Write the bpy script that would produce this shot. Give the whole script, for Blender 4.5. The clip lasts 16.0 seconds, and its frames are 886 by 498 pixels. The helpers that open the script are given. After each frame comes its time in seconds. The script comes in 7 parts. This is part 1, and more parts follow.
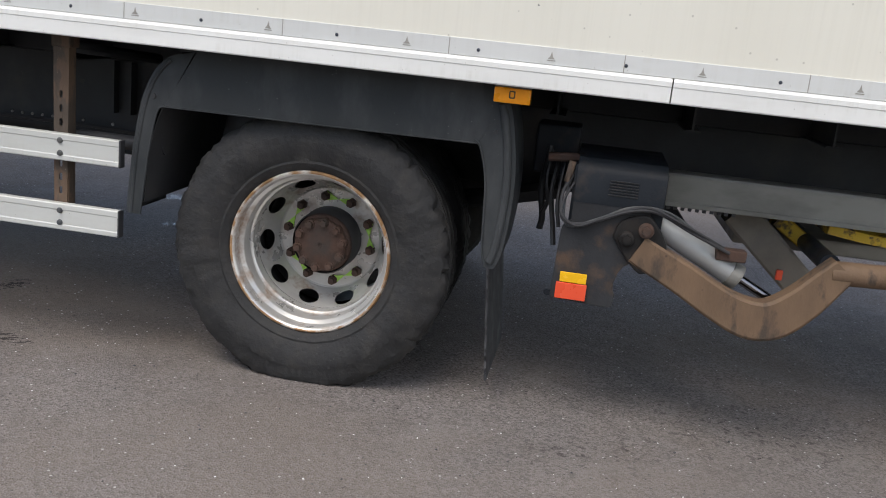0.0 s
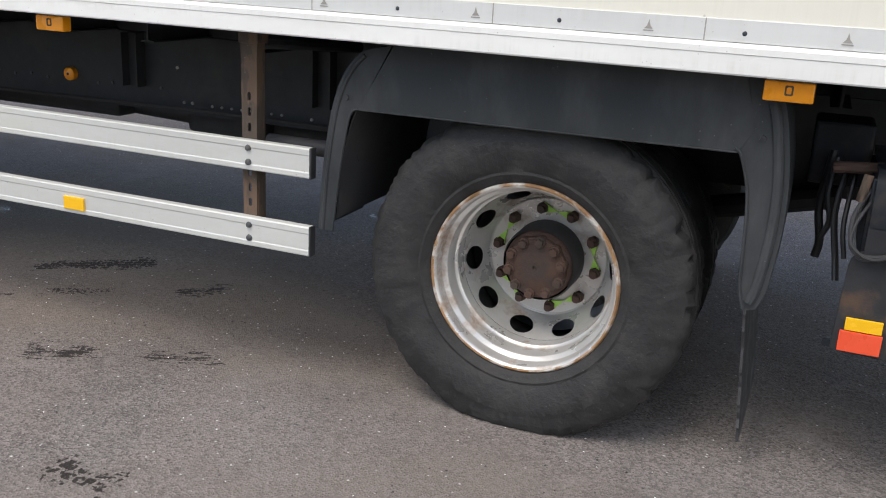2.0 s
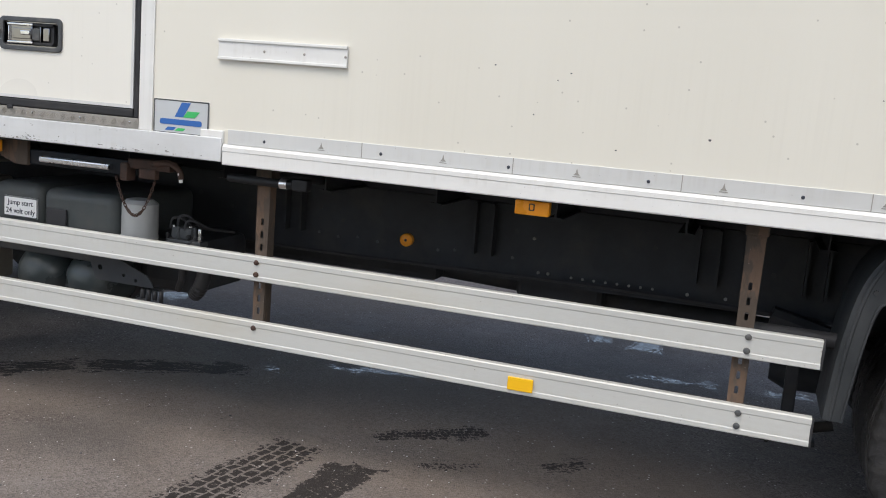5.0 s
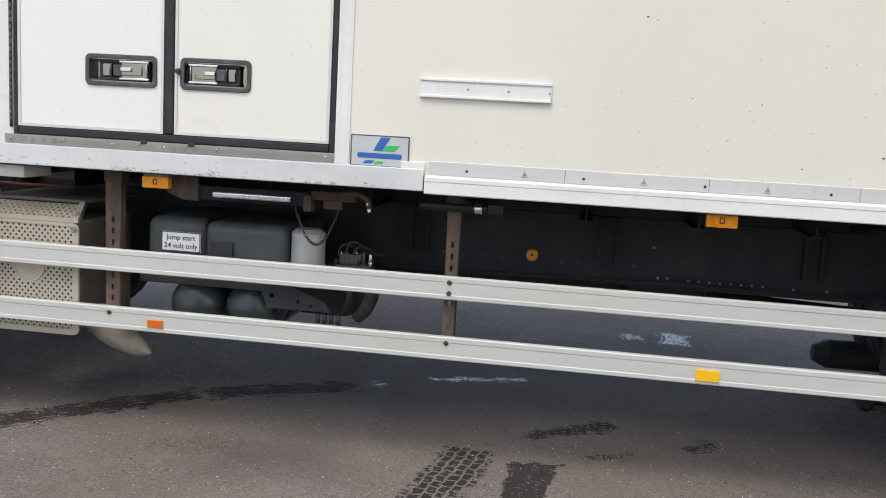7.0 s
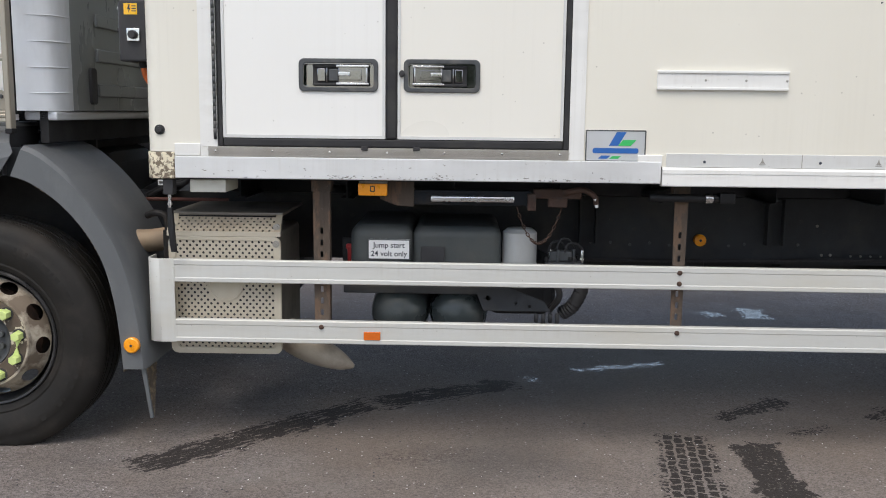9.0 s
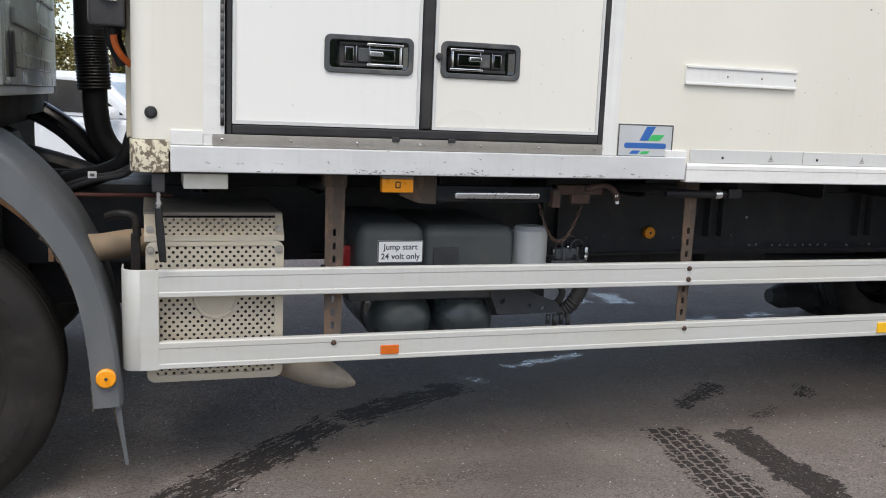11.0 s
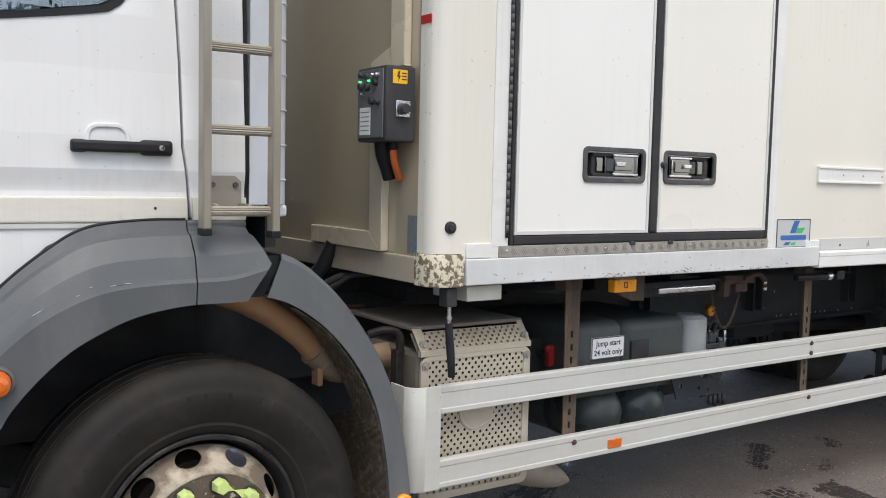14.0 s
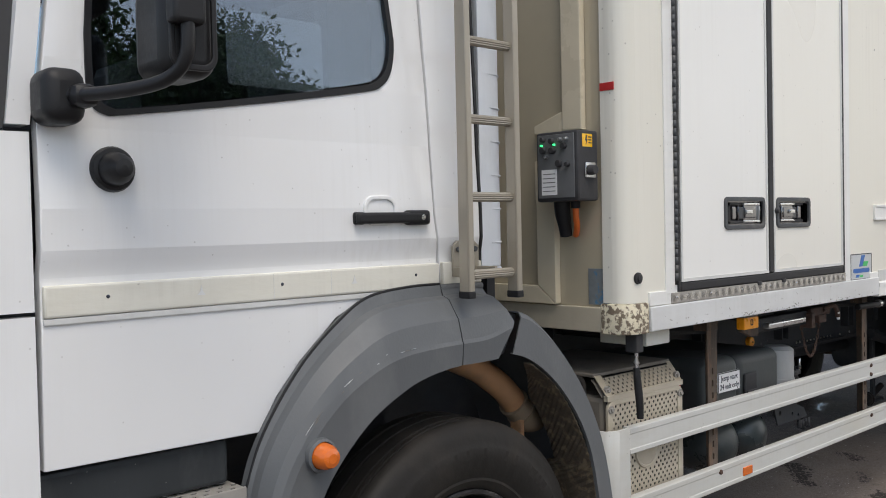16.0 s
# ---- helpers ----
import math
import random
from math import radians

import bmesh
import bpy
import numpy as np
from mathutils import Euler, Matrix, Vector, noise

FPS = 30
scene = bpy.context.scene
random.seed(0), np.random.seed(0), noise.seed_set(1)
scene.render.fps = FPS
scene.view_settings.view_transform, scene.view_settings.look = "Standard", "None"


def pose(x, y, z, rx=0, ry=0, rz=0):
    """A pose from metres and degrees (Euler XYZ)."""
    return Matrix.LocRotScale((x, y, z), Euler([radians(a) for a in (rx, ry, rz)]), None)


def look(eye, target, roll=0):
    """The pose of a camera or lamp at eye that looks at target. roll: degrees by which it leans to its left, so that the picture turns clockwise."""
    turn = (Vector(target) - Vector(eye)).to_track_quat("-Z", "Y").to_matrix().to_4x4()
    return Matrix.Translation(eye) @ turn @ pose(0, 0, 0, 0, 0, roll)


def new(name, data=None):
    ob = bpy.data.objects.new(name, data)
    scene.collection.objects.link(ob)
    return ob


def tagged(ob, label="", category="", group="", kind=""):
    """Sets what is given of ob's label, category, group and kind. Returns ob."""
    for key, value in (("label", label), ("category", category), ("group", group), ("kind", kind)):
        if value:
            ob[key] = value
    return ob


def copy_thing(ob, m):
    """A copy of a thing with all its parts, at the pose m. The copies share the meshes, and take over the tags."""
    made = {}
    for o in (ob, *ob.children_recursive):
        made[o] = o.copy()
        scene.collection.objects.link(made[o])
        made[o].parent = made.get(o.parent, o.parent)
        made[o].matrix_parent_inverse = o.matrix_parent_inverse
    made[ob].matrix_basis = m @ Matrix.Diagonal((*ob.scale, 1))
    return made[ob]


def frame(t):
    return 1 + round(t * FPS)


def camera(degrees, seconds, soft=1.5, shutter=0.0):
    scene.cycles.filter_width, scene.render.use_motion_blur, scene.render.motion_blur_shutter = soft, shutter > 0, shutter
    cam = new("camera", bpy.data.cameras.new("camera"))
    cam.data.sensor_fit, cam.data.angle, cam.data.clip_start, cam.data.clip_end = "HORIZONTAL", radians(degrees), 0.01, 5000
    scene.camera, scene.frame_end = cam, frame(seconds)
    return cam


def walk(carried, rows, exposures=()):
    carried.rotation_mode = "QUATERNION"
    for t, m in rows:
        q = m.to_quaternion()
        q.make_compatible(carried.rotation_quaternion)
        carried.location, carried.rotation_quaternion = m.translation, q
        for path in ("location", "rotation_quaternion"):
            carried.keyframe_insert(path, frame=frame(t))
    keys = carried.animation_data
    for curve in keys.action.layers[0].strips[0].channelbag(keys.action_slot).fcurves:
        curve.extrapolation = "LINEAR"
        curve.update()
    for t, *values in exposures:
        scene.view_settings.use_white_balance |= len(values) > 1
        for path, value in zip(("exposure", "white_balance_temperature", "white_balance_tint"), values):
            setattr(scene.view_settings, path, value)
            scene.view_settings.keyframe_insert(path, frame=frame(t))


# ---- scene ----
cam = camera(51.7, 16.0, soft=1.0)
PATH = [
    (0, (0.906, -2.932, 1.323), (0.639, -1.007, 0.852), 6.0),
    (0.5, (0.83, -2.962, 1.344), (0.519, -1.056, 0.824), 2.8),
    (1, (0.846, -2.793, 1.337), (0.445, -0.911, 0.794), 2.1),
    (1.5, (0.875, -2.497, 1.364), (0.352, -0.665, 0.753), 2.5),
    (2, (0.729, -2.37, 1.382), (0.028, -0.593, 0.79), 3.1),
    (2.5, (0.531, -2.259, 1.385), (-0.269, -0.506, 0.847), 4.1),
    (3, (0.279, -2.222, 1.407), (-0.477, -0.427, 0.955), 4.5),
    (3.5, (-0.006, -2.411, 1.423), (-0.658, -0.57, 0.992), 4.0),
    (4, (-0.451, -2.658, 1.434), (-1.153, -0.826, 1.048), 3.9),
    (4.2, (-0.566, -2.712, 1.454), (-1.299, -0.887, 1.095), 4.2),
    (6.5, (-1.895, -3.508, 1.476), (-2.174, -1.549, 1.181), 4.3),
    (7, (-2.227, -3.627, 1.46), (-2.518, -1.668, 1.181), 3.2),
    (7.5, (-2.547, -3.716, 1.47), (-2.809, -1.754, 1.19), 3.0),
    (8, (-2.918, -3.791, 1.472), (-3.05, -1.818, 1.175), 3.0),
    (8.5, (-3.297, -3.771, 1.455), (-3.422, -1.796, 1.16), 1.1),
    (11, (-4.898, -3.191, 1.442), (-4.286, -1.314, 1.123), 2.4),
    (11.5, (-5.188, -3.022, 1.416), (-4.519, -1.165, 1.092), 2.0),
    (12, (-5.492, -2.875, 1.462), (-4.862, -1.007, 1.125), 1.1),
    (12.5, (-5.79, -2.781, 1.441), (-5.093, -0.947, 1.052), 1.7),
    (13, (-6.039, -2.652, 1.45), (-5.173, -0.89, 1.072), 3.0),
    (13.5, (-6.276, -2.485, 1.483), (-5.235, -0.799, 1.214), 2.6),
    (14, (-6.599, -2.457, 1.522), (-5.472, -0.812, 1.371), 1.3),
    (14.5, (-6.868, -2.368, 1.566), (-5.698, -0.748, 1.508), -0.3),
    (15, (-7.101, -2.19, 1.594), (-5.885, -0.603, 1.593), -2.1),
    (15.5, (-7.311, -2.056, 1.576), (-6.023, -0.526, 1.567), -2.1),
    (15.97, (-7.55, -1.907, 1.568), (-6.198, -0.434, 1.519), -1.3),
]
walk(cam, [(t, look(eye, target, roll)) for t, eye, target, roll in PATH],
     [(0.0, 0.25, 6500, 10), (0.5, 0.48, 6500, 10), (1.0, 0.38, 6500, 10), (1.5, 0.58, 6500, 10), (2.0, 0.45, 6520, 10), (2.5, 0.44, 6540, 10), (3.0, 0.19, 6580, 10), (3.5, 0.25, 6580, 10), (4.0, 0.2, 6580, 10),
      (6.5, 0.32, 6540, 10), (8.5, 0.27, 6540, 10), (11.0, 0.26, 6520, 10), (12.5, 0.20, 6580, 10), (13.5, 0.27, 6580, 10), (14.0, 0.27, 6580, 10), (15.0, 0.10, 6600, 10), (16.0, 0.0, 6620, 10)])

# ---- light ----
SUN_ELEV, SUN_AZ = 60.0, 200.0
world = bpy.data.worlds.new("sky")
scene.world = world
world.use_nodes = True
wn = world.node_tree
sky = wn.nodes.new("ShaderNodeTexSky")
sky.sky_type = "NISHITA"
sky.sun_disc = False
sky.sun_elevation, sky.sun_rotation = radians(SUN_ELEV), radians(SUN_AZ)
sky.air_density, sky.dust_density, sky.ozone_density = 1.0, 1.2, 1.5
# thin cloud over the blue
wtc = wn.nodes.new("ShaderNodeTexCoord")
wnoise = wn.nodes.new("ShaderNodeTexNoise")
wnoise.inputs["Scale"].default_value, wnoise.inputs["Detail"].default_value = 1.6, 1.5
wramp = wn.nodes.new("ShaderNodeMapRange")
wramp.inputs["From Min"].default_value, wramp.inputs["From Max"].default_value = 0.40, 0.76
wramp.inputs["To Min"].default_value, wramp.inputs["To Max"].default_value = 0.06, 0.80
wmix = wn.nodes.new("ShaderNodeMix")
wmix.data_type = "RGBA"
wn.links.new(wtc.outputs["Generated"], wnoise.inputs["Vector"])
wn.links.new(wnoise.outputs["Fac"], wramp.inputs["Value"])
wsep = wn.nodes.new("ShaderNodeSeparateXYZ")
wn.links.new(wtc.outputs["Generated"], wsep.inputs[0])
wclear = wn.nodes.new("ShaderNodeMapRange")
wclear.inputs["From Min"].default_value, wclear.inputs["From Max"].default_value = 0.1, 0.9
wclear.inputs["To Min"].default_value, wclear.inputs["To Max"].default_value = 1.0, 0.25
wn.links.new(wsep.outputs["Y"], wclear.inputs["Value"])
wmul = wn.nodes.new("ShaderNodeMath")
wmul.operation = "MULTIPLY"
wn.links.new(wramp.outputs["Result"], wmul.inputs[0])
wn.links.new(wclear.outputs["Result"], wmul.inputs[1])
wn.links.new(wmul.outputs[0], wmix.inputs["Factor"])
wn.links.new(sky.outputs["Color"], wmix.inputs["A"])
wmix.inputs["B"].default_value = (9.1, 8.8, 8.3, 1)
wbg = wn.nodes["Background"]
wbg.inputs["Strength"].default_value = 0.175
wn.links.new(wmix.outputs["Result"], wbg.inputs["Color"])
sun = new("sun", bpy.data.lights.new("sun", "SUN"))
sun.data.energy, sun.data.angle, sun.data.color = 1.75, radians(32), (1.0, 0.92, 0.80)
sa, se = radians(SUN_AZ), radians(SUN_ELEV)
sun.matrix_world = look((0, 0, 30), Vector((0, 0, 30)) - Vector((math.sin(sa) * math.cos(se), math.cos(sa) * math.cos(se), math.sin(se))))
scene.view_settings.exposure = 0.0

# ---- materials ----


def mat(name, col, rough=0.5, metal=0.0, var=0.12, scale=6.0, dirt=None, dirt_scale=3.0, lo=0.55, hi=0.7, dirt_amt=1.0, dirt_rough=0.85,
        bump=0.06, bump_scale=70.0, stretch=(1, 1, 1), coat=0.0, rvar=0.12, spec=0.5, ddet=8.0, vdet=5.0, specks=0.0, speck_scale=38.0, speck_col=(0.16, 0.14, 0.12), runs=0.0, run_col=(0.42, 0.39, 0.33)):
    """A weathered surface: base colour with soft variation, patches of dirt or wear, fine relief."""
    m = bpy.data.materials.new(name)
    m.use_nodes = True
    nt = m.node_tree
    n, l = nt.nodes, nt.links
    b = n["Principled BSDF"]
    tc = n.new("ShaderNodeTexCoord")
    mp = n.new("ShaderNodeMapping")
    mp.inputs["Scale"].default_value = stretch
    l.new(tc.outputs["Object"], mp.inputs["Vector"])

    def noi(s, d=5.0, src=mp):
        t = n.new("ShaderNodeTexNoise")
        t.inputs["Scale"].default_value, t.inputs["Detail"].default_value, t.inputs["Roughness"].default_value = s, d, 0.6
        l.new(src.outputs[0], t.inputs["Vector"])
        return t.outputs["Fac"]

    def rng(src, a, c, d, e):
        t = n.new("ShaderNodeMapRange")
        for k, v in zip(("From Min", "From Max", "To Min", "To Max"), (a, c, d, e)):
            t.inputs[k].default_value = v
        l.new(src, t.inputs["Value"])
        return t.outputs["Result"]

    def mix(fac, a, c, kind="MIX"):
        t = n.new("ShaderNodeMix")
        t.data_type, t.blend_type = "RGBA", kind
        for k, v in (("Factor", fac), ("A", a), ("B", c)):
            if isinstance(v, (int, float)):
                t.inputs[k].default_value = v
            elif isinstance(v, tuple):
                t.inputs[k].default_value = (*v[:3], 1)
            else:
                l.new(v, t.inputs[k])
        return t.outputs["Result"]

    big = noi(scale, vdet)
    tone = rng(big, 0.3, 0.7, 1 - var, 1 + var)
    cv = n.new("ShaderNodeVectorMath")
    cv.operation = "SCALE"
    cv.inputs[0].default_value = col[:3]
    l.new(tone, cv.inputs["Scale"])
    colour = cv.outputs["Vector"]
    fine = noi(bump_scale, 3.0)
    if runs:
        # thin rain runs with dirt
        rm = n.new("ShaderNodeMapping")
        rm.inputs["Scale"].default_value = (55, 55, 1.1)
        l.new(tc.outputs["Object"], rm.inputs["Vector"])
        where = rng(noi(1.3, 3.0, tc), 0.42, 0.66, 0.0, runs)
        t = n.new("ShaderNodeMath")
        t.operation = "MULTIPLY"
        l.new(where, t.inputs[0])
        l.new(rng(noi(1.0, 3.0, rm), 0.48, 0.74, 0.0, 1.0), t.inputs[1])
        colour = mix(t.outputs[0], colour, run_col)
    if specks:
        # scattered flecks of road dirt, denser in places
        vo = n.new("ShaderNodeTexVoronoi")
        vo.inputs["Scale"].default_value = speck_scale
        l.new(tc.outputs["Object"], vo.inputs["Vector"])
        vs = n.new("ShaderNodeSeparateColor")
        l.new(vo.outputs["Color"], vs.inputs[0])
        dense = n.new("ShaderNodeMath")
        dense.operation = "GREATER_THAN"
        l.new(vs.outputs[0], dense.inputs[0])
        l.new(rng(noi(2.4, 3.0, tc), 0.38, 0.7, 0.995, 0.80), dense.inputs[1])
        t = n.new("ShaderNodeMath")
        t.operation = "MULTIPLY"
        l.new(dense.outputs[0], t.inputs[0])
        l.new(rng(vo.outputs["Distance"], 0.16, 0.09, 0.0, specks), t.inputs[1])
        colour = mix(t.outputs[0], colour, speck_col)
    rough_out = rng(big, 0.3, 0.7, max(0.02, rough - rvar), min(1.0, rough + rvar))
    if dirt:
        d1 = noi(dirt_scale, ddet)
        mask = rng(d1, lo, hi, 0.0, dirt_amt)
        colour = mix(mask, colour, dirt)
        t = n.new("ShaderNodeMix")
        l.new(mask, t.inputs["Factor"])
        l.new(rough_out, t.inputs["A"])
        t.inputs["B"].default_value = dirt_rough
        rough_out = t.outputs["Result"]
        if metal:
            l.new(rng(mask, 0, 1, metal, metal * 0.2), b.inputs["Metallic"])
    if metal and not dirt:
        b.inputs["Metallic"].default_value = metal
    l.new(colour, b.inputs["Base Color"])
    l.new(rough_out, b.inputs["Roughness"])
    b.inputs["Coat Weight"].default_value = coat
    b.inputs["Coat Roughness"].default_value = 0.08
    b.inputs["Specular IOR Level"].default_value = spec
    if bump:
        bp = n.new("ShaderNodeBump")
        bp.inputs["Strength"].default_value, bp.inputs["Distance"].default_value = bump, 0.01
        l.new(fine, bp.inputs["Height"])
        l.new(bp.outputs["Normal"], b.inputs["Normal"])
    return m


M = {
    "white": mat("cab_paint", (0.80, 0.81, 0.82), 0.28, var=0.02, scale=1.5, dirt=(0.62, 0.6, 0.55), dirt_scale=2.2, lo=0.1, hi=0.9, dirt_amt=0.3, dirt_rough=0.4, bump=0.02, bump_scale=8, coat=0.5, ddet=2.0, vdet=1.0, rvar=0.02, specks=0.35, speck_scale=60, runs=0.18),
    "panel": mat("box_panel", (0.80, 0.78, 0.70), 0.34, var=0.03, scale=0.9, dirt=(0.60, 0.56, 0.46), dirt_scale=1.3, lo=0.1, hi=0.9, dirt_amt=0.4, dirt_rough=0.45, bump=0.03, bump_scale=5, stretch=(1, 1, 0.35), ddet=2.0, vdet=1.0, rvar=0.03, specks=0.45, runs=0.2),
    "door": mat("door_panel", (0.84, 0.84, 0.82), 0.28, var=0.02, scale=1.2, dirt=(0.72, 0.69, 0.6), dirt_scale=1.1, lo=0.1, hi=0.9, dirt_amt=0.25, dirt_rough=0.32, bump=0.02, bump_scale=5, ddet=2.0, vdet=1.0, rvar=0.02, specks=0.3, runs=0.08),
    "doorcream": mat("door_panel_cream", (0.83, 0.815, 0.755), 0.28, var=0.02, scale=1.2, dirt=(0.72, 0.68, 0.57), dirt_scale=1.1, lo=0.1, hi=0.9, dirt_amt=0.3, dirt_rough=0.32, bump=0.02, bump_scale=5, ddet=2.0, vdet=1.0, rvar=0.02, specks=0.35, runs=0.1),
    "cabblack": mat("satin_black", (0.013, 0.0133, 0.015), 0.42, var=0.15, scale=9, dirt=(0.026, 0.025, 0.024), dirt_scale=7, lo=0.45, hi=0.8, dirt_amt=0.6, bump=0.05, bump_scale=120, spec=0.35),
    "beigerail": mat("front_rail", (0.50, 0.45, 0.35), 0.45, 0.1, var=0.1, scale=4, dirt=(0.40, 0.36, 0.28), dirt_scale=5, lo=0.5, hi=0.75, dirt_amt=0.5),
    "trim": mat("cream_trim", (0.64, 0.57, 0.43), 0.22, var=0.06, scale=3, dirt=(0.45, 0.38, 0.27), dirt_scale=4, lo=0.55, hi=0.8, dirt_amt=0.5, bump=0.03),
    "skirt": mat("skirt_alloy", (0.78, 0.78, 0.755), 0.46, var=0.06, scale=4, specks=0.5, speck_scale=90, runs=0.28, rvar=0.05, dirt=(0.55, 0.53, 0.48), dirt_scale=6, lo=0.58, hi=0.8, dirt_amt=0.5, bump=0.02, stretch=(0.3, 1, 1)),
    "strip": mat("rivet_strip", (0.66, 0.665, 0.65), 0.45, 0.15, specks=0.4, speck_scale=70, runs=0.3, rvar=0.05, var=0.06, scale=2.0, dirt=(0.42, 0.41, 0.39), dirt_scale=5, lo=0.56, hi=0.8, dirt_amt=0.5, bump=0.02, stretch=(0.5, 1, 1)),
    "chipped": mat("chipped_alloy", (0.70, 0.71, 0.71), 0.42, 0.2, var=0.08, scale=5, specks=0.8, speck_scale=45, speck_col=(0.10, 0.085, 0.07), runs=0.3, dirt=(0.20, 0.18, 0.16), dirt_scale=34, lo=0.66, hi=0.70, dirt_amt=0.85, bump=0.04, stretch=(0.6, 1, 1.4)),
    "rail": mat("rail_alloy", (0.59, 0.595, 0.57), 0.48, 0.15, specks=0.6, speck_scale=70, runs=0.3, rvar=0.05, var=0.06, scale=3, dirt=(0.50, 0.46, 0.36), dirt_scale=5, lo=0.5, hi=0.8, dirt_amt=0.5, bump=0.03, stretch=(0.25, 1, 1)),
    "steel": mat("bright_steel", (0.72, 0.72, 0.72), 0.25, 1.0, var=0.05, bump=0.02),
    # chrome base darkened in place of the dark surroundings it would mirror
    "chrome": mat("chrome", (0.25, 0.25, 0.26), 0.13, 1.0, var=0.05, bump=0.01, rvar=0.05),
    "tread": mat("tread_plate", (0.34, 0.325, 0.295), 0.55, 0.2, var=0.1, scale=12, dirt=(0.28, 0.26, 0.22), dirt_scale=10, lo=0.5, hi=0.75, dirt_amt=0.6),
    "rubber": mat("rubber", (0.020, 0.020, 0.021), 0.72, var=0.3, scale=7, dirt=(0.062, 0.056, 0.050), dirt_scale=14, lo=0.47, hi=0.74, dirt_amt=0.5, bump=0.5, bump_scale=45, specks=0.5, speck_scale=90, speck_col=(0.17, 0.16, 0.15)),
    "rubber_dark": mat("front_rubber", (0.021, 0.0195, 0.018), 0.62, var=0.2, scale=7, dirt=(0.058, 0.048, 0.040), dirt_scale=7, lo=0.5, hi=0.8, dirt_amt=0.5, bump=0.12, bump_scale=40, spec=0.2),
    "seal": mat("seal_rubber", (0.028, 0.028, 0.03), 0.6, var=0.2, bump=0.03, spec=0.35, dirt=(0.07, 0.067, 0.06), dirt_scale=9, lo=0.5, hi=0.75, dirt_amt=0.6),
    "silver": mat("wheel_silver", (0.60, 0.59, 0.57), 0.32, 0.55, var=0.08, scale=7, dirt=(0.24, 0.13, 0.06), dirt_scale=8, lo=0.56, hi=0.70, dirt_amt=0.8, bump=0.04),
    "rimrust": mat("rim_rust", (0.30, 0.17, 0.08), 0.7, 0.1, var=0.3, scale=20, dirt=(0.55, 0.52, 0.48), dirt_scale=14, lo=0.50, hi=0.62, bump=0.15),
    "peel": mat("peeling_wheel_paint", (0.52, 0.46, 0.36), 0.40, var=0.15, scale=8, dirt=(0.115, 0.082, 0.056), dirt_scale=8, lo=0.41, hi=0.55, dirt_amt=0.88, bump=0.12),
    "peelcast": mat("peeling_casting", (0.72, 0.66, 0.5), 0.55, var=0.08, scale=8, dirt=(0.12, 0.085, 0.058), dirt_scale=42, lo=0.475, hi=0.53, dirt_amt=0.9, bump=0.25, bump_scale=60),
    "studring": mat("peeling_stud_ring", (0.105, 0.078, 0.058), 0.7, var=0.25, scale=20, dirt=(0.62, 0.56, 0.44), dirt_scale=30, lo=0.565, hi=0.60, dirt_amt=0.9, bump=0.2, bump_scale=60),
    "blackrim": mat("black_rim", (0.03, 0.03, 0.032), 0.36, var=0.2, scale=9, dirt=(0.16, 0.15, 0.14), dirt_scale=9, lo=0.55, hi=0.8, dirt_amt=0.5, bump=0.06),
    "hub": mat("hub_grey", (0.075, 0.08, 0.085), 0.6, 0.2, var=0.2, scale=20, dirt=(0.2, 0.19, 0.17), dirt_scale=12, lo=0.5, hi=0.75, dirt_amt=0.6, bump=0.1),
    "rust": mat("rusty_iron", (0.080, 0.046, 0.034), 0.85, 0.1, var=0.3, scale=14, dirt=(0.045, 0.035, 0.03), dirt_scale=12, lo=0.48, hi=0.66, bump=0.35, bump_scale=90),
    "post": mat("rusted_post", (0.080, 0.060, 0.046), 0.8, 0.1, var=0.35, scale=14, dirt=(0.16, 0.098, 0.062), dirt_scale=20, lo=0.51, hi=0.58, dirt_amt=0.6, bump=0.3, stretch=(1, 1, 0.35), specks=0.7, speck_scale=90, speck_col=(0.36, 0.31, 0.25)),
    "arm": mat("rusted_arm", (0.165, 0.105, 0.064), 0.75, 0.1, var=0.25, scale=8, dirt=(0.07, 0.05, 0.038), dirt_scale=9, lo=0.54, hi=0.62, bump=0.25, stretch=(1, 1, 0.45), specks=0.7, speck_scale=30, speck_col=(0.05, 0.03, 0.025)),
    "grey": mat("grey_plastic", (0.105, 0.112, 0.118), 0.55, var=0.08, scale=5, dirt=(0.20, 0.205, 0.205), dirt_scale=4, lo=0.52, hi=0.8, dirt_amt=0.6, dirt_rough=0.65, bump=0.08, bump_scale=160, stretch=(1, 1, 0.4)),
    "fender": mat("black_plastic", (0.034, 0.038, 0.041), 0.56, var=0.15, scale=5, dirt=(0.11, 0.112, 0.115), dirt_scale=7, lo=0.48, hi=0.78, dirt_amt=0.45, specks=0.6, speck_scale=80, speck_col=(0.2, 0.19, 0.18), bump=0.08, bump_scale=140, stretch=(1, 1, 0.4), spec=0.2),
    "black": mat("black_parts", (0.048, 0.048, 0.051), 0.5, var=0.2, scale=9, dirt=(0.085, 0.08, 0.075), dirt_scale=7, lo=0.52, hi=0.8, dirt_amt=0.6, bump=0.06, spec=0.2),
    "chassis": mat("chassis_paint", (0.043, 0.046, 0.051), 0.6, var=0.2, scale=7, dirt=(0.09, 0.083, 0.075), dirt_scale=4, lo=0.5, hi=0.8, dirt_amt=0.7, bump=0.1, spec=0.2),
    "lift": mat("lift_blue_black", (0.015, 0.018, 0.023), 0.45, var=0.15, scale=7, dirt=(0.07, 0.055, 0.043), dirt_scale=8, lo=0.56, hi=0.75, dirt_amt=0.7, bump=0.08, spec=0.2),
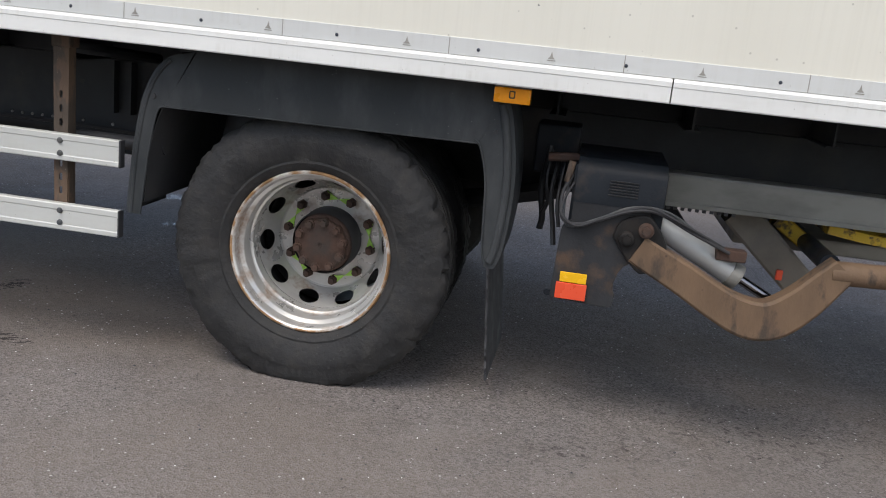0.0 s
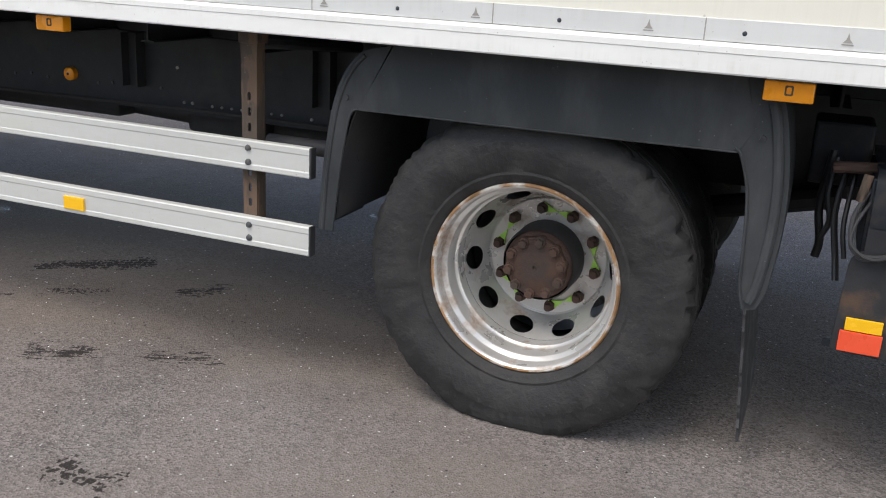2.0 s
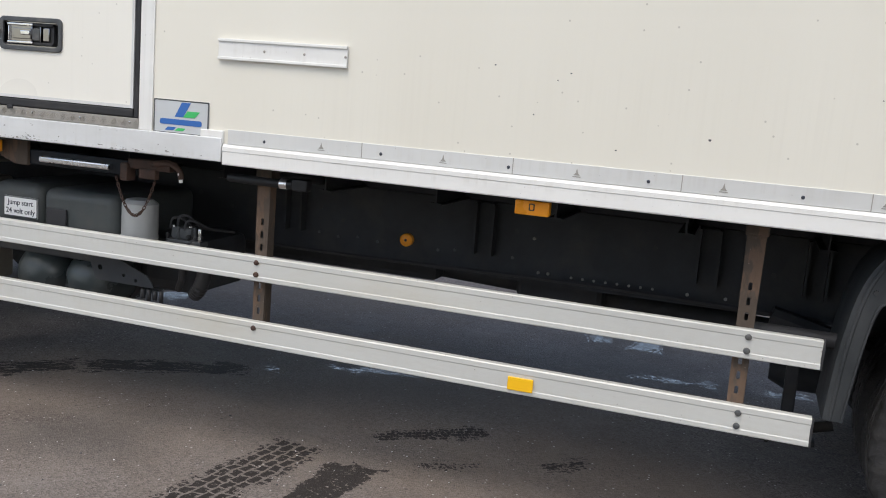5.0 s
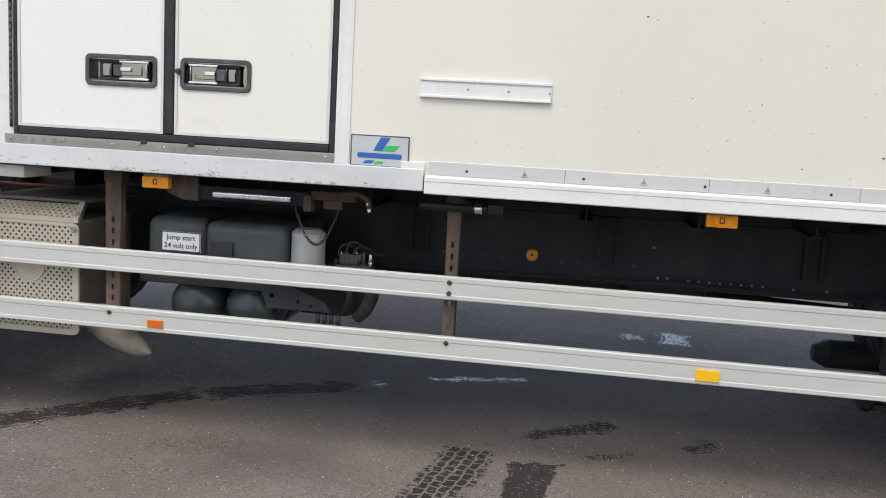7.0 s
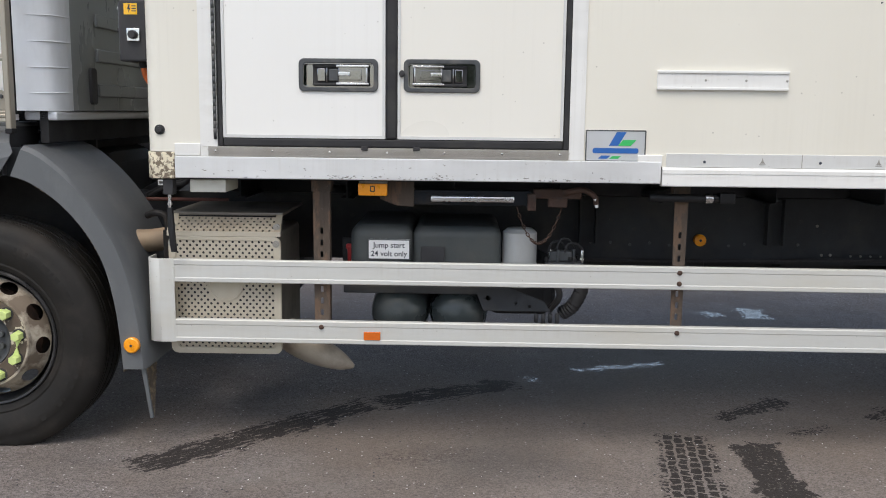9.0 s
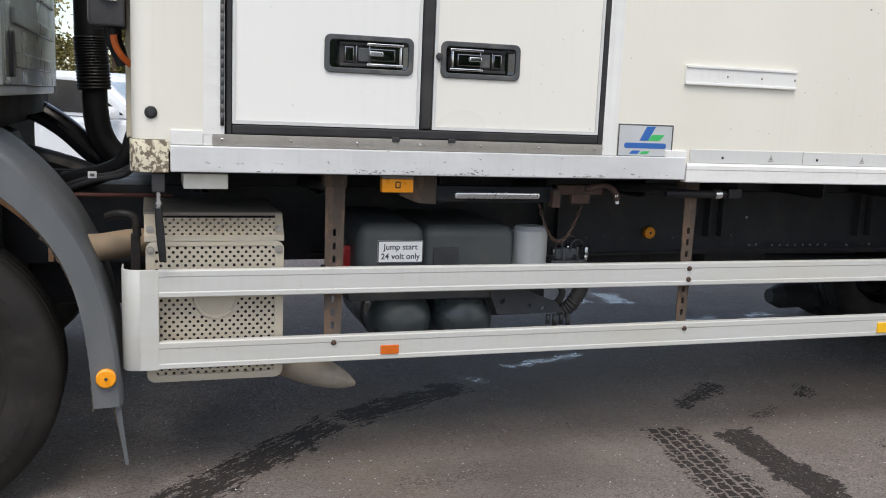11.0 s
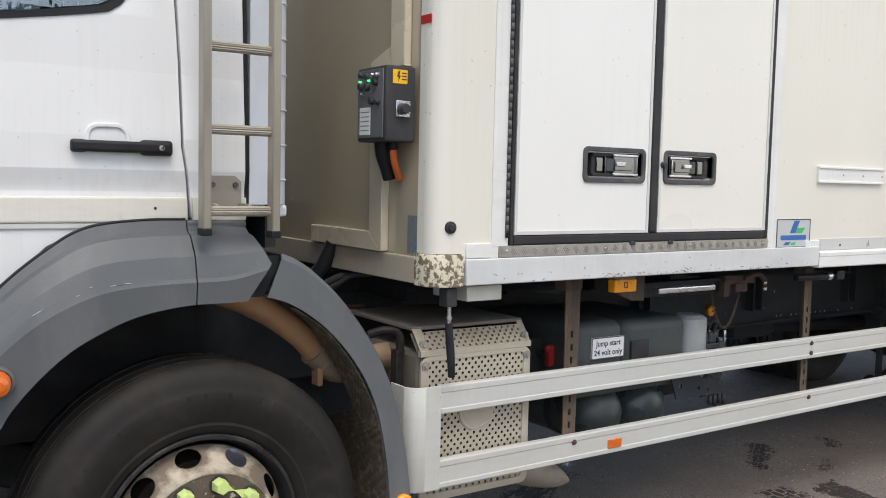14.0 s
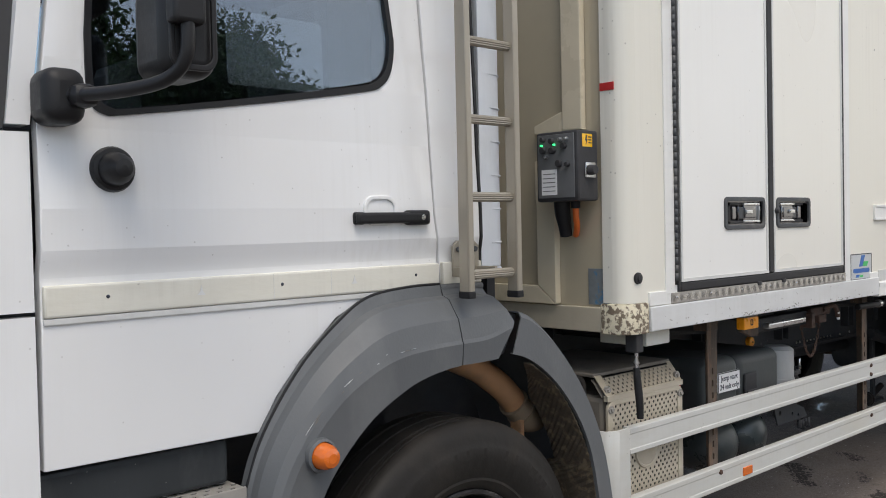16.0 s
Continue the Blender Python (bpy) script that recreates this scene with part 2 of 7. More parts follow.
    "grease": mat("greasy_black", (0.016, 0.015, 0.015), 0.6, var=0.3, scale=9, dirt=(0.06, 0.045, 0.033), dirt_scale=9, lo=0.5, hi=0.75, dirt_amt=0.6, bump=0.25, bump_scale=40, spec=0.25),
    "beam": mat("dirty_beam", (0.26, 0.255, 0.235), 0.55, 0.35, var=0.15, scale=4, dirt=(0.09, 0.085, 0.075), dirt_scale=5, lo=0.48, hi=0.75, dirt_amt=0.8, bump=0.08, stretch=(0.4, 1, 1)),
    "tank": mat("tank_grey", (0.060, 0.068, 0.069), 0.55, var=0.12, scale=6, dirt=(0.125, 0.115, 0.10), dirt_scale=4, lo=0.45, hi=0.78, dirt_amt=0.5, bump=0.08),
    "airtank": mat("air_tank", (0.050, 0.060, 0.062), 0.30, var=0.1, scale=6, dirt=(0.17, 0.16, 0.14), dirt_scale=6, lo=0.55, hi=0.8, dirt_amt=0.5, bump=0.03),
    "canister": mat("canister_grey", (0.42, 0.43, 0.43), 0.45, 0.3, var=0.08, dirt=(0.25, 0.23, 0.2), dirt_scale=6, lo=0.55, hi=0.8, dirt_amt=0.5, stretch=(1, 1, 0.4)),
    "perf": mat("perforated_steel", (0.55, 0.50, 0.405), 0.42, 0.25, var=0.08, scale=4, dirt=(0.40, 0.33, 0.22), dirt_scale=4, lo=0.48, hi=0.75, dirt_amt=0.6, bump=0.03),
    "perfdust": mat("dusty_perforated_steel", (0.42, 0.365, 0.275), 0.55, 0.15, var=0.12, scale=5, dirt=(0.27, 0.215, 0.15), dirt_scale=5, lo=0.48, hi=0.72, dirt_amt=0.7, bump=0.03),
    "liftworn": mat("worn_lift_plate", (0.030, 0.031, 0.034), 0.55, var=0.25, scale=9, dirt=(0.10, 0.064, 0.044), dirt_scale=7, lo=0.50, hi=0.64, dirt_amt=0.8, bump=0.12, spec=0.25),
    "dusty": mat("dusty_cover", (0.20, 0.18, 0.15), 0.8, 0.1, var=0.15, scale=6, dirt=(0.12, 0.11, 0.095), dirt_scale=6, lo=0.45, hi=0.7, bump=0.1),
    "pipe": mat("exhaust_pipe", (0.50, 0.27, 0.135), 0.55, 0.1, var=0.2, scale=6, dirt=(0.30, 0.24, 0.19), dirt_scale=7, lo=0.5, hi=0.7, dirt_amt=0.7, bump=0.05),
    "sleeve": mat("bare_steel_sleeve", (0.32, 0.245, 0.17), 0.55, 0.2, var=0.15, scale=8, dirt=(0.34, 0.23, 0.14), dirt_scale=8, lo=0.5, hi=0.7, dirt_amt=0.6, bump=0.05),
    "liner": mat("spray_liner", (0.085, 0.066, 0.046), 0.8, var=0.3, scale=14, dirt=(0.19, 0.145, 0.09), dirt_scale=28, lo=0.52, hi=0.62, dirt_amt=0.8, bump=0.5, bump_scale=60),
    "tailpipe": mat("tail_pipe", (0.33, 0.29, 0.24), 0.6, 0.3, var=0.15, scale=8, dirt=(0.17, 0.14, 0.11), dirt_scale=9, lo=0.5, hi=0.7, dirt_amt=0.6, bump=0.1),
    "amber": mat("amber_plastic", (0.95, 0.35, 0.010), 0.3, var=0.08, scale=20, bump=0.05, bump_scale=250, coat=0.3),
    "amberlens": mat("amber_lens", (0.66, 0.14, 0.012), 0.18, var=0.1, scale=20, bump=0.03, coat=0.5),
    "yellowref": mat("yellow_reflector", (0.9, 0.5, 0.01), 0.3, var=0.05, bump=0.05, bump_scale=250, coat=0.3),
    "redref": mat("red_reflector", (0.80, 0.09, 0.035), 0.3, var=0.05, bump=0.05, bump_scale=250, coat=0.3),
    "red": mat("red_plastic", (0.5, 0.03, 0.03), 0.4, var=0.1, bump=0.03),
    "orange": mat("orange_cable", (0.75, 0.16, 0.03), 0.45, var=0.1, bump=0.03),
    "yellow": mat("worn_yellow", (0.60, 0.40, 0.03), 0.55, var=0.1, scale=10, dirt=(0.08, 0.06, 0.045), dirt_scale=16, lo=0.52, hi=0.6, bump=0.1),
    "lime": mat("lime_plastic", (0.62, 0.75, 0.27), 0.45, var=0.08, scale=25, dirt=(0.40, 0.45, 0.22), dirt_scale=14, lo=0.5, hi=0.8, dirt_amt=0.5, bump=0.03),
    "green": mat("green_pointer", (0.42, 0.72, 0.12), 0.45, var=0.1, scale=25, bump=0.03),
    "label": mat("white_label", (0.82, 0.82, 0.82), 0.4, var=0.03, bump=0.0),
    "silverlabel": mat("silver_label", (0.58, 0.60, 0.61), 0.4, 0.25, var=0.04, scale=5, bump=0.01),
    "ink": mat("dark_ink", (0.03, 0.035, 0.05), 0.5, var=0.05, bump=0.0),
    "blueink": mat("blue_ink", (0.03, 0.13, 0.42), 0.4, var=0.05, bump=0.0),
    "greenink": mat("green_ink", (0.05, 0.48, 0.13), 0.4, var=0.05, bump=0.0),
    "panelgrey": mat("control_face", (0.17, 0.175, 0.18), 0.5, 0.3, var=0.12, scale=15, bump=0.03),
    "faded": mat("faded_sticker", (0.17, 0.19, 0.20), 0.6, var=0.2, scale=18, dirt=(0.05, 0.20, 0.36), dirt_scale=16, lo=0.52, hi=0.58, dirt_amt=0.8, bump=0.02),
    "ladder": mat("ladder_alloy", (0.38, 0.345, 0.285), 0.4, 0.5, var=0.06, scale=5, dirt=(0.40, 0.36, 0.28), dirt_scale=6, lo=0.5, hi=0.8, dirt_amt=0.5, stretch=(1, 1, 0.3)),
    "redpipe": mat("red_brown_pipe", (0.12, 0.045, 0.035), 0.7, var=0.2, scale=9, dirt=(0.08, 0.05, 0.04), dirt_scale=8, lo=0.5, hi=0.75, dirt_amt=0.6, bump=0.05),
    "pale": mat("pale_plastic", (0.70, 0.685, 0.61), 0.42, var=0.06, scale=4, specks=0.4, runs=0.3, dirt=(0.48, 0.45, 0.37), dirt_scale=6, lo=0.5, hi=0.75, dirt_amt=0.5, stretch=(0.3, 1, 1)),
    "cabgrey": mat("cab_grey", (0.68, 0.71, 0.75), 0.35, 0.1, var=0.05, scale=3, dirt=(0.36, 0.35, 0.33), dirt_scale=4, lo=0.5, hi=0.8, dirt_amt=0.5, stretch=(1, 1, 0.4)),
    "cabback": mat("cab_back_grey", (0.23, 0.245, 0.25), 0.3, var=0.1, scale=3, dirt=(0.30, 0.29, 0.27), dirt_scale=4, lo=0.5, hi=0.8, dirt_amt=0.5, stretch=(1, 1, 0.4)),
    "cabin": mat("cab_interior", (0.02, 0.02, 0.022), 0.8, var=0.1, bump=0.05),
    # bulkhead base lowered so the colour holds the dimness behind the cab
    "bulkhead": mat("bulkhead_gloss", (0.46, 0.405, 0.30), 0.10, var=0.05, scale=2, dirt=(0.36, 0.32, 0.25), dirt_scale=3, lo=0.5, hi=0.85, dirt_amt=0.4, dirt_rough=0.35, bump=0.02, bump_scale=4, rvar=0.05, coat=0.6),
    "glossblack": mat("gloss_black", (0.015, 0.015, 0.017), 0.18, var=0.1, bump=0.02, coat=0.4),
    "darkcar": mat("dark_car_paint", (0.03, 0.032, 0.036), 0.25, var=0.05, bump=0.0, coat=0.7),
    "leafgold": mat("yellowing_leaves", (0.20, 0.175, 0.045), 0.6, var=0.4, scale=2, bump=0.0),
    "bark": mat("bark", (0.11, 0.08, 0.055), 0.9, var=0.3, scale=6, bump=0.5, bump_scale=25, stretch=(1, 1, 0.25)),
    "leaf": mat("leaves", (0.045, 0.085, 0.025), 0.6, var=0.4, scale=2, bump=0.0),
    "carpaint": mat("car_paint", (0.80, 0.81, 0.83), 0.22, var=0.02, bump=0.0, coat=0.7),
}


def glass(name, tint, rough=0.02):
    m = bpy.data.materials.new(name)
    m.use_nodes = True
    nt = m.node_tree
    n, l = nt.nodes, nt.links
    n.remove(n["Principled BSDF"])
    tr, gl, mx, fr = (n.new(k) for k in ("ShaderNodeBsdfTransparent", "ShaderNodeBsdfGlossy", "ShaderNodeMixShader", "ShaderNodeLayerWeight"))
    pw, sc = n.new("ShaderNodeMath"), n.new("ShaderNodeMapRange")
    pw.operation = "POWER"
    pw.inputs[1].default_value = 5.0
    sc.inputs["To Min"].default_value = 0.135
    tr.inputs["Color"].default_value = (*tint, 1)
    gl.inputs["Roughness"].default_value = rough
    # blue of the mirrored sky put into the gloss colour
    gl.inputs["Color"].default_value = (0.80, 0.89, 1.0, 1)
    fr.inputs["Blend"].default_value = 0.5
    l.new(fr.outputs["Facing"], pw.inputs[0])
    l.new(pw.outputs[0], sc.inputs["Value"])
    l.new(sc.outputs["Result"], mx.inputs[0])
    l.new(tr.outputs[0], mx.inputs[1])
    l.new(gl.outputs[0], mx.inputs[2])
    l.new(mx.outputs[0], n["Material Output"].inputs["Surface"])
    return m


M["glass"] = glass("tinted_glass", (0.86, 0.89, 0.90), 0.0)
film = glass("hazy_film", (0.55, 0.56, 0.55), 0.25)
M["film"] = film
fd, fm = film.node_tree.nodes.new("ShaderNodeBsdfDiffuse"), film.node_tree.nodes.new("ShaderNodeMixShader")
fd.inputs["Color"].default_value = (0.30, 0.31, 0.31, 1)
fm.inputs[0].default_value = 0.11
fout = film.node_tree.nodes["Material Output"]
film.node_tree.links.new(fout.inputs["Surface"].links[0].from_socket, fm.inputs[1])
film.node_tree.links.new(fd.outputs[0], fm.inputs[2])
film.node_tree.links.new(fm.outputs[0], fout.inputs["Surface"])

glow = bpy.data.materials.new("green_indicator")
glow.use_nodes = True
gb = glow.node_tree.nodes["Principled BSDF"]
gb.inputs["Base Color"].default_value = (0.02, 0.5, 0.12, 1)
gb.inputs["Emission Color"].default_value, gb.inputs["Emission Strength"].default_value = (0.05, 1.0, 0.3, 1), 1.5
M["glow"] = glow

# ---- mesh helpers ----


def part(name, bm, material, parent=None, label="", smooth=35.0, **tags):
    """Links a bmesh as one mesh object under a thing or a part."""
    me = bpy.data.meshes.new(name)
    bmesh.ops.recalc_face_normals(bm, faces=bm.faces[:])
    if smooth:
        lim = radians(smooth)
        for f in bm.faces:
            f.smooth = max(abs(c) for c in f.normal) < 0.9995
        for e in bm.edges:
            e.smooth = len(e.link_faces) == 2 and e.calc_face_angle(0.0) < lim
    bm.to_mesh(me)
    bm.free()
    me.materials.append(M[material])
    ob = new(name, me)
    if parent:
        ob.parent = parent
    return tagged(ob, label=label, **tags)


def box(x0, x1, y0, y1, z0, z1, r=0.0, bm=None, seg=2):
    b = bmesh.new()
    bmesh.ops.create_cube(b, size=1.0, matrix=Matrix.Translation(((x0 + x1) / 2, (y0 + y1) / 2, (z0 + z1) / 2)) @ Matrix.Diagonal((x1 - x0, y1 - y0, z1 - z0, 1)))
    if r > 0:
        bmesh.ops.bevel(b, geom=b.edges[:], offset=min(r, 0.45 * min(x1 - x0, y1 - y0, z1 - z0)), segments=seg, profile=0.5, affect="EDGES")
    return join(bm, b)


def join(bm, b):
    if bm is None:
        return b
    me = bpy.data.meshes.new("tmp")
    b.to_mesh(me)
    b.free()
    bm.from_mesh(me)
    bpy.data.meshes.remove(me)
    return bm


def rod(p0, p1, r0, r1=None, seg=16, bm=None, bevel=0.0):
    p0, p1 = Vector(p0), Vector(p1)
    d = p1 - p0
    b = bmesh.new()
    m = Matrix.Translation((p0 + p1) / 2) @ d.to_track_quat("Z", "Y").to_matrix().to_4x4()
    bmesh.ops.create_cone(b, cap_ends=True, segments=seg, radius1=r0, radius2=r0 if r1 is None else r1, depth=d.length, matrix=m)
    if bevel:
        rim = [e for e in b.edges if any(len(f.verts) > 4 for f in e.link_faces)]
        bmesh.ops.bevel(b, geom=rim, offset=bevel, segments=2, profile=0.5, affect="EDGES")
    return join(bm, b)


def smooth_path(pts, n=6):
    """Points along a smooth curve through pts."""
    p = [Vector(q) for q in pts]
    p = [p[0] * 2 - p[1]] + p + [p[-1] * 2 - p[-2]]
    out = []
    for i in range(1, len(p) - 2):
        for k in range(n):
            t = k / n
            a, b, c, d = p[i - 1], p[i], p[i + 1], p[i + 2]
            out.append(0.5 * (2 * b + (c - a) * t + (2 * a - 5 * b + 4 * c - d) * t * t + (3 * b - a - 3 * c + d) * t ** 3))
    out.append(p[-2])
    return out


def tube(pts, r, seg=8, n=6, bm=None, ribs=0.0):
    path = smooth_path(pts, n) if n > 1 else [Vector(q) for q in pts]
    b = bmesh.new()
    rings = []
    up = Vector((0.13, 0.21, 0.97))
    for i, q in enumerate(path):
        t = (path[min(i + 1, len(path) - 1)] - path[max(i - 1, 0)]).normalized()
        s = t.cross(up).normalized()
        up = s.cross(t).normalized()
        rr = (r(i / (len(path) - 1)) if callable(r) else r) * (1 + (ribs if i % 2 else 0))
        rings.append([b.verts.new(q + s * (rr * math.cos(a)) + up * (rr * math.sin(a))) for a in (2 * math.pi * k / seg for k in range(seg))])
    for a, c in zip(rings, rings[1:]):
        for k in range(seg):
            b.faces.new((a[k], a[(k + 1) % seg], c[(k + 1) % seg], c[k]))
    b.faces.new(rings[0][::-1])
    b.faces.new(rings[-1])
    return join(bm, b)


def put3(plane, u, v, d):
    return {"y": (u, d, v), "x": (d, u, v), "z": (u, v, d)}[plane]


def rrect(u0, v0, u1, v1, r, n=5):
    out = []
    for cu, cv, a in ((u1 - r, v1 - r, 0), (u0 + r, v1 - r, 90), (u0 + r, v0 + r, 180), (u1 - r, v0 + r, 270)):
        out += [(cu + r * math.cos(radians(a + 90 * k / n)), cv + r * math.sin(radians(a + 90 * k / n))) for k in range(n + 1)]
    return out


def disc(u, v, r, n=20):
    return [(u + r * math.cos(2 * math.pi * k / n), v + r * math.sin(2 * math.pi * k / n)) for k in range(n)]


def slab(plane, outer, holes, d0, d1, bm=None, bevel=0.0, profile=None, cuts=()):
    """A plate with holes: outlines in the plane, from depth d0 to d1. profile(v): extra depth at height v, cut at the heights in cuts."""
    b = bmesh.new()
    edges = []
    for loop in (outer, *holes):
        vs = [b.verts.new(put3(plane, u, v, d0)) for u, v in loop]
        edges += [b.edges.new((vs[i], vs[(i + 1) % len(vs)])) for i in range(len(vs))]
    bmesh.ops.triangle_fill(b, use_beauty=True, use_dissolve=False, edges=edges)
    for c in cuts:
        bmesh.ops.bisect_plane(b, geom=b.verts[:] + b.edges[:] + b.faces[:], plane_co=(0, 0, c), plane_no=(0, 0, 1))
    if d1 != d0:
        g = bmesh.ops.extrude_face_region(b, geom=b.faces[:])
        shift = {"y": (0, d1 - d0, 0), "x": (d1 - d0, 0, 0), "z": (0, 0, d1 - d0)}[plane]
        bmesh.ops.translate(b, verts=[v for v in g["geom"] if isinstance(v, bmesh.types.BMVert)], vec=shift)
    if profile:
        for v in b.verts:
            v.co.y += profile(v.co.z)
    if bevel:
        bmesh.ops.recalc_face_normals(b, faces=b.faces[:])
        es = [e for e in b.edges if len(e.link_faces) == 2 and e.calc_face_angle(0) > 0.9]
        bmesh.ops.bevel(b, geom=es, offset=bevel, segments=2, profile=0.5, affect="EDGES")
    return join(bm, b)


def loft(rows, bm=None, close=False):
    """A skin over rows of points of one length."""
    b = bmesh.new()
    vs = [[b.verts.new(p) for p in row] for row in rows]
    for a, c in zip(vs, vs[1:]):
        m = len(a)
        for k in range(m if close else m - 1):
            b.faces.new((a[k], a[(k + 1) % m], c[(k + 1) % m], c[k]))
    return join(bm, b)


def thick(b, t):
    bmesh.ops.recalc_face_normals(b, faces=b.faces[:])
    bmesh.ops.solidify(b, geom=b.faces[:], thickness=t)
    return b


def lathe(profile, cx, cz, seg=64, bm=None, wobble=None):
    """A turned shape about an axle along y: rows of (radius, y)."""
    b = bmesh.new()
    rings = []
    for i, (r, y) in enumerate(profile):
        ring = []
        for k in range(seg):
            a = 2 * math.pi * k / seg
            rr = r + (wobble(i, k) if wobble else 0)
            ring.append(b.verts.new((cx + rr * math.cos(a), y, cz + rr * math.sin(a))))
        rings.append(ring)
    for a, c in zip(rings, rings[1:]):
        for k in range(seg):
            b.faces.new((a[k], a[(k + 1) % seg], c[(k + 1) % seg], c[k]))
    return join(bm, b)


def cap(profile, cx, cz, seg=32, bm=None):
    """A turned shape closed at its first point."""
    b = lathe(profile, cx, cz, seg)
    b.verts.ensure_lookup_table()
    b.faces.new([b.verts[k] for k in range(seg)])
    return join(bm, b)


def holed_ring(r0, y0, r1, y1, cx, cz, count, half_s, half_t, turn=0.0, mid=0.5, seg=24, bm=None):
    """A sloping ring from (r0, y0) to (r1, y1) with oval holes."""
    b = bmesh.new()

    def p(i, s, t):
        a = turn + (i + s / 2) * 2 * math.pi / count
        r, y = r0 + (r1 - r0) * t, y0 + (y1 - y0) * t
        return (cx + r * math.cos(a), y, cz + r * math.sin(a))

    for i in range(count):
        ins, outs, deep = [], [], []
        for k in range(seg):
            a = 2 * math.pi * k / seg
            c, s = math.cos(a), math.sin(a)
            ins.append(b.verts.new(p(i, half_s * c, mid + half_t * s)))
            m = max(abs(c), abs(s))
            outs.append(b.verts.new(p(i, c / m, 0.5 + 0.5 * s / m)))
            q = p(i, half_s * c, mid + half_t * s)
            deep.append(b.verts.new((q[0], q[1] + 0.012, q[2])))
        for k in range(seg):
            j = (k + 1) % seg
            b.faces.new((outs[k], outs[j], ins[j], ins[k]))
            b.faces.new((ins[k], ins[j], deep[j], deep[k]))
    bmesh.ops.remove_doubles(b, verts=b.verts[:], dist=0.0003)
    return join(bm, b)


def perforated(origin, eu, ev, nu, nv, pitch_u, pitch_v, r, keep=None, seg=8):
    """A sheet with round holes in staggered rows, as vertices and faces."""
    verts, faces = [], []
    o, eu, ev = Vector(origin), Vector(eu), Vector(ev)
    for j in range(nv):
        for i in range(nu):
            cu, cv = (i + 0.5) * pitch_u, (j + 0.5) * pitch_v
            off = 0.25 * pitch_u * (1 if j % 2 else -1)
            base = len(verts)
            solid = keep is not None and not keep(cu, cv)
            for k in range(seg):
                a = 2 * math.pi * k / seg
                c, s = math.cos(a), math.sin(a)
                m = max(abs(c), abs(s))
                verts.append(o + eu * (cu + 0.5 * pitch_u * c / m) + ev * (cv + 0.5 * pitch_v * s / m))
            if solid:
                faces.append(tuple(base + k for k in range(seg)))
                continue
            for k in range(seg):
                a = 2 * math.pi * k / seg
                verts.append(o + eu * (cu + off + r * math.cos(a)) + ev * (cv + r * math.sin(a)))
            for k in range(seg):
                h = (k + 1) % seg
                faces.append((base + k, base + h, base + seg + h, base + seg + k))
    b = bmesh.new()
    me = bpy.data.meshes.new("tmp")
    me.from_pydata(verts, [], faces)
    b.from_mesh(me)
    bpy.data.meshes.remove(me)
    bmesh.ops.remove_doubles(b, verts=b.verts[:], dist=0.0002)
    return b


def hexhead(c, axis, r, h, bm=None):
    c, axis = Vector(c), Vector(axis).normalized()
    return rod(c, c + axis * h, r, r * 0.92, 6, bm)


def lettering(name, text, size, place, material, parent, label=""):
    cu = bpy.data.curves.new("tmp", "FONT")
    cu.body, cu.size, cu.align_x, cu.align_y, cu.extrude = text, size, "CENTER", "CENTER", 0.0004
    cu.offset = 0.0004
    tmp = bpy.data.objects.new("tmp", cu)
    scene.collection.objects.link(tmp)
    me = bpy.data.meshes.new_from_object(tmp.evaluated_get(bpy.context.evaluated_depsgraph_get()))
    bpy.data.objects.remove(tmp)
    me.transform(place)
    me.materials.clear()
    me.materials.append(M[material])
    ob = new(name, me)
    ob.parent = parent
    return tagged(ob, label=label)

# ---- ground ----


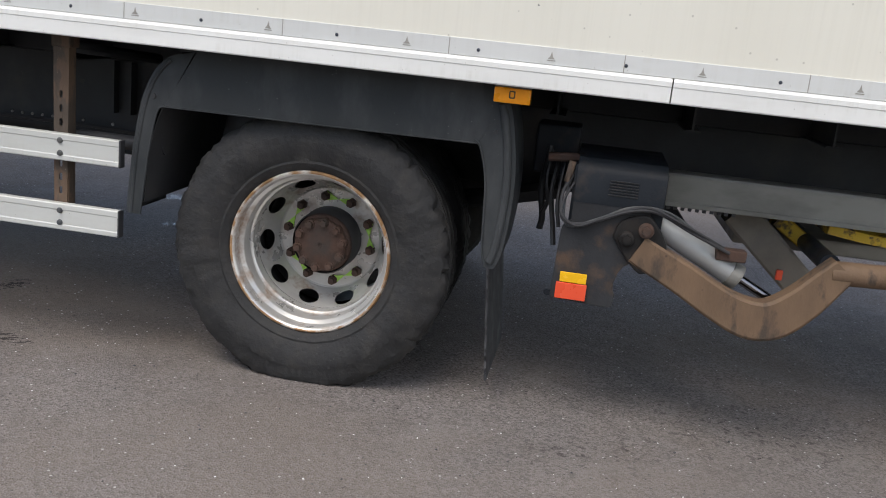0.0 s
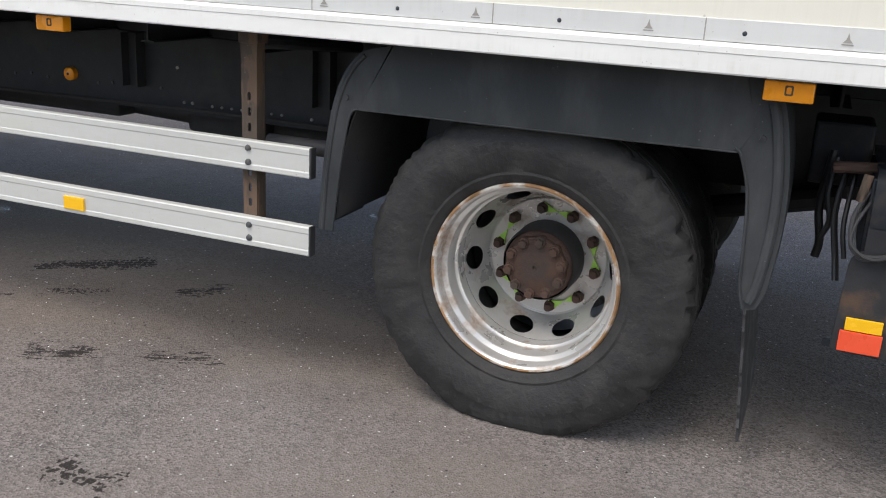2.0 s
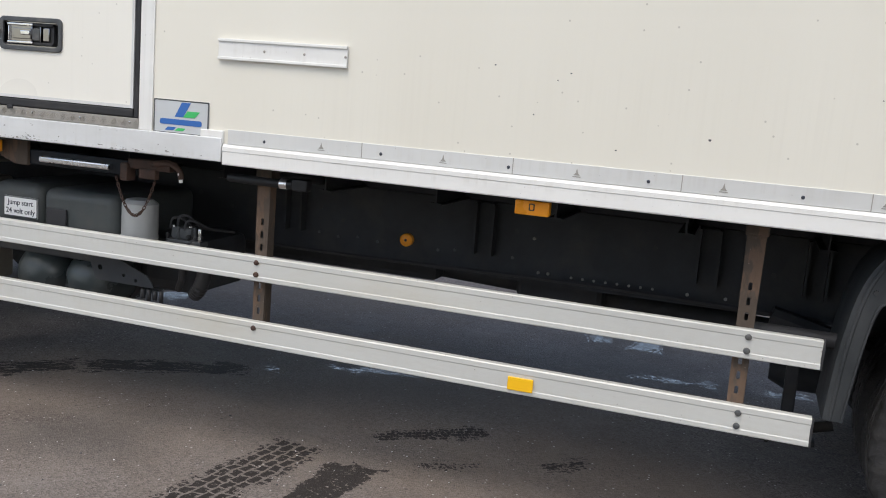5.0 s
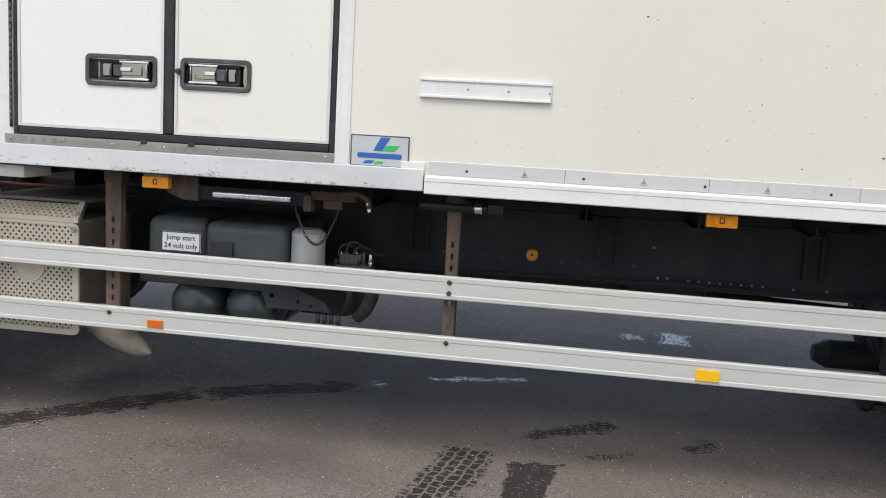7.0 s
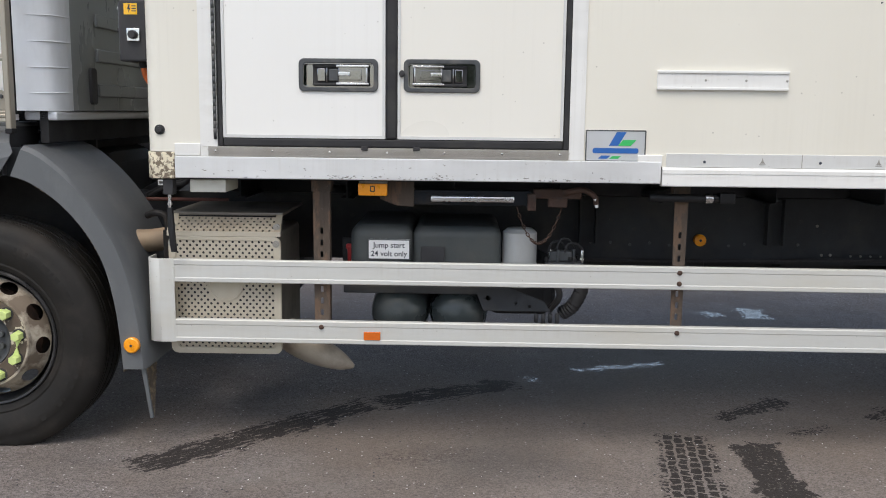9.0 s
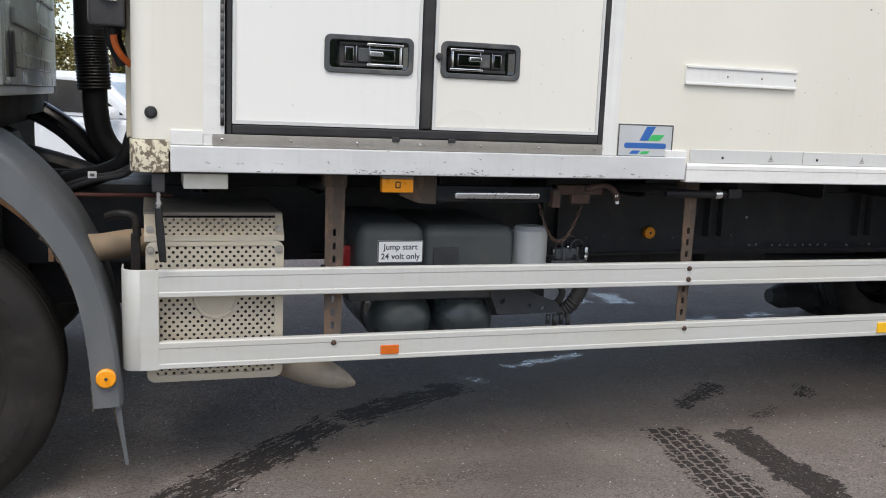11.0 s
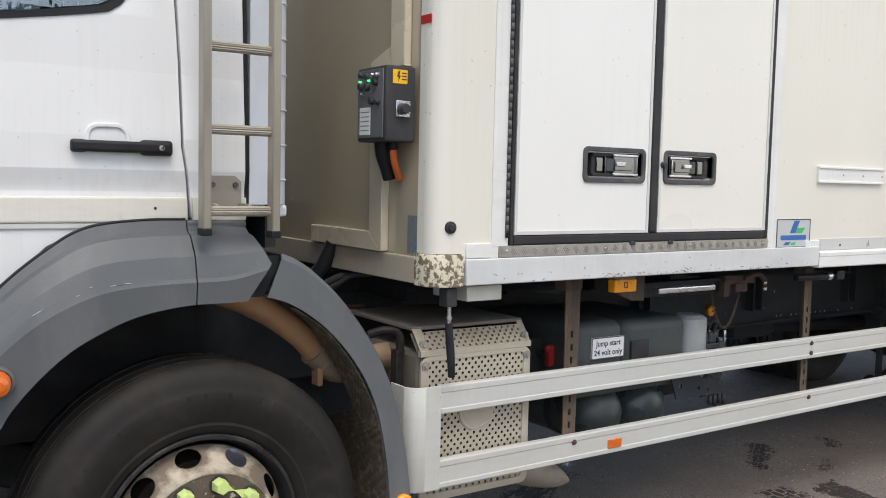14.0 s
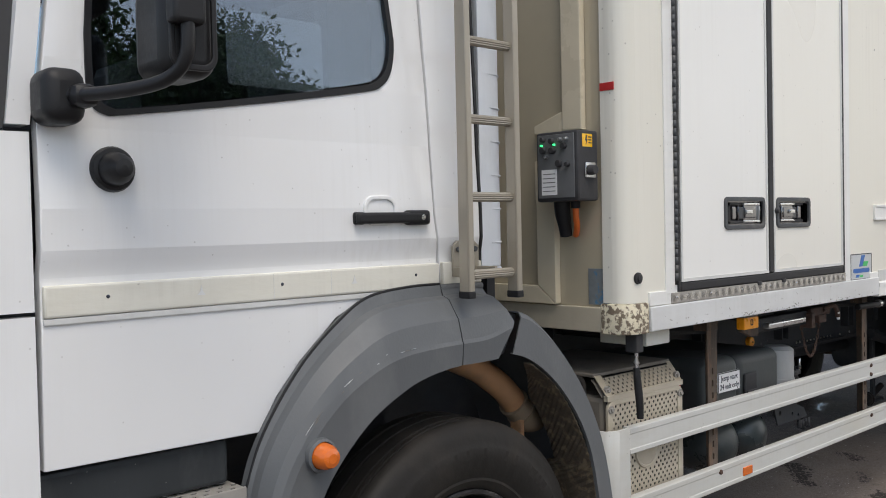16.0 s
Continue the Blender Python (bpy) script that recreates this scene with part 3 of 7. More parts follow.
def asphalt():
    """Worn asphalt with fine stones, paler and damp patches, wet tyre prints and puddles."""
    m = bpy.data.materials.new("asphalt")
    m.use_nodes = True
    nt = m.node_tree
    n, l = nt.nodes, nt.links
    b = n["Principled BSDF"]
    tc = n.new("ShaderNodeTexCoord")
    pos = tc.outputs["Object"]

    def link(src, sock):
        if isinstance(src, (int, float)):
            sock.default_value = src
        else:
            l.new(src, sock)

    def op(kind, a, c=0.0, clamp=False):
        t = n.new("ShaderNodeMath")
        t.operation, t.use_clamp = kind, clamp
        link(a, t.inputs[0])
        link(c, t.inputs[1])
        return t.outputs[0]

    def noi(s, d=4.0, rough=0.6):
        t = n.new("ShaderNodeTexNoise")
        t.inputs["Scale"].default_value, t.inputs["Detail"].default_value, t.inputs["Roughness"].default_value = s, d, rough
        l.new(pos, t.inputs["Vector"])
        return t.outputs["Fac"]

    def rng(src, a, c, d=0.0, e=1.0):
        t = n.new("ShaderNodeMapRange")
        for k, v in zip(("From Min", "From Max", "To Min", "To Max"), (a, c, d, e)):
            t.inputs[k].default_value = v
        l.new(src, t.inputs["Value"])
        return t.outputs["Result"]

    def mix(fac, a, c):
        t = n.new("ShaderNodeMix")
        t.data_type = "RGBA"
        link(fac, t.inputs["Factor"])
        for k, v in (("A", a), ("B", c)):
            if isinstance(v, tuple):
                t.inputs[k].default_value = (*v, 1)
            else:
                l.new(v, t.inputs[k])
        return t.outputs["Result"]

    sep = n.new("ShaderNodeSeparateXYZ")
    l.new(pos, sep.inputs[0])
    px, py = sep.outputs[0], sep.outputs[1]
    grit = noi(80, 3.0)
    edge = op("MULTIPLY", op("SUBTRACT", noi(9, 5), 0.5), 0.22)
    wob = op("MULTIPLY", op("SUBTRACT", noi(14, 4), 0.5), 0.11)
    wob2 = op("MULTIPLY", op("SUBTRACT", noi(17, 4), 0.5), 0.11)

    def streak(x0, y0, x1, y1, half, tread=0.0, soft=0.05, block=0.0):
        """A band on the ground from one place to another, with ragged edges and a tread pattern."""
        ln = math.hypot(x1 - x0, y1 - y0)
        ux, uy = (x1 - x0) / ln, (y1 - y0) / ln
        dx, dy = op("SUBTRACT", px, x0), op("SUBTRACT", py, y0)
        along = op("ADD", op("MULTIPLY", dx, ux), op("MULTIPLY", dy, uy))
        across = op("ADD", op("MULTIPLY", dx, -uy), op("MULTIPLY", dy, ux))
        past = op("MAXIMUM", op("MULTIPLY", along, -1.0), op("SUBTRACT", along, ln))
        d = op("ADD", op("MAXIMUM", op("SUBTRACT", op("ABSOLUTE", across), half), past), edge)
        mask = rng(d, soft, -soft)
        if tread:
            vec = n.new("ShaderNodeCombineXYZ")
            l.new(op("ADD", along, op("MULTIPLY", wob, 0.5)), vec.inputs[0])
            l.new(op("ADD", across, op("MULTIPLY", wob2, 0.4)), vec.inputs[1])
            if block:
                brick = n.new("ShaderNodeTexBrick")
                brick.inputs["Scale"].default_value, brick.inputs["Mortar Size"].default_value, brick.inputs["Mortar Smooth"].default_value = 1.0 / tread, 0.09, 0.6
                brick.inputs["Brick Width"].default_value, brick.inputs["Row Height"].default_value = 0.75, 0.55
                l.new(vec.outputs[0], brick.inputs["Vector"])
                pat = op("MULTIPLY", brick.outputs["Fac"], -block)
            else:
                lines = n.new("ShaderNodeTexNoise")
                lines.inputs["Scale"].default_value, lines.inputs["Detail"].default_value = 1.0, 4.0
                sc = n.new("ShaderNodeVectorMath")
                sc.operation = "MULTIPLY"
                sc.inputs[1].default_value = (8.0, 62.0, 1.0)
                l.new(vec.outputs[0], sc.inputs[0])
                l.new(sc.outputs[0], lines.inputs["Vector"])
                pat = op("MULTIPLY", op("SUBTRACT", lines.outputs["Fac"], 0.5), 11.0)
            pat = op("ADD", pat, op("MULTIPLY", op("SUBTRACT", grit, 0.5), 7.5))
            mask = rng(op("ADD", pat, op("MULTIPLY", op("SUBTRACT", mask, 0.68), 4.5)), 0.0, 0.6)
        return mask

    wet = streak(-5.0, -0.18, -4.10, 0.72, 0.11, 0.075)
    for s in ((-4.10, 0.72, -3.35, 1.12, 0.11, 0.07), (-2.63, 0.36, -2.76, -0.50, 0.135, 0.085, 0.05, 2.6), (-2.42, 0.58, -1.95, 0.90, 0.08, 0.06, 0.05, 1.2),
              (-2.14, 0.36, -1.91, 0.50, 0.06, 0.06, 0.09, 1.0), (-1.60, 0.64, -1.42, 0.76, 0.05, 0.06, 0.09, 1.0), (-1.74, -0.13, -1.50, -0.02, 0.05, 0.05, 0.07),
              (-1.34, 0.03, -1.10, 0.14, 0.04, 0.05, 0.07), (-1.66, 0.62, -1.50, 0.78, 0.05, 0.05, 0.07), (-1.10, -0.66, -0.84, -0.68, 0.08, 0.085, 0.08, 1.8)):
        wet = op("MAXIMUM", wet, streak(*s))
    spots = op("MULTIPLY", streak(1.30, 0.30, 2.10, 0.42, 0.20, 0, 0.25), rng(noi(34, 3), 0.58, 0.66))
    spots = op("MAXIMUM", spots, op("MULTIPLY", streak(0.9, -0.12, 1.3, 0.0, 0.08, 0, 0.12), rng(noi(30, 3), 0.56, 0.64)))
    wet = op("MAXIMUM", wet, op("MULTIPLY", spots, 0.8))
    wet = op("MAXIMUM", wet, op("MULTIPLY", streak(-2.34, 0.26, -2.40, -0.55, 0.115, 0.085, 0.03, 0.35), 0.97))
    # broad soft-edged band of paler ground in front of the rear wheel
    paler = op("MULTIPLY", streak(-0.9, -0.75, 2.2, -0.55, 0.75, 0, 0.45), 0.45)
    # broad soft patch of lighter, browner ground along the side guard
    dusty = op("MULTIPLY", streak(-3.6, 0.15, -2.0, 0.35, 0.75, 0, 0.7), 0.5)
    damp = op("MULTIPLY", streak(-3.75, -0.1, -3.2, 0.1, 0.22, 0, 0.16), 0.45)
    damp = op("MAXIMUM", damp, op("MULTIPLY", streak(-3.3, 0.9, -1.3, 2.6, 0.5, 0, 0.3), 0.5))
    pool = streak(-1.49, 3.18, -1.51, 2.80, 0.11, 0.05, 0.05)
    for s in ((-1.86, 3.03, -1.78, 2.86, 0.08, 0.05, 0.05), (-3.0, 1.38, -2.46, 1.565, 0.045, 0.05, 0.05), (-3.31, 1.185, -3.2, 1.19, 0.035, 0.05, 0.04), (-0.77, 2.31, -0.54, 2.36, 0.05, 0.05, 0.06), (-1.53, 2.18, -1.04, 2.29, 0.05, 0.05, 0.06), (-0.6, 1.45, 0.0, 1.6, 0.04, 0.05, 0.06), (-4.68, 2.2, -4.58, 2.4, 0.12, 0.05, 0.06)):
        pool = op("MAXIMUM", pool, streak(*s))
    pool = op("MULTIPLY", pool, rng(noi(70, 3), 0.40, 0.56, 0.15, 1.0))
    crumbs = op("MULTIPLY", streak(-3.95, 0.0, -3.62, 0.03, 0.03, 0, 0.12), rng(noi(75, 4), 0.50, 0.58))

    stone = n.new("ShaderNodeTexVoronoi")
    stone.inputs["Scale"].default_value = 150
    l.new(pos, stone.inputs["Vector"])
    chip = n.new("ShaderNodeTexVoronoi")
    chip.inputs["Scale"].default_value = 42
    l.new(pos, chip.inputs["Vector"])
    csep = n.new("ShaderNodeSeparateColor")
    l.new(chip.outputs["Color"], csep.inputs[0])
    pale = op("MULTIPLY", rng(csep.outputs[0], 0.86, 0.88), rng(chip.outputs["Distance"], 0.22, 0.12))
    dark = op("MULTIPLY", rng(csep.outputs[1], 0.90, 0.92), rng(chip.outputs["Distance"], 0.28, 0.18))
    ssep = n.new("ShaderNodeSeparateColor")
    l.new(stone.outputs["Color"], ssep.inputs[0])
    base = mix(ssep.outputs[0], (0.088, 0.077, 0.072), (0.255, 0.226, 0.213))
    base = mix(op("MULTIPLY", rng(noi(0.9, 6), 0.42, 0.66), 0.5), base, (0.085, 0.074, 0.068))
    base = mix(op("MULTIPLY", rng(noi(2.6, 7), 0.52, 0.72), 0.40), base, (0.235, 0.222, 0.212))
    base = mix(op("MULTIPLY", rng(noi(14, 6), 0.5, 0.75), 0.35), base, (0.07, 0.062, 0.056))
    fleck = n.new("ShaderNodeTexVoronoi")
    fleck.inputs["Scale"].default_value = 75
    l.new(pos, fleck.inputs["Vector"])
    fsep = n.new("ShaderNodeSeparateColor")
    l.new(fleck.outputs["Color"], fsep.inputs[0])
    cluster = rng(noi(1.7, 5), 0.40, 0.66, 0.96, 0.62)
    fm = op("MULTIPLY", op("GREATER_THAN", fsep.outputs[2], cluster), rng(fleck.outputs["Distance"], 0.45, 0.3))
    base = mix(op("MULTIPLY", fm, 0.75), base, (0.045, 0.038, 0.035))
    base = mix(op("MULTIPLY", rng(noi(0.6, 4), 0.42, 0.62), 0.5), base, (0.165, 0.128, 0.098))
    base = mix(op("MULTIPLY", pale, 0.8), base, (0.62, 0.60, 0.57))
    base = mix(op("MULTIPLY", dark, 0.7), base, (0.045, 0.042, 0.04))
    base = mix(op("MULTIPLY", paler, rng(ssep.outputs[0], 0.0, 1.0, 0.35, 0.8)), base, (0.30, 0.283, 0.276))
    base = mix(op("MULTIPLY", dusty, rng(ssep.outputs[0], 0.0, 1.0, 0.45, 0.9)), base, (0.245, 0.20, 0.165))
    base = mix(damp, base, (0.05, 0.044, 0.04))
    base = mix(op("MULTIPLY", wet, 0.93), base, (0.016, 0.0125, 0.011))
    base = mix(pool, base, (0.03, 0.028, 0.027))
    base = mix(op("MULTIPLY", crumbs, 0.9), base, (0.04, 0.026, 0.02))
    l.new(base, b.inputs["Base Color"])
    l.new(pool, b.inputs["Coat Weight"])
    b.inputs["Coat Roughness"].default_value, b.inputs["Coat IOR"].default_value = 0.12, 1.40
    b.inputs["Specular IOR Level"].default_value = 0.3
    rough = op("SUBTRACT", 0.88, op("MULTIPLY", damp, 0.25))
    l.new(op("MAXIMUM", op("SUBTRACT", rough, op("MULTIPLY", pool, 0.5)), 0.06), b.inputs["Roughness"])
    h = op("ADD", op("MULTIPLY", stone.outputs["Distance"], 0.6), op("ADD", op("MULTIPLY", noi(60), 0.8), op("MULTIPLY", pale, 0.7)))
    bp = n.new("ShaderNodeBump")
    bp.inputs["Distance"].default_value = 0.006
    l.new(op("SUBTRACT", 0.75, op("MULTIPLY", pool, 0.35)), bp.inputs["Strength"])
    l.new(h, bp.inputs["Height"])
    l.new(bp.outputs["Normal"], b.inputs["Normal"])
    return m


M["asphalt"] = asphalt()
g = bmesh.new()
GZ = -0.008
bmesh.ops.create_grid(g, x_segments=8, y_segments=8, size=900, matrix=Matrix.Translation((0, 0, GZ)))
part("ground", g, "asphalt", label="worn brown-grey asphalt yard with wet tyre prints", category="ground", kind="structure")

# ---- the lorry ----
truck = tagged(new("truck"), label="white box lorry with refrigerated body, parked on the asphalt", category="truck")

# cargo body
BX0, BX1, BTOP = -4.95, 3.30, 3.70
body = part("box_side_wall", slab("y", [(-4.842, 1.24), (BX1, 1.24), (BX1, BTOP), (-4.842, BTOP)], [[(-4.70, 1.262), (-3.19, 1.262), (-3.19, 3.46), (-4.70, 3.46)]], 0.0, 0.06), "panel", truck, "cream glass-fibre side panel with small scuffs", smooth=0)
part("box_far_wall", box(-4.842, BX1, 2.49, 2.55, 1.24, BTOP), "panel", truck, smooth=0)
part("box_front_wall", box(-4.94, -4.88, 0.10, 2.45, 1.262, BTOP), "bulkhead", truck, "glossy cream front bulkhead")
part("box_rear_wall", box(BX1 - 0.06, BX1 - 0.002, 0.062, 2.488, 1.24, BTOP), "panel", truck, smooth=0)
part("box_roof", box(BX0, BX1, 0.0, 2.55, BTOP + 0.002, BTOP + 0.06, 0.02), "panel", truck)
part("box_floor", box(-4.88, BX1, 0.03, 2.52, 1.165, 1.236), "chassis", truck, "dark underside of the cargo floor")


def corner_post(far):
    f = (lambda y: 2.55 - y) if far else (lambda y: y)
    pts = [(-4.842, 0.0)] + [(-4.885 - 0.065 * math.sin(radians(a)), 0.065 - 0.065 * math.cos(radians(a))) for a in range(0, 91, 10)] + [(-4.95, 0.105), (-4.90, 0.105), (-4.90, 0.055), (-4.842, 0.055)]
    return slab("z", [(x, f(y)) for x, y in pts], [], 1.278, BTOP)


post = part("corner_post", corner_post(False), "panel", truck, "rounded white corner profile")
part("corner_post", corner_post(True), "panel", truck)
part("clip", cap([(0.004, -0.012), (0.012, -0.011), (0.013, 0.002)], -4.888, 1.366, 16), "black", post, "black rubber plug")
part("clip_ring", lathe([(0.013, -0.008), (0.020, -0.006), (0.021, 0.003)], -4.888, 1.366, 20), "seal", post)
part("red_tag", box(-4.9525, -4.9475, 0.045, 0.105, 2.028, 2.056, 0.001), "red", post, "red tape tag")
cast = [(-4.832, -0.006)] + [(-4.885 - 0.072 * math.sin(radians(a)), 0.066 - 0.072 * math.cos(radians(a))) for a in range(0, 91, 10)] + [(-4.957, 0.112), (-4.90, 0.112), (-4.90, 0.06), (-4.832, 0.06)]
part("corner_casting", slab("z", cast, [], 1.168, 1.276, bevel=0.003), "peelcast", truck, "corner casting with peeling cream paint")

# side skirts and rivet strip
def skirt(x0, x1, z0, z1):
    y = -0.012
    prof = [(y + 0.003, z0), (y, z0 + 0.004), (y, z1 - 0.027), (y - 0.002, z1 - 0.025), (y - 0.002, z1 - 0.010), (y + 0.001, z1 - 0.007), (y + 0.004, z1), (0.028, z1), (0.028, z0)]
    return slab("x", prof, [], x0, x1)


part("skirt_rail", skirt(-2.855, 1.153, 1.162, 1.239), "skirt", truck, "white aluminium bottom rail")
part("skirt_rail", skirt(1.157, BX1, 1.162, 1.239), "skirt", truck)
part("far_skirt_rail", box(-4.86, BX1, 2.535, 2.565, 1.162, 1.2385, 0.004), "skirt", truck)
part("door_sill_rail", box(-4.828, -2.860, -0.014, 0.028, 1.172, 1.2605, 0.004), "chipped", truck, "chipped bare aluminium rail below the doors")
random.seed(11)
flecks = None
for k in range(110):
    fx = random.choice((random.uniform(-4.60, -2.88), random.gauss(-3.75, 0.12), random.gauss(-4.15, 0.05), random.gauss(-3.3, 0.06)))
    fx = min(-2.87, max(-4.81, fx))
    fz = 1.1765 + abs(random.gauss(0, 0.007))
    fr = random.choice((0.0012, 0.0018, 0.0025, 0.0045))
    flecks = slab("y", [(fx + fr * random.uniform(0.8, 2.2) * math.cos(a), max(1.1745, fz + fr * random.uniform(0.3, 0.7) * math.sin(a))) for a in (0, 1, 2.1, 3.1, 4.2, 5.3)], [], -0.0148, -0.0135, flecks)
part("worn_edge", flecks, "beam", truck, "dark chips along the sill rail", smooth=0, kind="stuff")
part("sill_block", box(-4.828, -4.722, -0.008, 0.02, 1.2625, 1.312, 0.003), "skirt", truck)
part("sill_block", box(-2.955, -2.857, -0.010, 0.02, 1.2412, 1.287, 0.003), "skirt", truck)
rs = part("rivet_strip", box(-2.84, BX1, -0.004, 0.0, 1.2405, 1.294, 0.001), "strip", truck, "grey aluminium rivet strip")
x = -2.687
i = 1
while x < 3.2:
    if i % 2:
        part("rivet", cap([(0.002, -0.0075), (0.0045, -0.0065), (0.006, -0.004)], x, 1.262, 10), "ink", rs)
    else:
        part("embossed_mark", slab("y", [(x - 0.011, 1.258), (x + 0.011, 1.258), (x + 0.004, 1.266), (x, 1.281), (x - 0.004, 1.266)], [], -0.0052, -0.004), "tread", rs)
        part("embossed_bar", box(x - 0.013, x + 0.013, -0.0052, -0.004, 1.252, 1.255), "tread", rs)
    x += 0.2309
    i += 1
for k in range(11):
    part("strip_joint", box(-2.3 + 0.55 * k, -2.297 + 0.55 * k, -0.0046, -0.004, 1.241, 1.2935), "tread", rs)
random.seed(4)
for k in range(60):
    x, z, r = random.uniform(-2.9, 2.2), random.uniform(1.32, 2.5), random.choice((0.0025, 0.003, 0.0045))
    part("stone_chip", slab("y", [(x + r * random.uniform(0.6, 1.6) * math.cos(a), z + r * random.uniform(0.5, 1.0) * math.sin(a)) for a in (0, 1, 2.1, 3.1, 4.2, 5.3)], [], -0.0008, 0.001), "hub", body)

# aluminium plate and maker's plate
plate = part("name_rail", box(-2.891, -2.373, -0.010, 0.0, 1.546, 1.622, 0.002), "skirt", truck, "blank aluminium slide-in rail")
part("lip", box(-2.891, -2.373, -0.015, -0.010, 1.611, 1.622, 0.002), "skirt", plate)
part("lip", box(-2.891, -2.373, -0.015, -0.010, 1.546, 1.557, 0.002), "skirt", plate)
for k in range(3):
    part("rivet", cap([(0.002, -0.0125), (0.004, -0.0115), (0.005, -0.01)], -2.70 + 0.16 * k, 1.584, 10), "tread", plate)
sign = part("maker_plate", box(-3.166, -2.924, -0.004, 0.0, 1.258, 1.385, 0.001), "silverlabel", truck, "silver maker's plate with blue and green shapes")
part("blue_shape", slab("y", [(-3.072, 1.322), (-3.035, 1.322), (-3.003, 1.377), (-3.042, 1.377)], [], -0.0052, -0.004), "blueink", sign, smooth=0)
part("green_shape", slab("y", [(-3.035, 1.322), (-2.985, 1.322), (-2.962, 1.346), (-3.016, 1.346)], [], -0.0052, -0.004), "greenink", sign, smooth=0)
part("lettering_bar", slab("y", rrect(-3.137, 1.292, -2.953, 1.313, 0.008, 3), [], -0.0052, -0.004), "blueink", sign, smooth=0)
part("blue_dash", slab("y", [(-3.115, 1.270), (-3.078, 1.270), (-3.064, 1.283), (-3.1, 1.283)], [], -0.0052, -0.004), "blueink", sign, smooth=0)
part("green_dash", slab("y", [(-3.07, 1.270), (-3.035, 1.270), (-3.022, 1.281), (-3.056, 1.281)], [], -0.0052, -0.004), "greenink", sign, smooth=0)
part("frame", slab("y", rrect(-3.166, 1.258, -2.924, 1.385, 0.004, 2), [rrect(-3.161, 1.263, -2.929, 1.380, 0.003, 2)], -0.0048, -0.003), "hub", sign)

# side doors
part("door_frame", slab("y", [(-4.722, 1.30), (-4.652, 1.30), (-4.652, 3.44), (-3.232, 3.44), (-3.232, 1.262), (-3.172, 1.262), (-3.172, 3.50), (-4.722, 3.50)], [], -0.006, 0.05), "skirt", truck, "white aluminium door frame")
part("frame_foot", slab("y", [(-4.721, 1.2625), (-4.691, 1.2625), (-4.691, 1.2995), (-4.721, 1.2995)], [], -0.005, 0.05), "skirt", truck)
part("gasket", box(-4.646, -4.628, -0.008, 0.05, 1.302, 3.44, 0.004), "seal", truck)
part("gasket", box(-3.9695, -3.9235, -0.012, 0.05, 1.338, 3.44, 0.008), "seal", truck, "black rubber centre seal")
part("gasket", box(-3.2555, -3.2325, -0.008, 0.05, 1.302, 3.44, 0.004), "seal", truck)
part("gasket", box(-4.6275, -3.2565, -0.010, 0.05, 1.303, 1.336, 0.006), "seal", truck, "black rubber bottom seal")
hinge = part("piano_hinge", rod((-4.660, -0.010, 1.33), (-4.660, -0.010, 3.43), 0.0062, seg=10), "seal", truck, "long dirty hinge")
for k in range(70):
    part("knuckle", rod((-4.660, -0.010, 1.345 + 0.0295 * k), (-4.660, -0.010, 1.3735 + 0.0295 * k), 0.0066, seg=8), "hub", hinge)
tp = part("tread_plate_strip", box(-4.690, -3.2325, -0.010, 0.0, 1.2625, 1.3015, 0.001), "tread", truck, "galvanised chequer plate kick strip")
rib = None
for k in range(60):
    cx = -4.678 + k * 0.0243
    a = 1 if k % 2 else -1
    for j in (-1, 0, 1):
        rib = tube([(cx - 0.009 + j * 0.0058, -0.0098, 1.282 - a * 0.011 - j * 0.004 * a), (cx + j * 0.0058, -0.0108, 1.282 - j * 0.004 * a), (cx + 0.009 + j * 0.0058, -0.0098, 1.282 + a * 0.011 - j * 0.004 * a)], lambda t: 0.0016, 6, 1, rib)
part("chequer_ribs", rib, "tread", tp, kind="stuff")
for k in range(7):
    part("rivet", cap([(0.002, -0.0145), (0.004, -0.0135), (0.005, -0.010)], -4.66 + 0.232 * k, 1.284, 10), "steel", tp)
for cx in (-4.055, -3.845):
    part("drain_clip", box(cx - 0.014, cx + 0.014, -0.016, 0.0, 1.292, 1.308, 0.003), "black", truck)


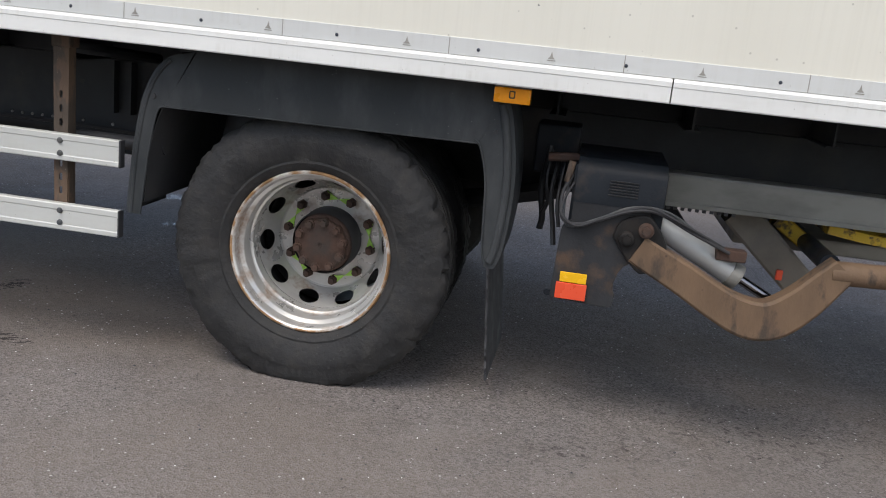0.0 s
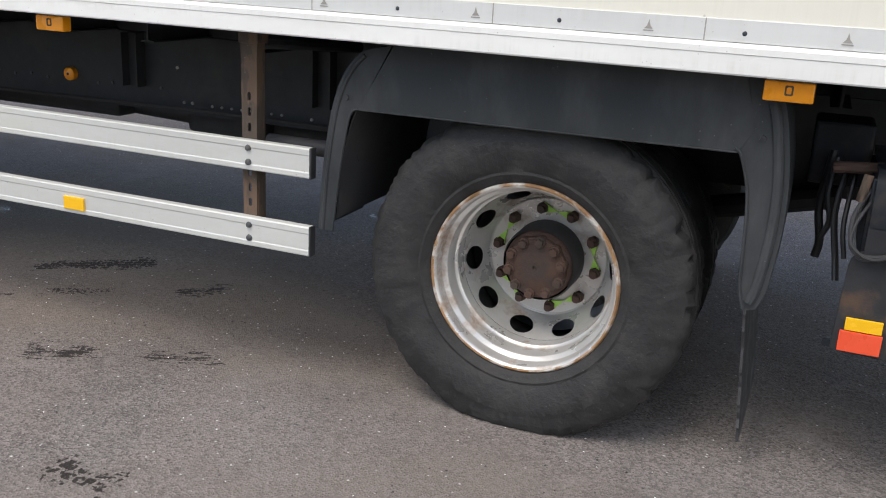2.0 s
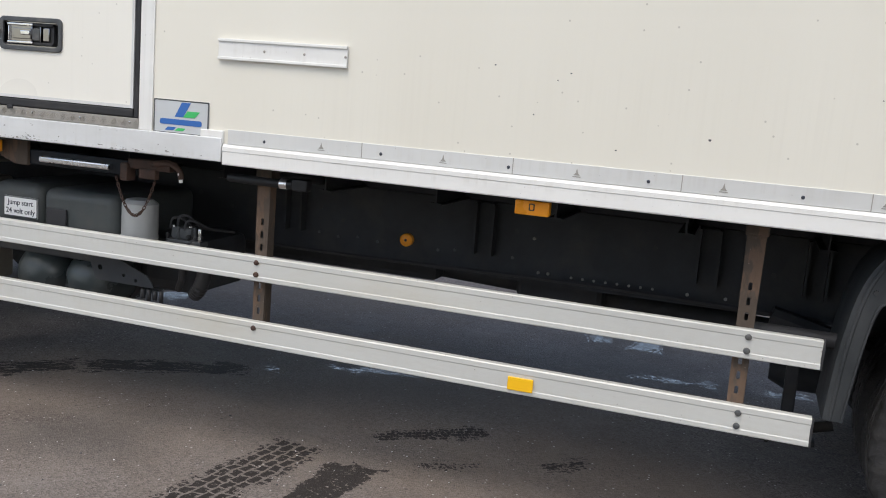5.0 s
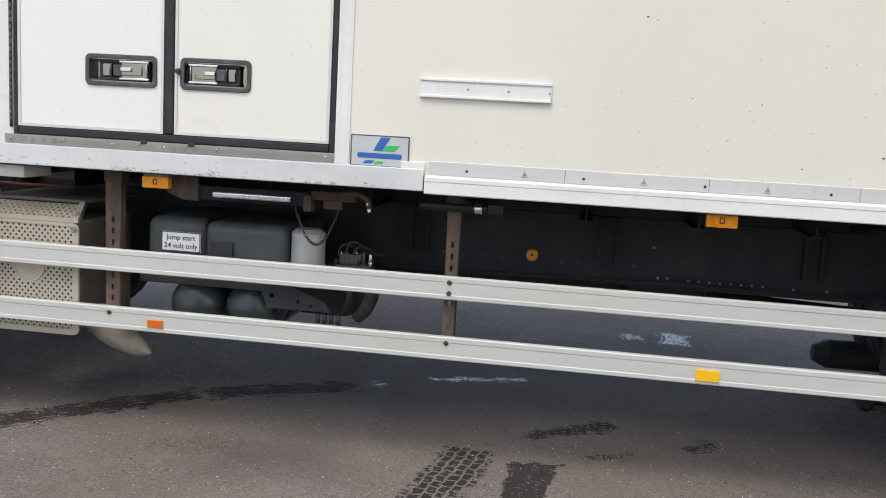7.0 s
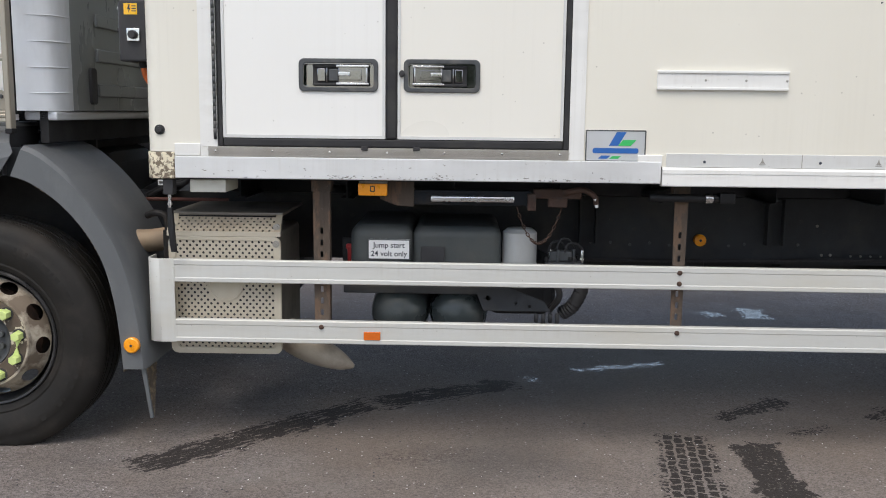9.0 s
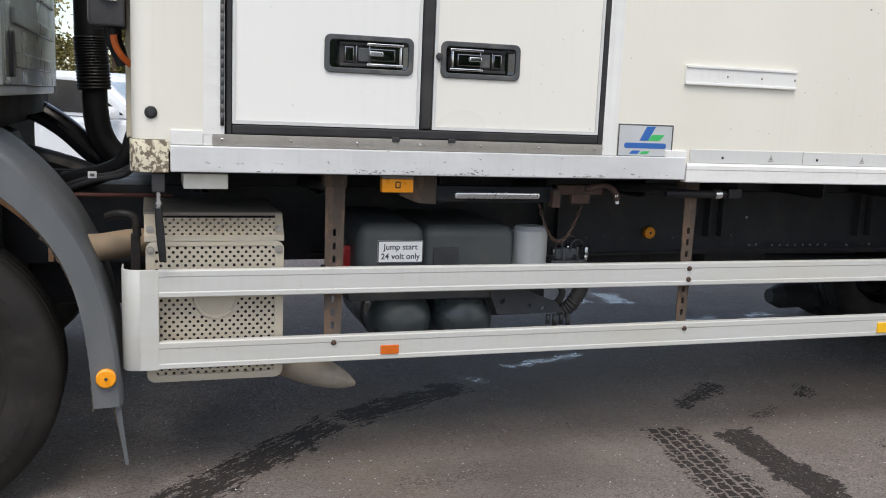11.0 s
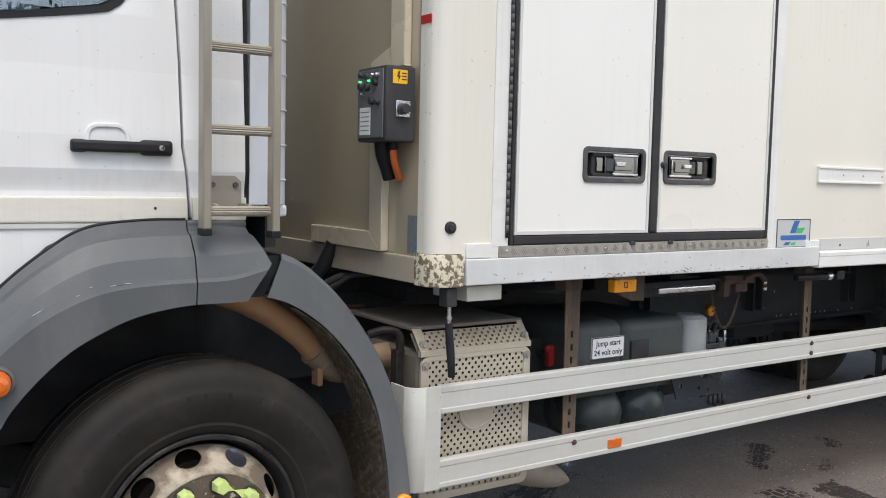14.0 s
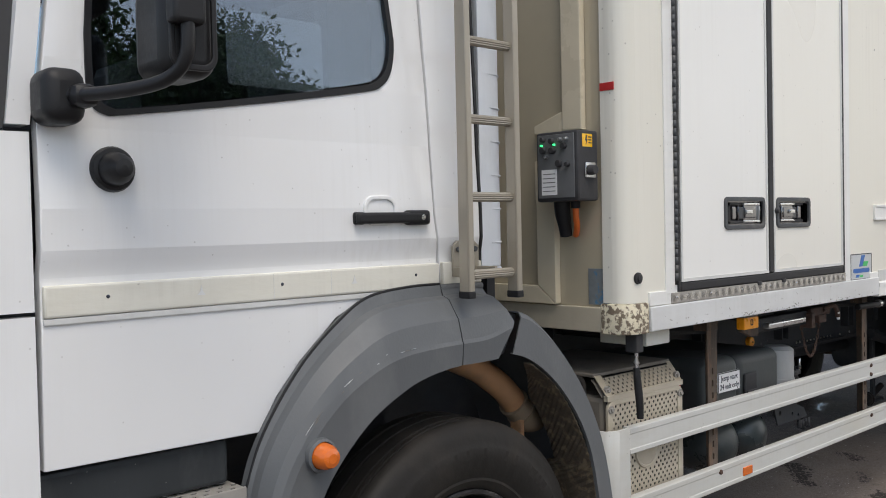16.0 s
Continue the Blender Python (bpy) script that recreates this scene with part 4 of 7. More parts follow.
def side_door(x0, x1, hx0, hx1, flip, skin):
    z0, z1 = 1.338, 3.43
    d = part("cargo_door", slab("y", [(x0 + 0.012, z0 + 0.012), (x1 - 0.012, z0 + 0.012), (x1 - 0.012, z1 - 0.012), (x0 + 0.012, z1 - 0.012)], [rrect(hx0 + 0.014, 1.540, hx1 - 0.014, 1.640, 0.012)], -0.006, 0.045), skin, truck, "white closed side door", smooth=0)
    part("edge_trim", slab("y", [(x0, z0), (x1, z0), (x1, z1), (x0, z1)], [[(x0 + 0.0118, z0 + 0.0118), (x1 - 0.0118, z0 + 0.0118), (x1 - 0.0118, z1 - 0.0118), (x0 + 0.0118, z1 - 0.0118)]], -0.010, 0.045), "strip", d, smooth=0)
    part("handle_rim", slab("y", rrect(hx0, 1.525, hx1, 1.655, 0.022), [rrect(hx0 + 0.018, 1.543, hx1 - 0.018, 1.637, 0.014)], -0.014, -0.004, bevel=0.003), "hub", d, "grey handle surround")
    part("handle_tray", join(slab("y", rrect(hx0 + 0.012, 1.537, hx1 - 0.012, 1.643, 0.014), [], 0.026, 0.032), slab("y", rrect(hx0 + 0.014, 1.540, hx1 - 0.014, 1.640, 0.012), [rrect(hx0 + 0.020, 1.546, hx1 - 0.020, 1.634, 0.010)], -0.006, 0.027)), "chrome", d, "chrome handle recess")
    L = hx1 - hx0
    f = (lambda u: hx1 - u * L) if flip else (lambda u: hx0 + u * L)

    def b3(name, u0, u1, y0, y1, za, zb, r, m):
        a, c = sorted((f(u0), f(u1)))
        return part(name, box(a, c, y0, y1, za, zb, r), m, d)

    b3("recess_insert", 0.17, 0.88, 0.006, 0.0255, 1.548, 1.632, 0.004, "seal")
    b3("insert_lip", 0.17, 0.52, -0.003, 0.008, 1.621, 1.632, 0.003, "seal")
    b3("insert_lip", 0.17, 0.52, -0.003, 0.008, 1.548, 1.559, 0.003, "seal")
    b3("finger_plate", 0.225, 0.335, -0.001, 0.010, 1.564, 1.617, 0.004, "chrome")
    b3("post_bar", 0.345, 0.362, -0.007, 0.008, 1.560, 1.620, 0.003, "chrome")
    b3("bolt_tongue", 0.375, 0.50, -0.004, 0.008, 1.566, 1.614, 0.004, "hub")
    b3("latch_plate", 0.49, 0.875, -0.004, 0.008, 1.556, 1.626, 0.006, "chrome")
    b3("guide", 0.47, 0.885, -0.010, -0.002, 1.621, 1.631, 0.003, "steel")
    b3("guide", 0.47, 0.885, -0.010, -0.002, 1.551, 1.561, 0.003, "steel")
    b3("paddle", 0.50, 0.79, -0.009, -0.003, 1.570, 1.612, 0.004, "chrome")
    b3("paddle_grip", 0.50, 0.65, -0.017, -0.008, 1.586, 1.603, 0.003, "steel")
    b3("side_lug", 0.845, 0.865, -0.012, 0.0, 1.562, 1.620, 0.003, "steel")
    return d


dl = side_door(-4.627, -3.971, -4.318, -4.0, False, "door")
dr = side_door(-3.922, -3.2575, -3.898, -3.593, True, "doorcream")
part("lock_barrel", cap([(0.004, -0.026), (0.010, -0.025), (0.012, -0.012), (0.014, -0.006)], -3.905, 1.598, 16), "black", dr, "black key lock")

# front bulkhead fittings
part("bulkhead_sill", box(-4.953, -4.88, 0.113, 2.44, 1.172, 1.2615, 0.004), "beigerail", truck, "beige lower front rail")
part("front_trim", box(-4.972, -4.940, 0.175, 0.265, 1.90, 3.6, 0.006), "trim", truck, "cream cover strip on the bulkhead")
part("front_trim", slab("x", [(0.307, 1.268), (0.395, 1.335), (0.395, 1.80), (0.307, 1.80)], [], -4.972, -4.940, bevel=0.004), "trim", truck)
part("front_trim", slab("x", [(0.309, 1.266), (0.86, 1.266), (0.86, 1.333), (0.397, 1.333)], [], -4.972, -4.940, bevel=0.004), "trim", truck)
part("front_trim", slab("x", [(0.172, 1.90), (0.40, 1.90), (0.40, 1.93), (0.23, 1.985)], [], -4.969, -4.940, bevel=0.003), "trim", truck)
part("bracket_plate", box(-4.947, -4.940, 0.33, 0.42, 1.655, 1.80, 0.002), "trim", truck)
part("faded_sticker", box(-4.9445, -4.940, 0.085, 0.175, 1.27, 1.40, 0.001), "faded", truck, "faded grey and blue sticker")
ctrl = part("control_box", box(-5.080, -4.966, 0.105, 0.294, 1.642, 1.888, 0.008), "black", truck, "black fridge control box with switches")
part("face_plate", box(-5.0845, -5.080, 0.118, 0.283, 1.655, 1.878, 0.002), "panelgrey", ctrl, "worn grey control panel")
part("instruction_label", box(-5.0862, -5.0845, 0.195, 0.265, 1.665, 1.755, 0.0005), "label", ctrl)
for k in range(5):
    part("label_line", box(-5.0868, -5.0862, 0.202, 0.258, 1.678 + 0.015 * k, 1.681 + 0.015 * k), "panelgrey", ctrl, smooth=0)
for yy, zz, r in ((0.255, 1.862, 0.010), (0.215, 1.855, 0.012), (0.255, 1.825, 0.014), (0.212, 1.822, 0.014), (0.175, 1.858, 0.008), (0.148, 1.858, 0.008), (0.160, 1.835, 0.013), (0.183, 1.775, 0.014), (0.145, 1.77, 0.010), (0.24, 1.80, 0.006)):
    part("toggle_switch", rod((-5.0845, yy, zz), (-5.098, yy, zz), r, r * 0.8, 12, bevel=0.001), "black" if r > 0.009 else "steel", ctrl)
for yy in (0.262, 0.205):
    part("indicator_lamp", rod((-5.0845, yy, 1.842), (-5.093, yy, 1.842), 0.0042, 0.003, 10), "glow", ctrl, "lit green indicator")
part("warning_sticker", box(-5.055, -5.0, 0.1035, 0.105, 1.83, 1.875, 0.0004), "yellowref", ctrl, "yellow warning sticker")
part("warning_mark", slab("y", [(-5.04, 1.852), (-5.035, 1.87), (-5.028, 1.87), (-5.032, 1.856), (-5.026, 1.856), (-5.036, 1.836), (-5.034, 1.85)], [], 0.1028, 0.1035), "ink", ctrl, smooth=0)
for k in range(3):
    part("sticker_bar", box(-5.022, -5.004, 0.1028, 0.1035, 1.842 + 0.01 * k, 1.846 + 0.01 * k), "ink", ctrl, smooth=0)
sw = part("rotary_switch", box(-5.045, -4.990, 0.097, 0.105, 1.722, 1.776, 0.003), "steel", ctrl, "main rotary switch")
part("knob", rod((-5.018, 0.097, 1.749), (-5.018, 0.075, 1.749), 0.019, 0.016, 14, bevel=0.002), "black", ctrl)
part("plug_socket", tube([(-5.012, 0.235, 1.650), (-5.006, 0.238, 1.60), (-4.990, 0.242, 1.56), (-4.978, 0.246, 1.520)], lambda t: 0.031 - 0.009 * t, 14), "cabblack", ctrl)
part("cable_gland", rod((-5.008, 0.176, 1.645), (-5.006, 0.177, 1.618), 0.017, seg=12, bevel=0.003), "cabblack", ctrl)
part("orange_cable", tube([(-5.006, 0.177, 1.622), (-5.002, 0.180, 1.59), (-4.985, 0.190, 1.555), (-4.962, 0.212, 1.530), (-4.953, 0.222, 1.522)], 0.0115, 10), "orange", ctrl, "orange power cable")

# marker lamps below the skirt
for cx in (0.665, -1.681, -4.028):
    ml = part("marker_lamp", box(cx - 0.060, cx + 0.060, 0.040, 0.078, 1.104, 1.154, 0.005), "amber", truck, "amber side marker lamp")
    part("lamp_back", box(cx - 0.056, cx + 0.060, 0.044, 0.095, 1.1545, 1.1645, 0.002), "beam", ml)
    part("lamp_emblem", slab("y", rrect(cx - 0.010, 1.120, cx + 0.010, 1.145, 0.004, 3), [rrect(cx - 0.006, 1.124, cx + 0.006, 1.141, 0.003, 3)], 0.0385, 0.0405), "post", ml)

# side guard rails
GX0, GX1 = -4.87, -0.712


def guard_y(x):
    return 0.058 + (x - GX0) / (GX1 - GX0) * 0.039


guard_turn = math.atan2(0.039, GX1 - GX0)
guard_dip = math.atan2(0.013, GX1 - GX0)


def guard_z(x):
    return 0.005 - (x - GX0) / (GX1 - GX0) * 0.013


def rail_profile(z0, z1):
    return [(0.003, z0), (0.0, z0 + 0.003), (0.0, z0 + 0.017), (0.0018, z0 + 0.021), (0.0018, z1 - 0.025), (0.0, z1 - 0.021), (0.0, z1 - 0.004), (0.004, z1), (0.030, z1), (0.030, z1 - 0.005), (0.010, z1 - 0.007), (0.010, z0 + 0.007), (0.030, z0 + 0.005), (0.030, z0)]


guards = []
for z0, z1 in ((0.722, 0.819), (0.464, 0.562)):
    L = (GX1 - GX0) / math.cos(guard_turn)
    seam = -2.73 - GX0
    b = slab("x", rail_profile(z0, z1), [], 0.0, L)
    bmesh.ops.transform(b, matrix=Matrix.Translation((GX0, 0.058, 0.005)) @ Matrix.Rotation(guard_turn, 4, "Z") @ Matrix.Rotation(guard_dip, 4, "Y"), verts=b.verts[:])
    gr = part("side_guard_rail", b, "rail", truck, "long aluminium side guard rail")
    part("end_cap", box(GX1 - 0.001, GX1 + 0.007, 0.096, 0.130, z0 - 0.010, z1 - 0.006, 0.003), "black", gr)
    guards.append(gr)
# rounded front end of the guard
end_pts = [(-4.868, 0.058), (-4.93, 0.058), (-4.962, 0.064), (-4.982, 0.080), (-4.990, 0.105), (-4.990, 0.19), (-4.984, 0.19), (-4.984, 0.107), (-4.976, 0.086), (-4.958, 0.071), (-4.93, 0.065), (-4.868, 0.065)]
part("guard_end", slab("z", end_pts, [], 0.467, 0.826, bevel=0.0015), "rail", truck, "rounded aluminium end panel of the side guard")
for cx, w in ((-0.938, 0.050), (-2.743, 0.046), (-4.248, 0.062)):
    y = guard_y(cx) + 0.032
    bolt_x = cx
    cx -= 0.015 if cx > -1 else 0.0
    slots = [rrect(cx - 0.006, 0.585 + 0.05 * k, cx + 0.006, 0.612 + 0.05 * k, 0.004, 2) for k in range(8) if not 0.70 < 0.6 + 0.05 * k < 0.83]
    gp = part("guard_post", slab("y", [(cx - w / 2, 0.50), (cx + w / 2, 0.50), (cx + w / 2 + 0.006, 1.165), (cx - w / 2 - 0.006, 1.165)], slots, y, y + 0.006), "post", truck, "rusted slotted steel post of the side guard", smooth=0)
    part("post_flange", box(cx + w / 2 - 0.003, cx + w / 2 + 0.003, y + 0.006, y + 0.05, 0.50, 1.165), "post", gp)
    part("post_strut", rod((cx, y + 0.03, 1.12), (cx, 0.88, 1.06), 0.022, seg=10), "chassis", gp)
    part("post_head", box(cx - w / 2 - 0.012, cx + w / 2 + 0.012, y - 0.004, y + 0.06, 1.115, 1.163, 0.004), "post", gp)
    for zz in (0.795, 0.748, 0.537, 0.492):
        if cx < -4 and zz > 0.7 or cx < -2 and zz < 0.5:
            continue
        part("guard_bolt", cap([(0.004, guard_y(cx) - 0.007), (0.009, guard_y(cx) - 0.005), (0.012, guard_y(cx) + 0.004)], bolt_x, zz + guard_z(cx), 14), "hub" if cx > -2 else "rust", gp)
part("reflector", box(-1.718, -1.626, guard_y(-1.68) - 0.006, guard_y(-1.68) + 0.003, 0.474, 0.521, 0.002), "yellowref", truck, "amber reflector on the lower guard rail")
part("reflector", box(-4.068, -3.997, guard_y(-4.05) - 0.005, guard_y(-4.05) + 0.003, 0.487, 0.522, 0.002), "amberlens", truck, "small orange reflector on the lower guard rail")

# chassis
for yy in (0.93, 1.62):
    ch = part("chassis_rail", slab("x", [(yy, 0.700), (yy + 0.075, 0.700), (yy + 0.075, 0.708), (yy + 0.008, 0.708), (yy + 0.008, 1.027), (yy + 0.075, 1.027), (yy + 0.075, 1.035), (yy, 1.035)], [], -7.0, 3.2), "chassis", truck, "black steel chassis rail")
    if yy < 1:
        # rearward bolts get a pale colour that stands in for their glint
        for k in range(8):
            part("bolt", hexhead((-1.681 + 0.05 * k, yy, 0.746), (0, -1, 0), 0.0065, 0.006), "tread", ch)
        for bx, bz in ((-1.187, 0.743), (-1.033, 0.746), (-1.828, 0.749), (-1.784, 0.75), (-1.859, 0.897), (-2.6, 0.79), (-2.7, 0.80), (-2.8, 0.79), (-2.9, 0.80), (-1.95, 0.80), (-2.22, 0.80), (-2.3, 0.79), (-3.0, 0.80)):
            part("bolt", hexhead((bx, yy, bz), (0, -1, 0), 0.008, 0.006), "tread" if bx > -1.9 else "hub", ch)
        for bx in (-1.12, -2.08, -3.02, -0.7):
            part("bracket", join(join(box(bx - 0.045, bx - 0.035, yy - 0.055, yy, 0.80, 1.03), box(bx + 0.035, bx + 0.045, yy - 0.055, yy, 0.80, 1.03)), box(bx - 0.034, bx + 0.034, yy - 0.012, yy, 0.80, 1.03)), "chassis", ch)
        for k in range(34):
            part("rail_hole", slab("y", disc(-4.7 + 0.16 * k + 0.02 * (k % 3), 0.87 + 0.05 * (k % 2), 0.011, 10), [], yy - 0.001, yy + 0.002), "black", ch)
for yy in (0.932, 1.622):
    part("sub_frame", box(-4.86, 3.2, yy, yy + 0.07, 1.0365, 1.1625, 0.004), "chassis", truck, "dark body bearer on the chassis rail")
for k in range(16):
    bx = -4.7 + 0.5 * k
    part("cross_bearer", slab("y", [(bx - 0.03, 1.1635), (bx + 0.03, 1.1635), (bx + 0.03, 1.156), (bx + 0.004, 1.154), (bx + 0.004, 1.046), (bx + 0.03, 1.044), (bx + 0.03, 1.038), (bx - 0.03, 1.038), (bx - 0.03, 1.044), (bx - 0.004, 1.046), (bx - 0.004, 1.154), (bx - 0.03, 1.156)], [], 0.55, 2.45), "chassis", truck, "dark cross bearer below the floor")
part("disc_reflector", cap([(0.006, 0.898), (0.025, 0.900), (0.030, 0.904), (0.030, 0.93)], -2.450, 0.819, 24), "amber", truck, "round orange reflector on the chassis")
part("reflector_screw", cap([(0.002, 0.894), (0.006, 0.896), (0.007, 0.90)], -2.450, 0.819, 10), "ink", truck)
part("drive_shaft", rod((-4.6, 1.27, 0.74), (-0.35, 1.27, 0.56), 0.046), "chassis", truck)
part("rear_axle", rod((0, 0.45, 0.498), (0, 2.1, 0.498), 0.085), "rust", truck)
part("differential", cap([(0.05, 1.05), (0.17, 1.10), (0.22, 1.27), (0.17, 1.45), (0.05, 1.5)], 0, 0.50, 24), "chassis", truck)
part("front_axle", rod((-5.686, 0.35, 0.42), (-5.686, 2.2, 0.42), 0.055), "chassis", truck)
for yy in (0.86, 1.69):
    part("leaf_spring", tube([(-0.85, yy, 0.72), (-0.4, yy, 0.62), (0, yy, 0.60), (0.4, yy, 0.62), (0.85, yy, 0.72)], 0.04, 8), "chassis", truck)
part("air_pipe", tube([(-4.2, 0.90, 0.735), (-3.0, 0.89, 0.715), (-1.6, 0.90, 0.73), (-0.6, 0.90, 0.715)], 0.010, 6), "black", truck)
bc = part("brake_chamber", join(join(rod((-0.835, 0.90, 0.235), (-0.775, 0.90, 0.235), 0.046, seg=24, bevel=0.012), rod((-0.81, 0.90, 0.235), (-0.795, 0.90, 0.235), 0.052, seg=24, bevel=0.004)), rod((-0.775, 0.90, 0.235), (-0.56, 0.90, 0.30), 0.022)), "grease", truck, "greasy brake chamber")
part("hanger", join(box(-0.765, -0.715, 0.875, 0.90, 0.235, 0.72, 0.006), box(-0.78, -0.62, 0.86, 0.92, 0.205, 0.23, 0.006)), "chassis", bc, "dark steel hanger plate")
part("fender_tube", rod((-0.95, 0.24, 0.785), (-0.60, 0.24, 0.785), 0.028), "black", truck)
part("far_tank", join(rod((-0.70, 2.06, 0.195), (0.2, 2.06, 0.195), 0.088, seg=24), rod((-0.78, 2.06, 0.195), (-0.70, 2.06, 0.195), 0.05, 0.088, 24)), "black", truck, "black tank low on the far side")
for x0, x1, z0 in ((-3.5, -2.36, 0.60), (-1.97, -1.56, 0.575), (-1.50, -0.75, 0.685)):
    part("under_tank", box(x0, x1, 1.12, 1.55, z0, 0.80, 0.03), "chassis", truck)
part("gearbox", box(-5.4, -4.5, 1.02, 1.55, 0.48, 1.0, 0.08), "chassis", truck)
part("engine", box(-7.0, -5.45, 0.95, 1.6, 0.55, 1.25, 0.08), "chassis", truck)

# ---- wheels ----


def tyre(cx, cz, R, y0, w, flip=False, rough=0.005, ragged=1.0):
    """A worn lorry tyre, outer side wall at y0, flattened on the ground."""
    s = -1 if flip else 1
    y = lambda d: y0 + s * d
    prof = [(0.297, y(0.050)), (0.306, y(0.034)), (0.318, y(0.028)), (0.330, y(0.020)), (0.338, y(0.0215)), (0.36, y(0.010)), (0.40, y(0.001)), (0.43, y(0.0)), (0.436, y(0.003)), (R - 0.055, y(0.008)), (R - 0.042, y(0.011)), (R - 0.022, y(0.020)), (R - 0.006, y(0.036)),
            (R, y(0.052)), (R, y(0.062)), (R - 0.009, y(0.064)), (R - 0.009, y(0.070)), (R, y(0.072)), (R, y(0.085)), (R - 0.012, y(0.087)), (R - 0.012, y(0.096)), (R, y(0.098)), (R, y(w / 2 - 0.006)), (R - 0.012, y(w / 2 - 0.004)), (R - 0.012, y(w / 2 + 0.004)), (R, y(w / 2 + 0.006)),
            (R, y(w - 0.098)), (R - 0.012, y(w - 0.096)), (R - 0.012, y(w - 0.087)), (R, y(w - 0.085)), (R, y(w - 0.052)), (R - 0.02, y(w - 0.02)), (R - 0.05, y(w - 0.008)), (0.42, y(w)), (0.36, y(w - 0.01)), (0.31, y(w - 0.03)), (0.297, y(w - 0.05))]
    rnd = random.Random(int(1000 * R) + int(100 * y0))
    chips = [rnd.random() ** 3 for k in range(216)]

    def lug(i, k):
        """Cut and chipped edge of the tread, deepest in the grooves between the blocks."""
        if i in (12, 13, 14, 29, 30):
            return -ragged * (0.008 * chips[k] + (0.0045 * chips[(7 * k) % 216] ** 0.4 if k % 4 == 0 else 0.0))
        if i in (10, 11):
            return -ragged * (0.006 * chips[(k + 5) % 216] + (0.002 if k % 4 == 0 else 0.0))
        return 0.0

    b = lathe(prof, cx, cz, 216, wobble=lug)
    for v in b.verts:
        r = math.hypot(v.co.x - cx, v.co.z - cz)
        if 0.35 < r < R - 0.01 and abs(v.co.y - y0) < 0.03:
            v.co.y += rough * (0.8 * noise.noise(v.co * 16.0) + 0.7 * noise.noise(v.co * 42.0) + 0.5 * noise.noise(v.co * 90.0))
        elif r > R - 0.03:
            k = 1 + rough * (0.5 * noise.noise(v.co * 40.0) + 0.5 * noise.noise(v.co * 95.0)) / R
            v.co.x, v.co.z = cx + (v.co.x - cx) * k, cz + (v.co.z - cz) * k
        if v.co.z < 0.05:
            f = (0.05 - v.co.z) / 0.06
            v.co.y += (-s if abs(v.co.y - y0) < w / 2 else s) * 0.012 * max(0, min(1, f))
        if v.co.z < GZ + 0.002:
            v.co.z = GZ + 0.002
    return b


def ring_studs(cx, cz, rad, count, turn=0.0):
    return [(cx + rad * math.cos(turn + 2 * math.pi * k / count), cz + rad * math.sin(turn + 2 * math.pi * k / count), turn + 2 * math.pi * k / count) for k in range(count)]


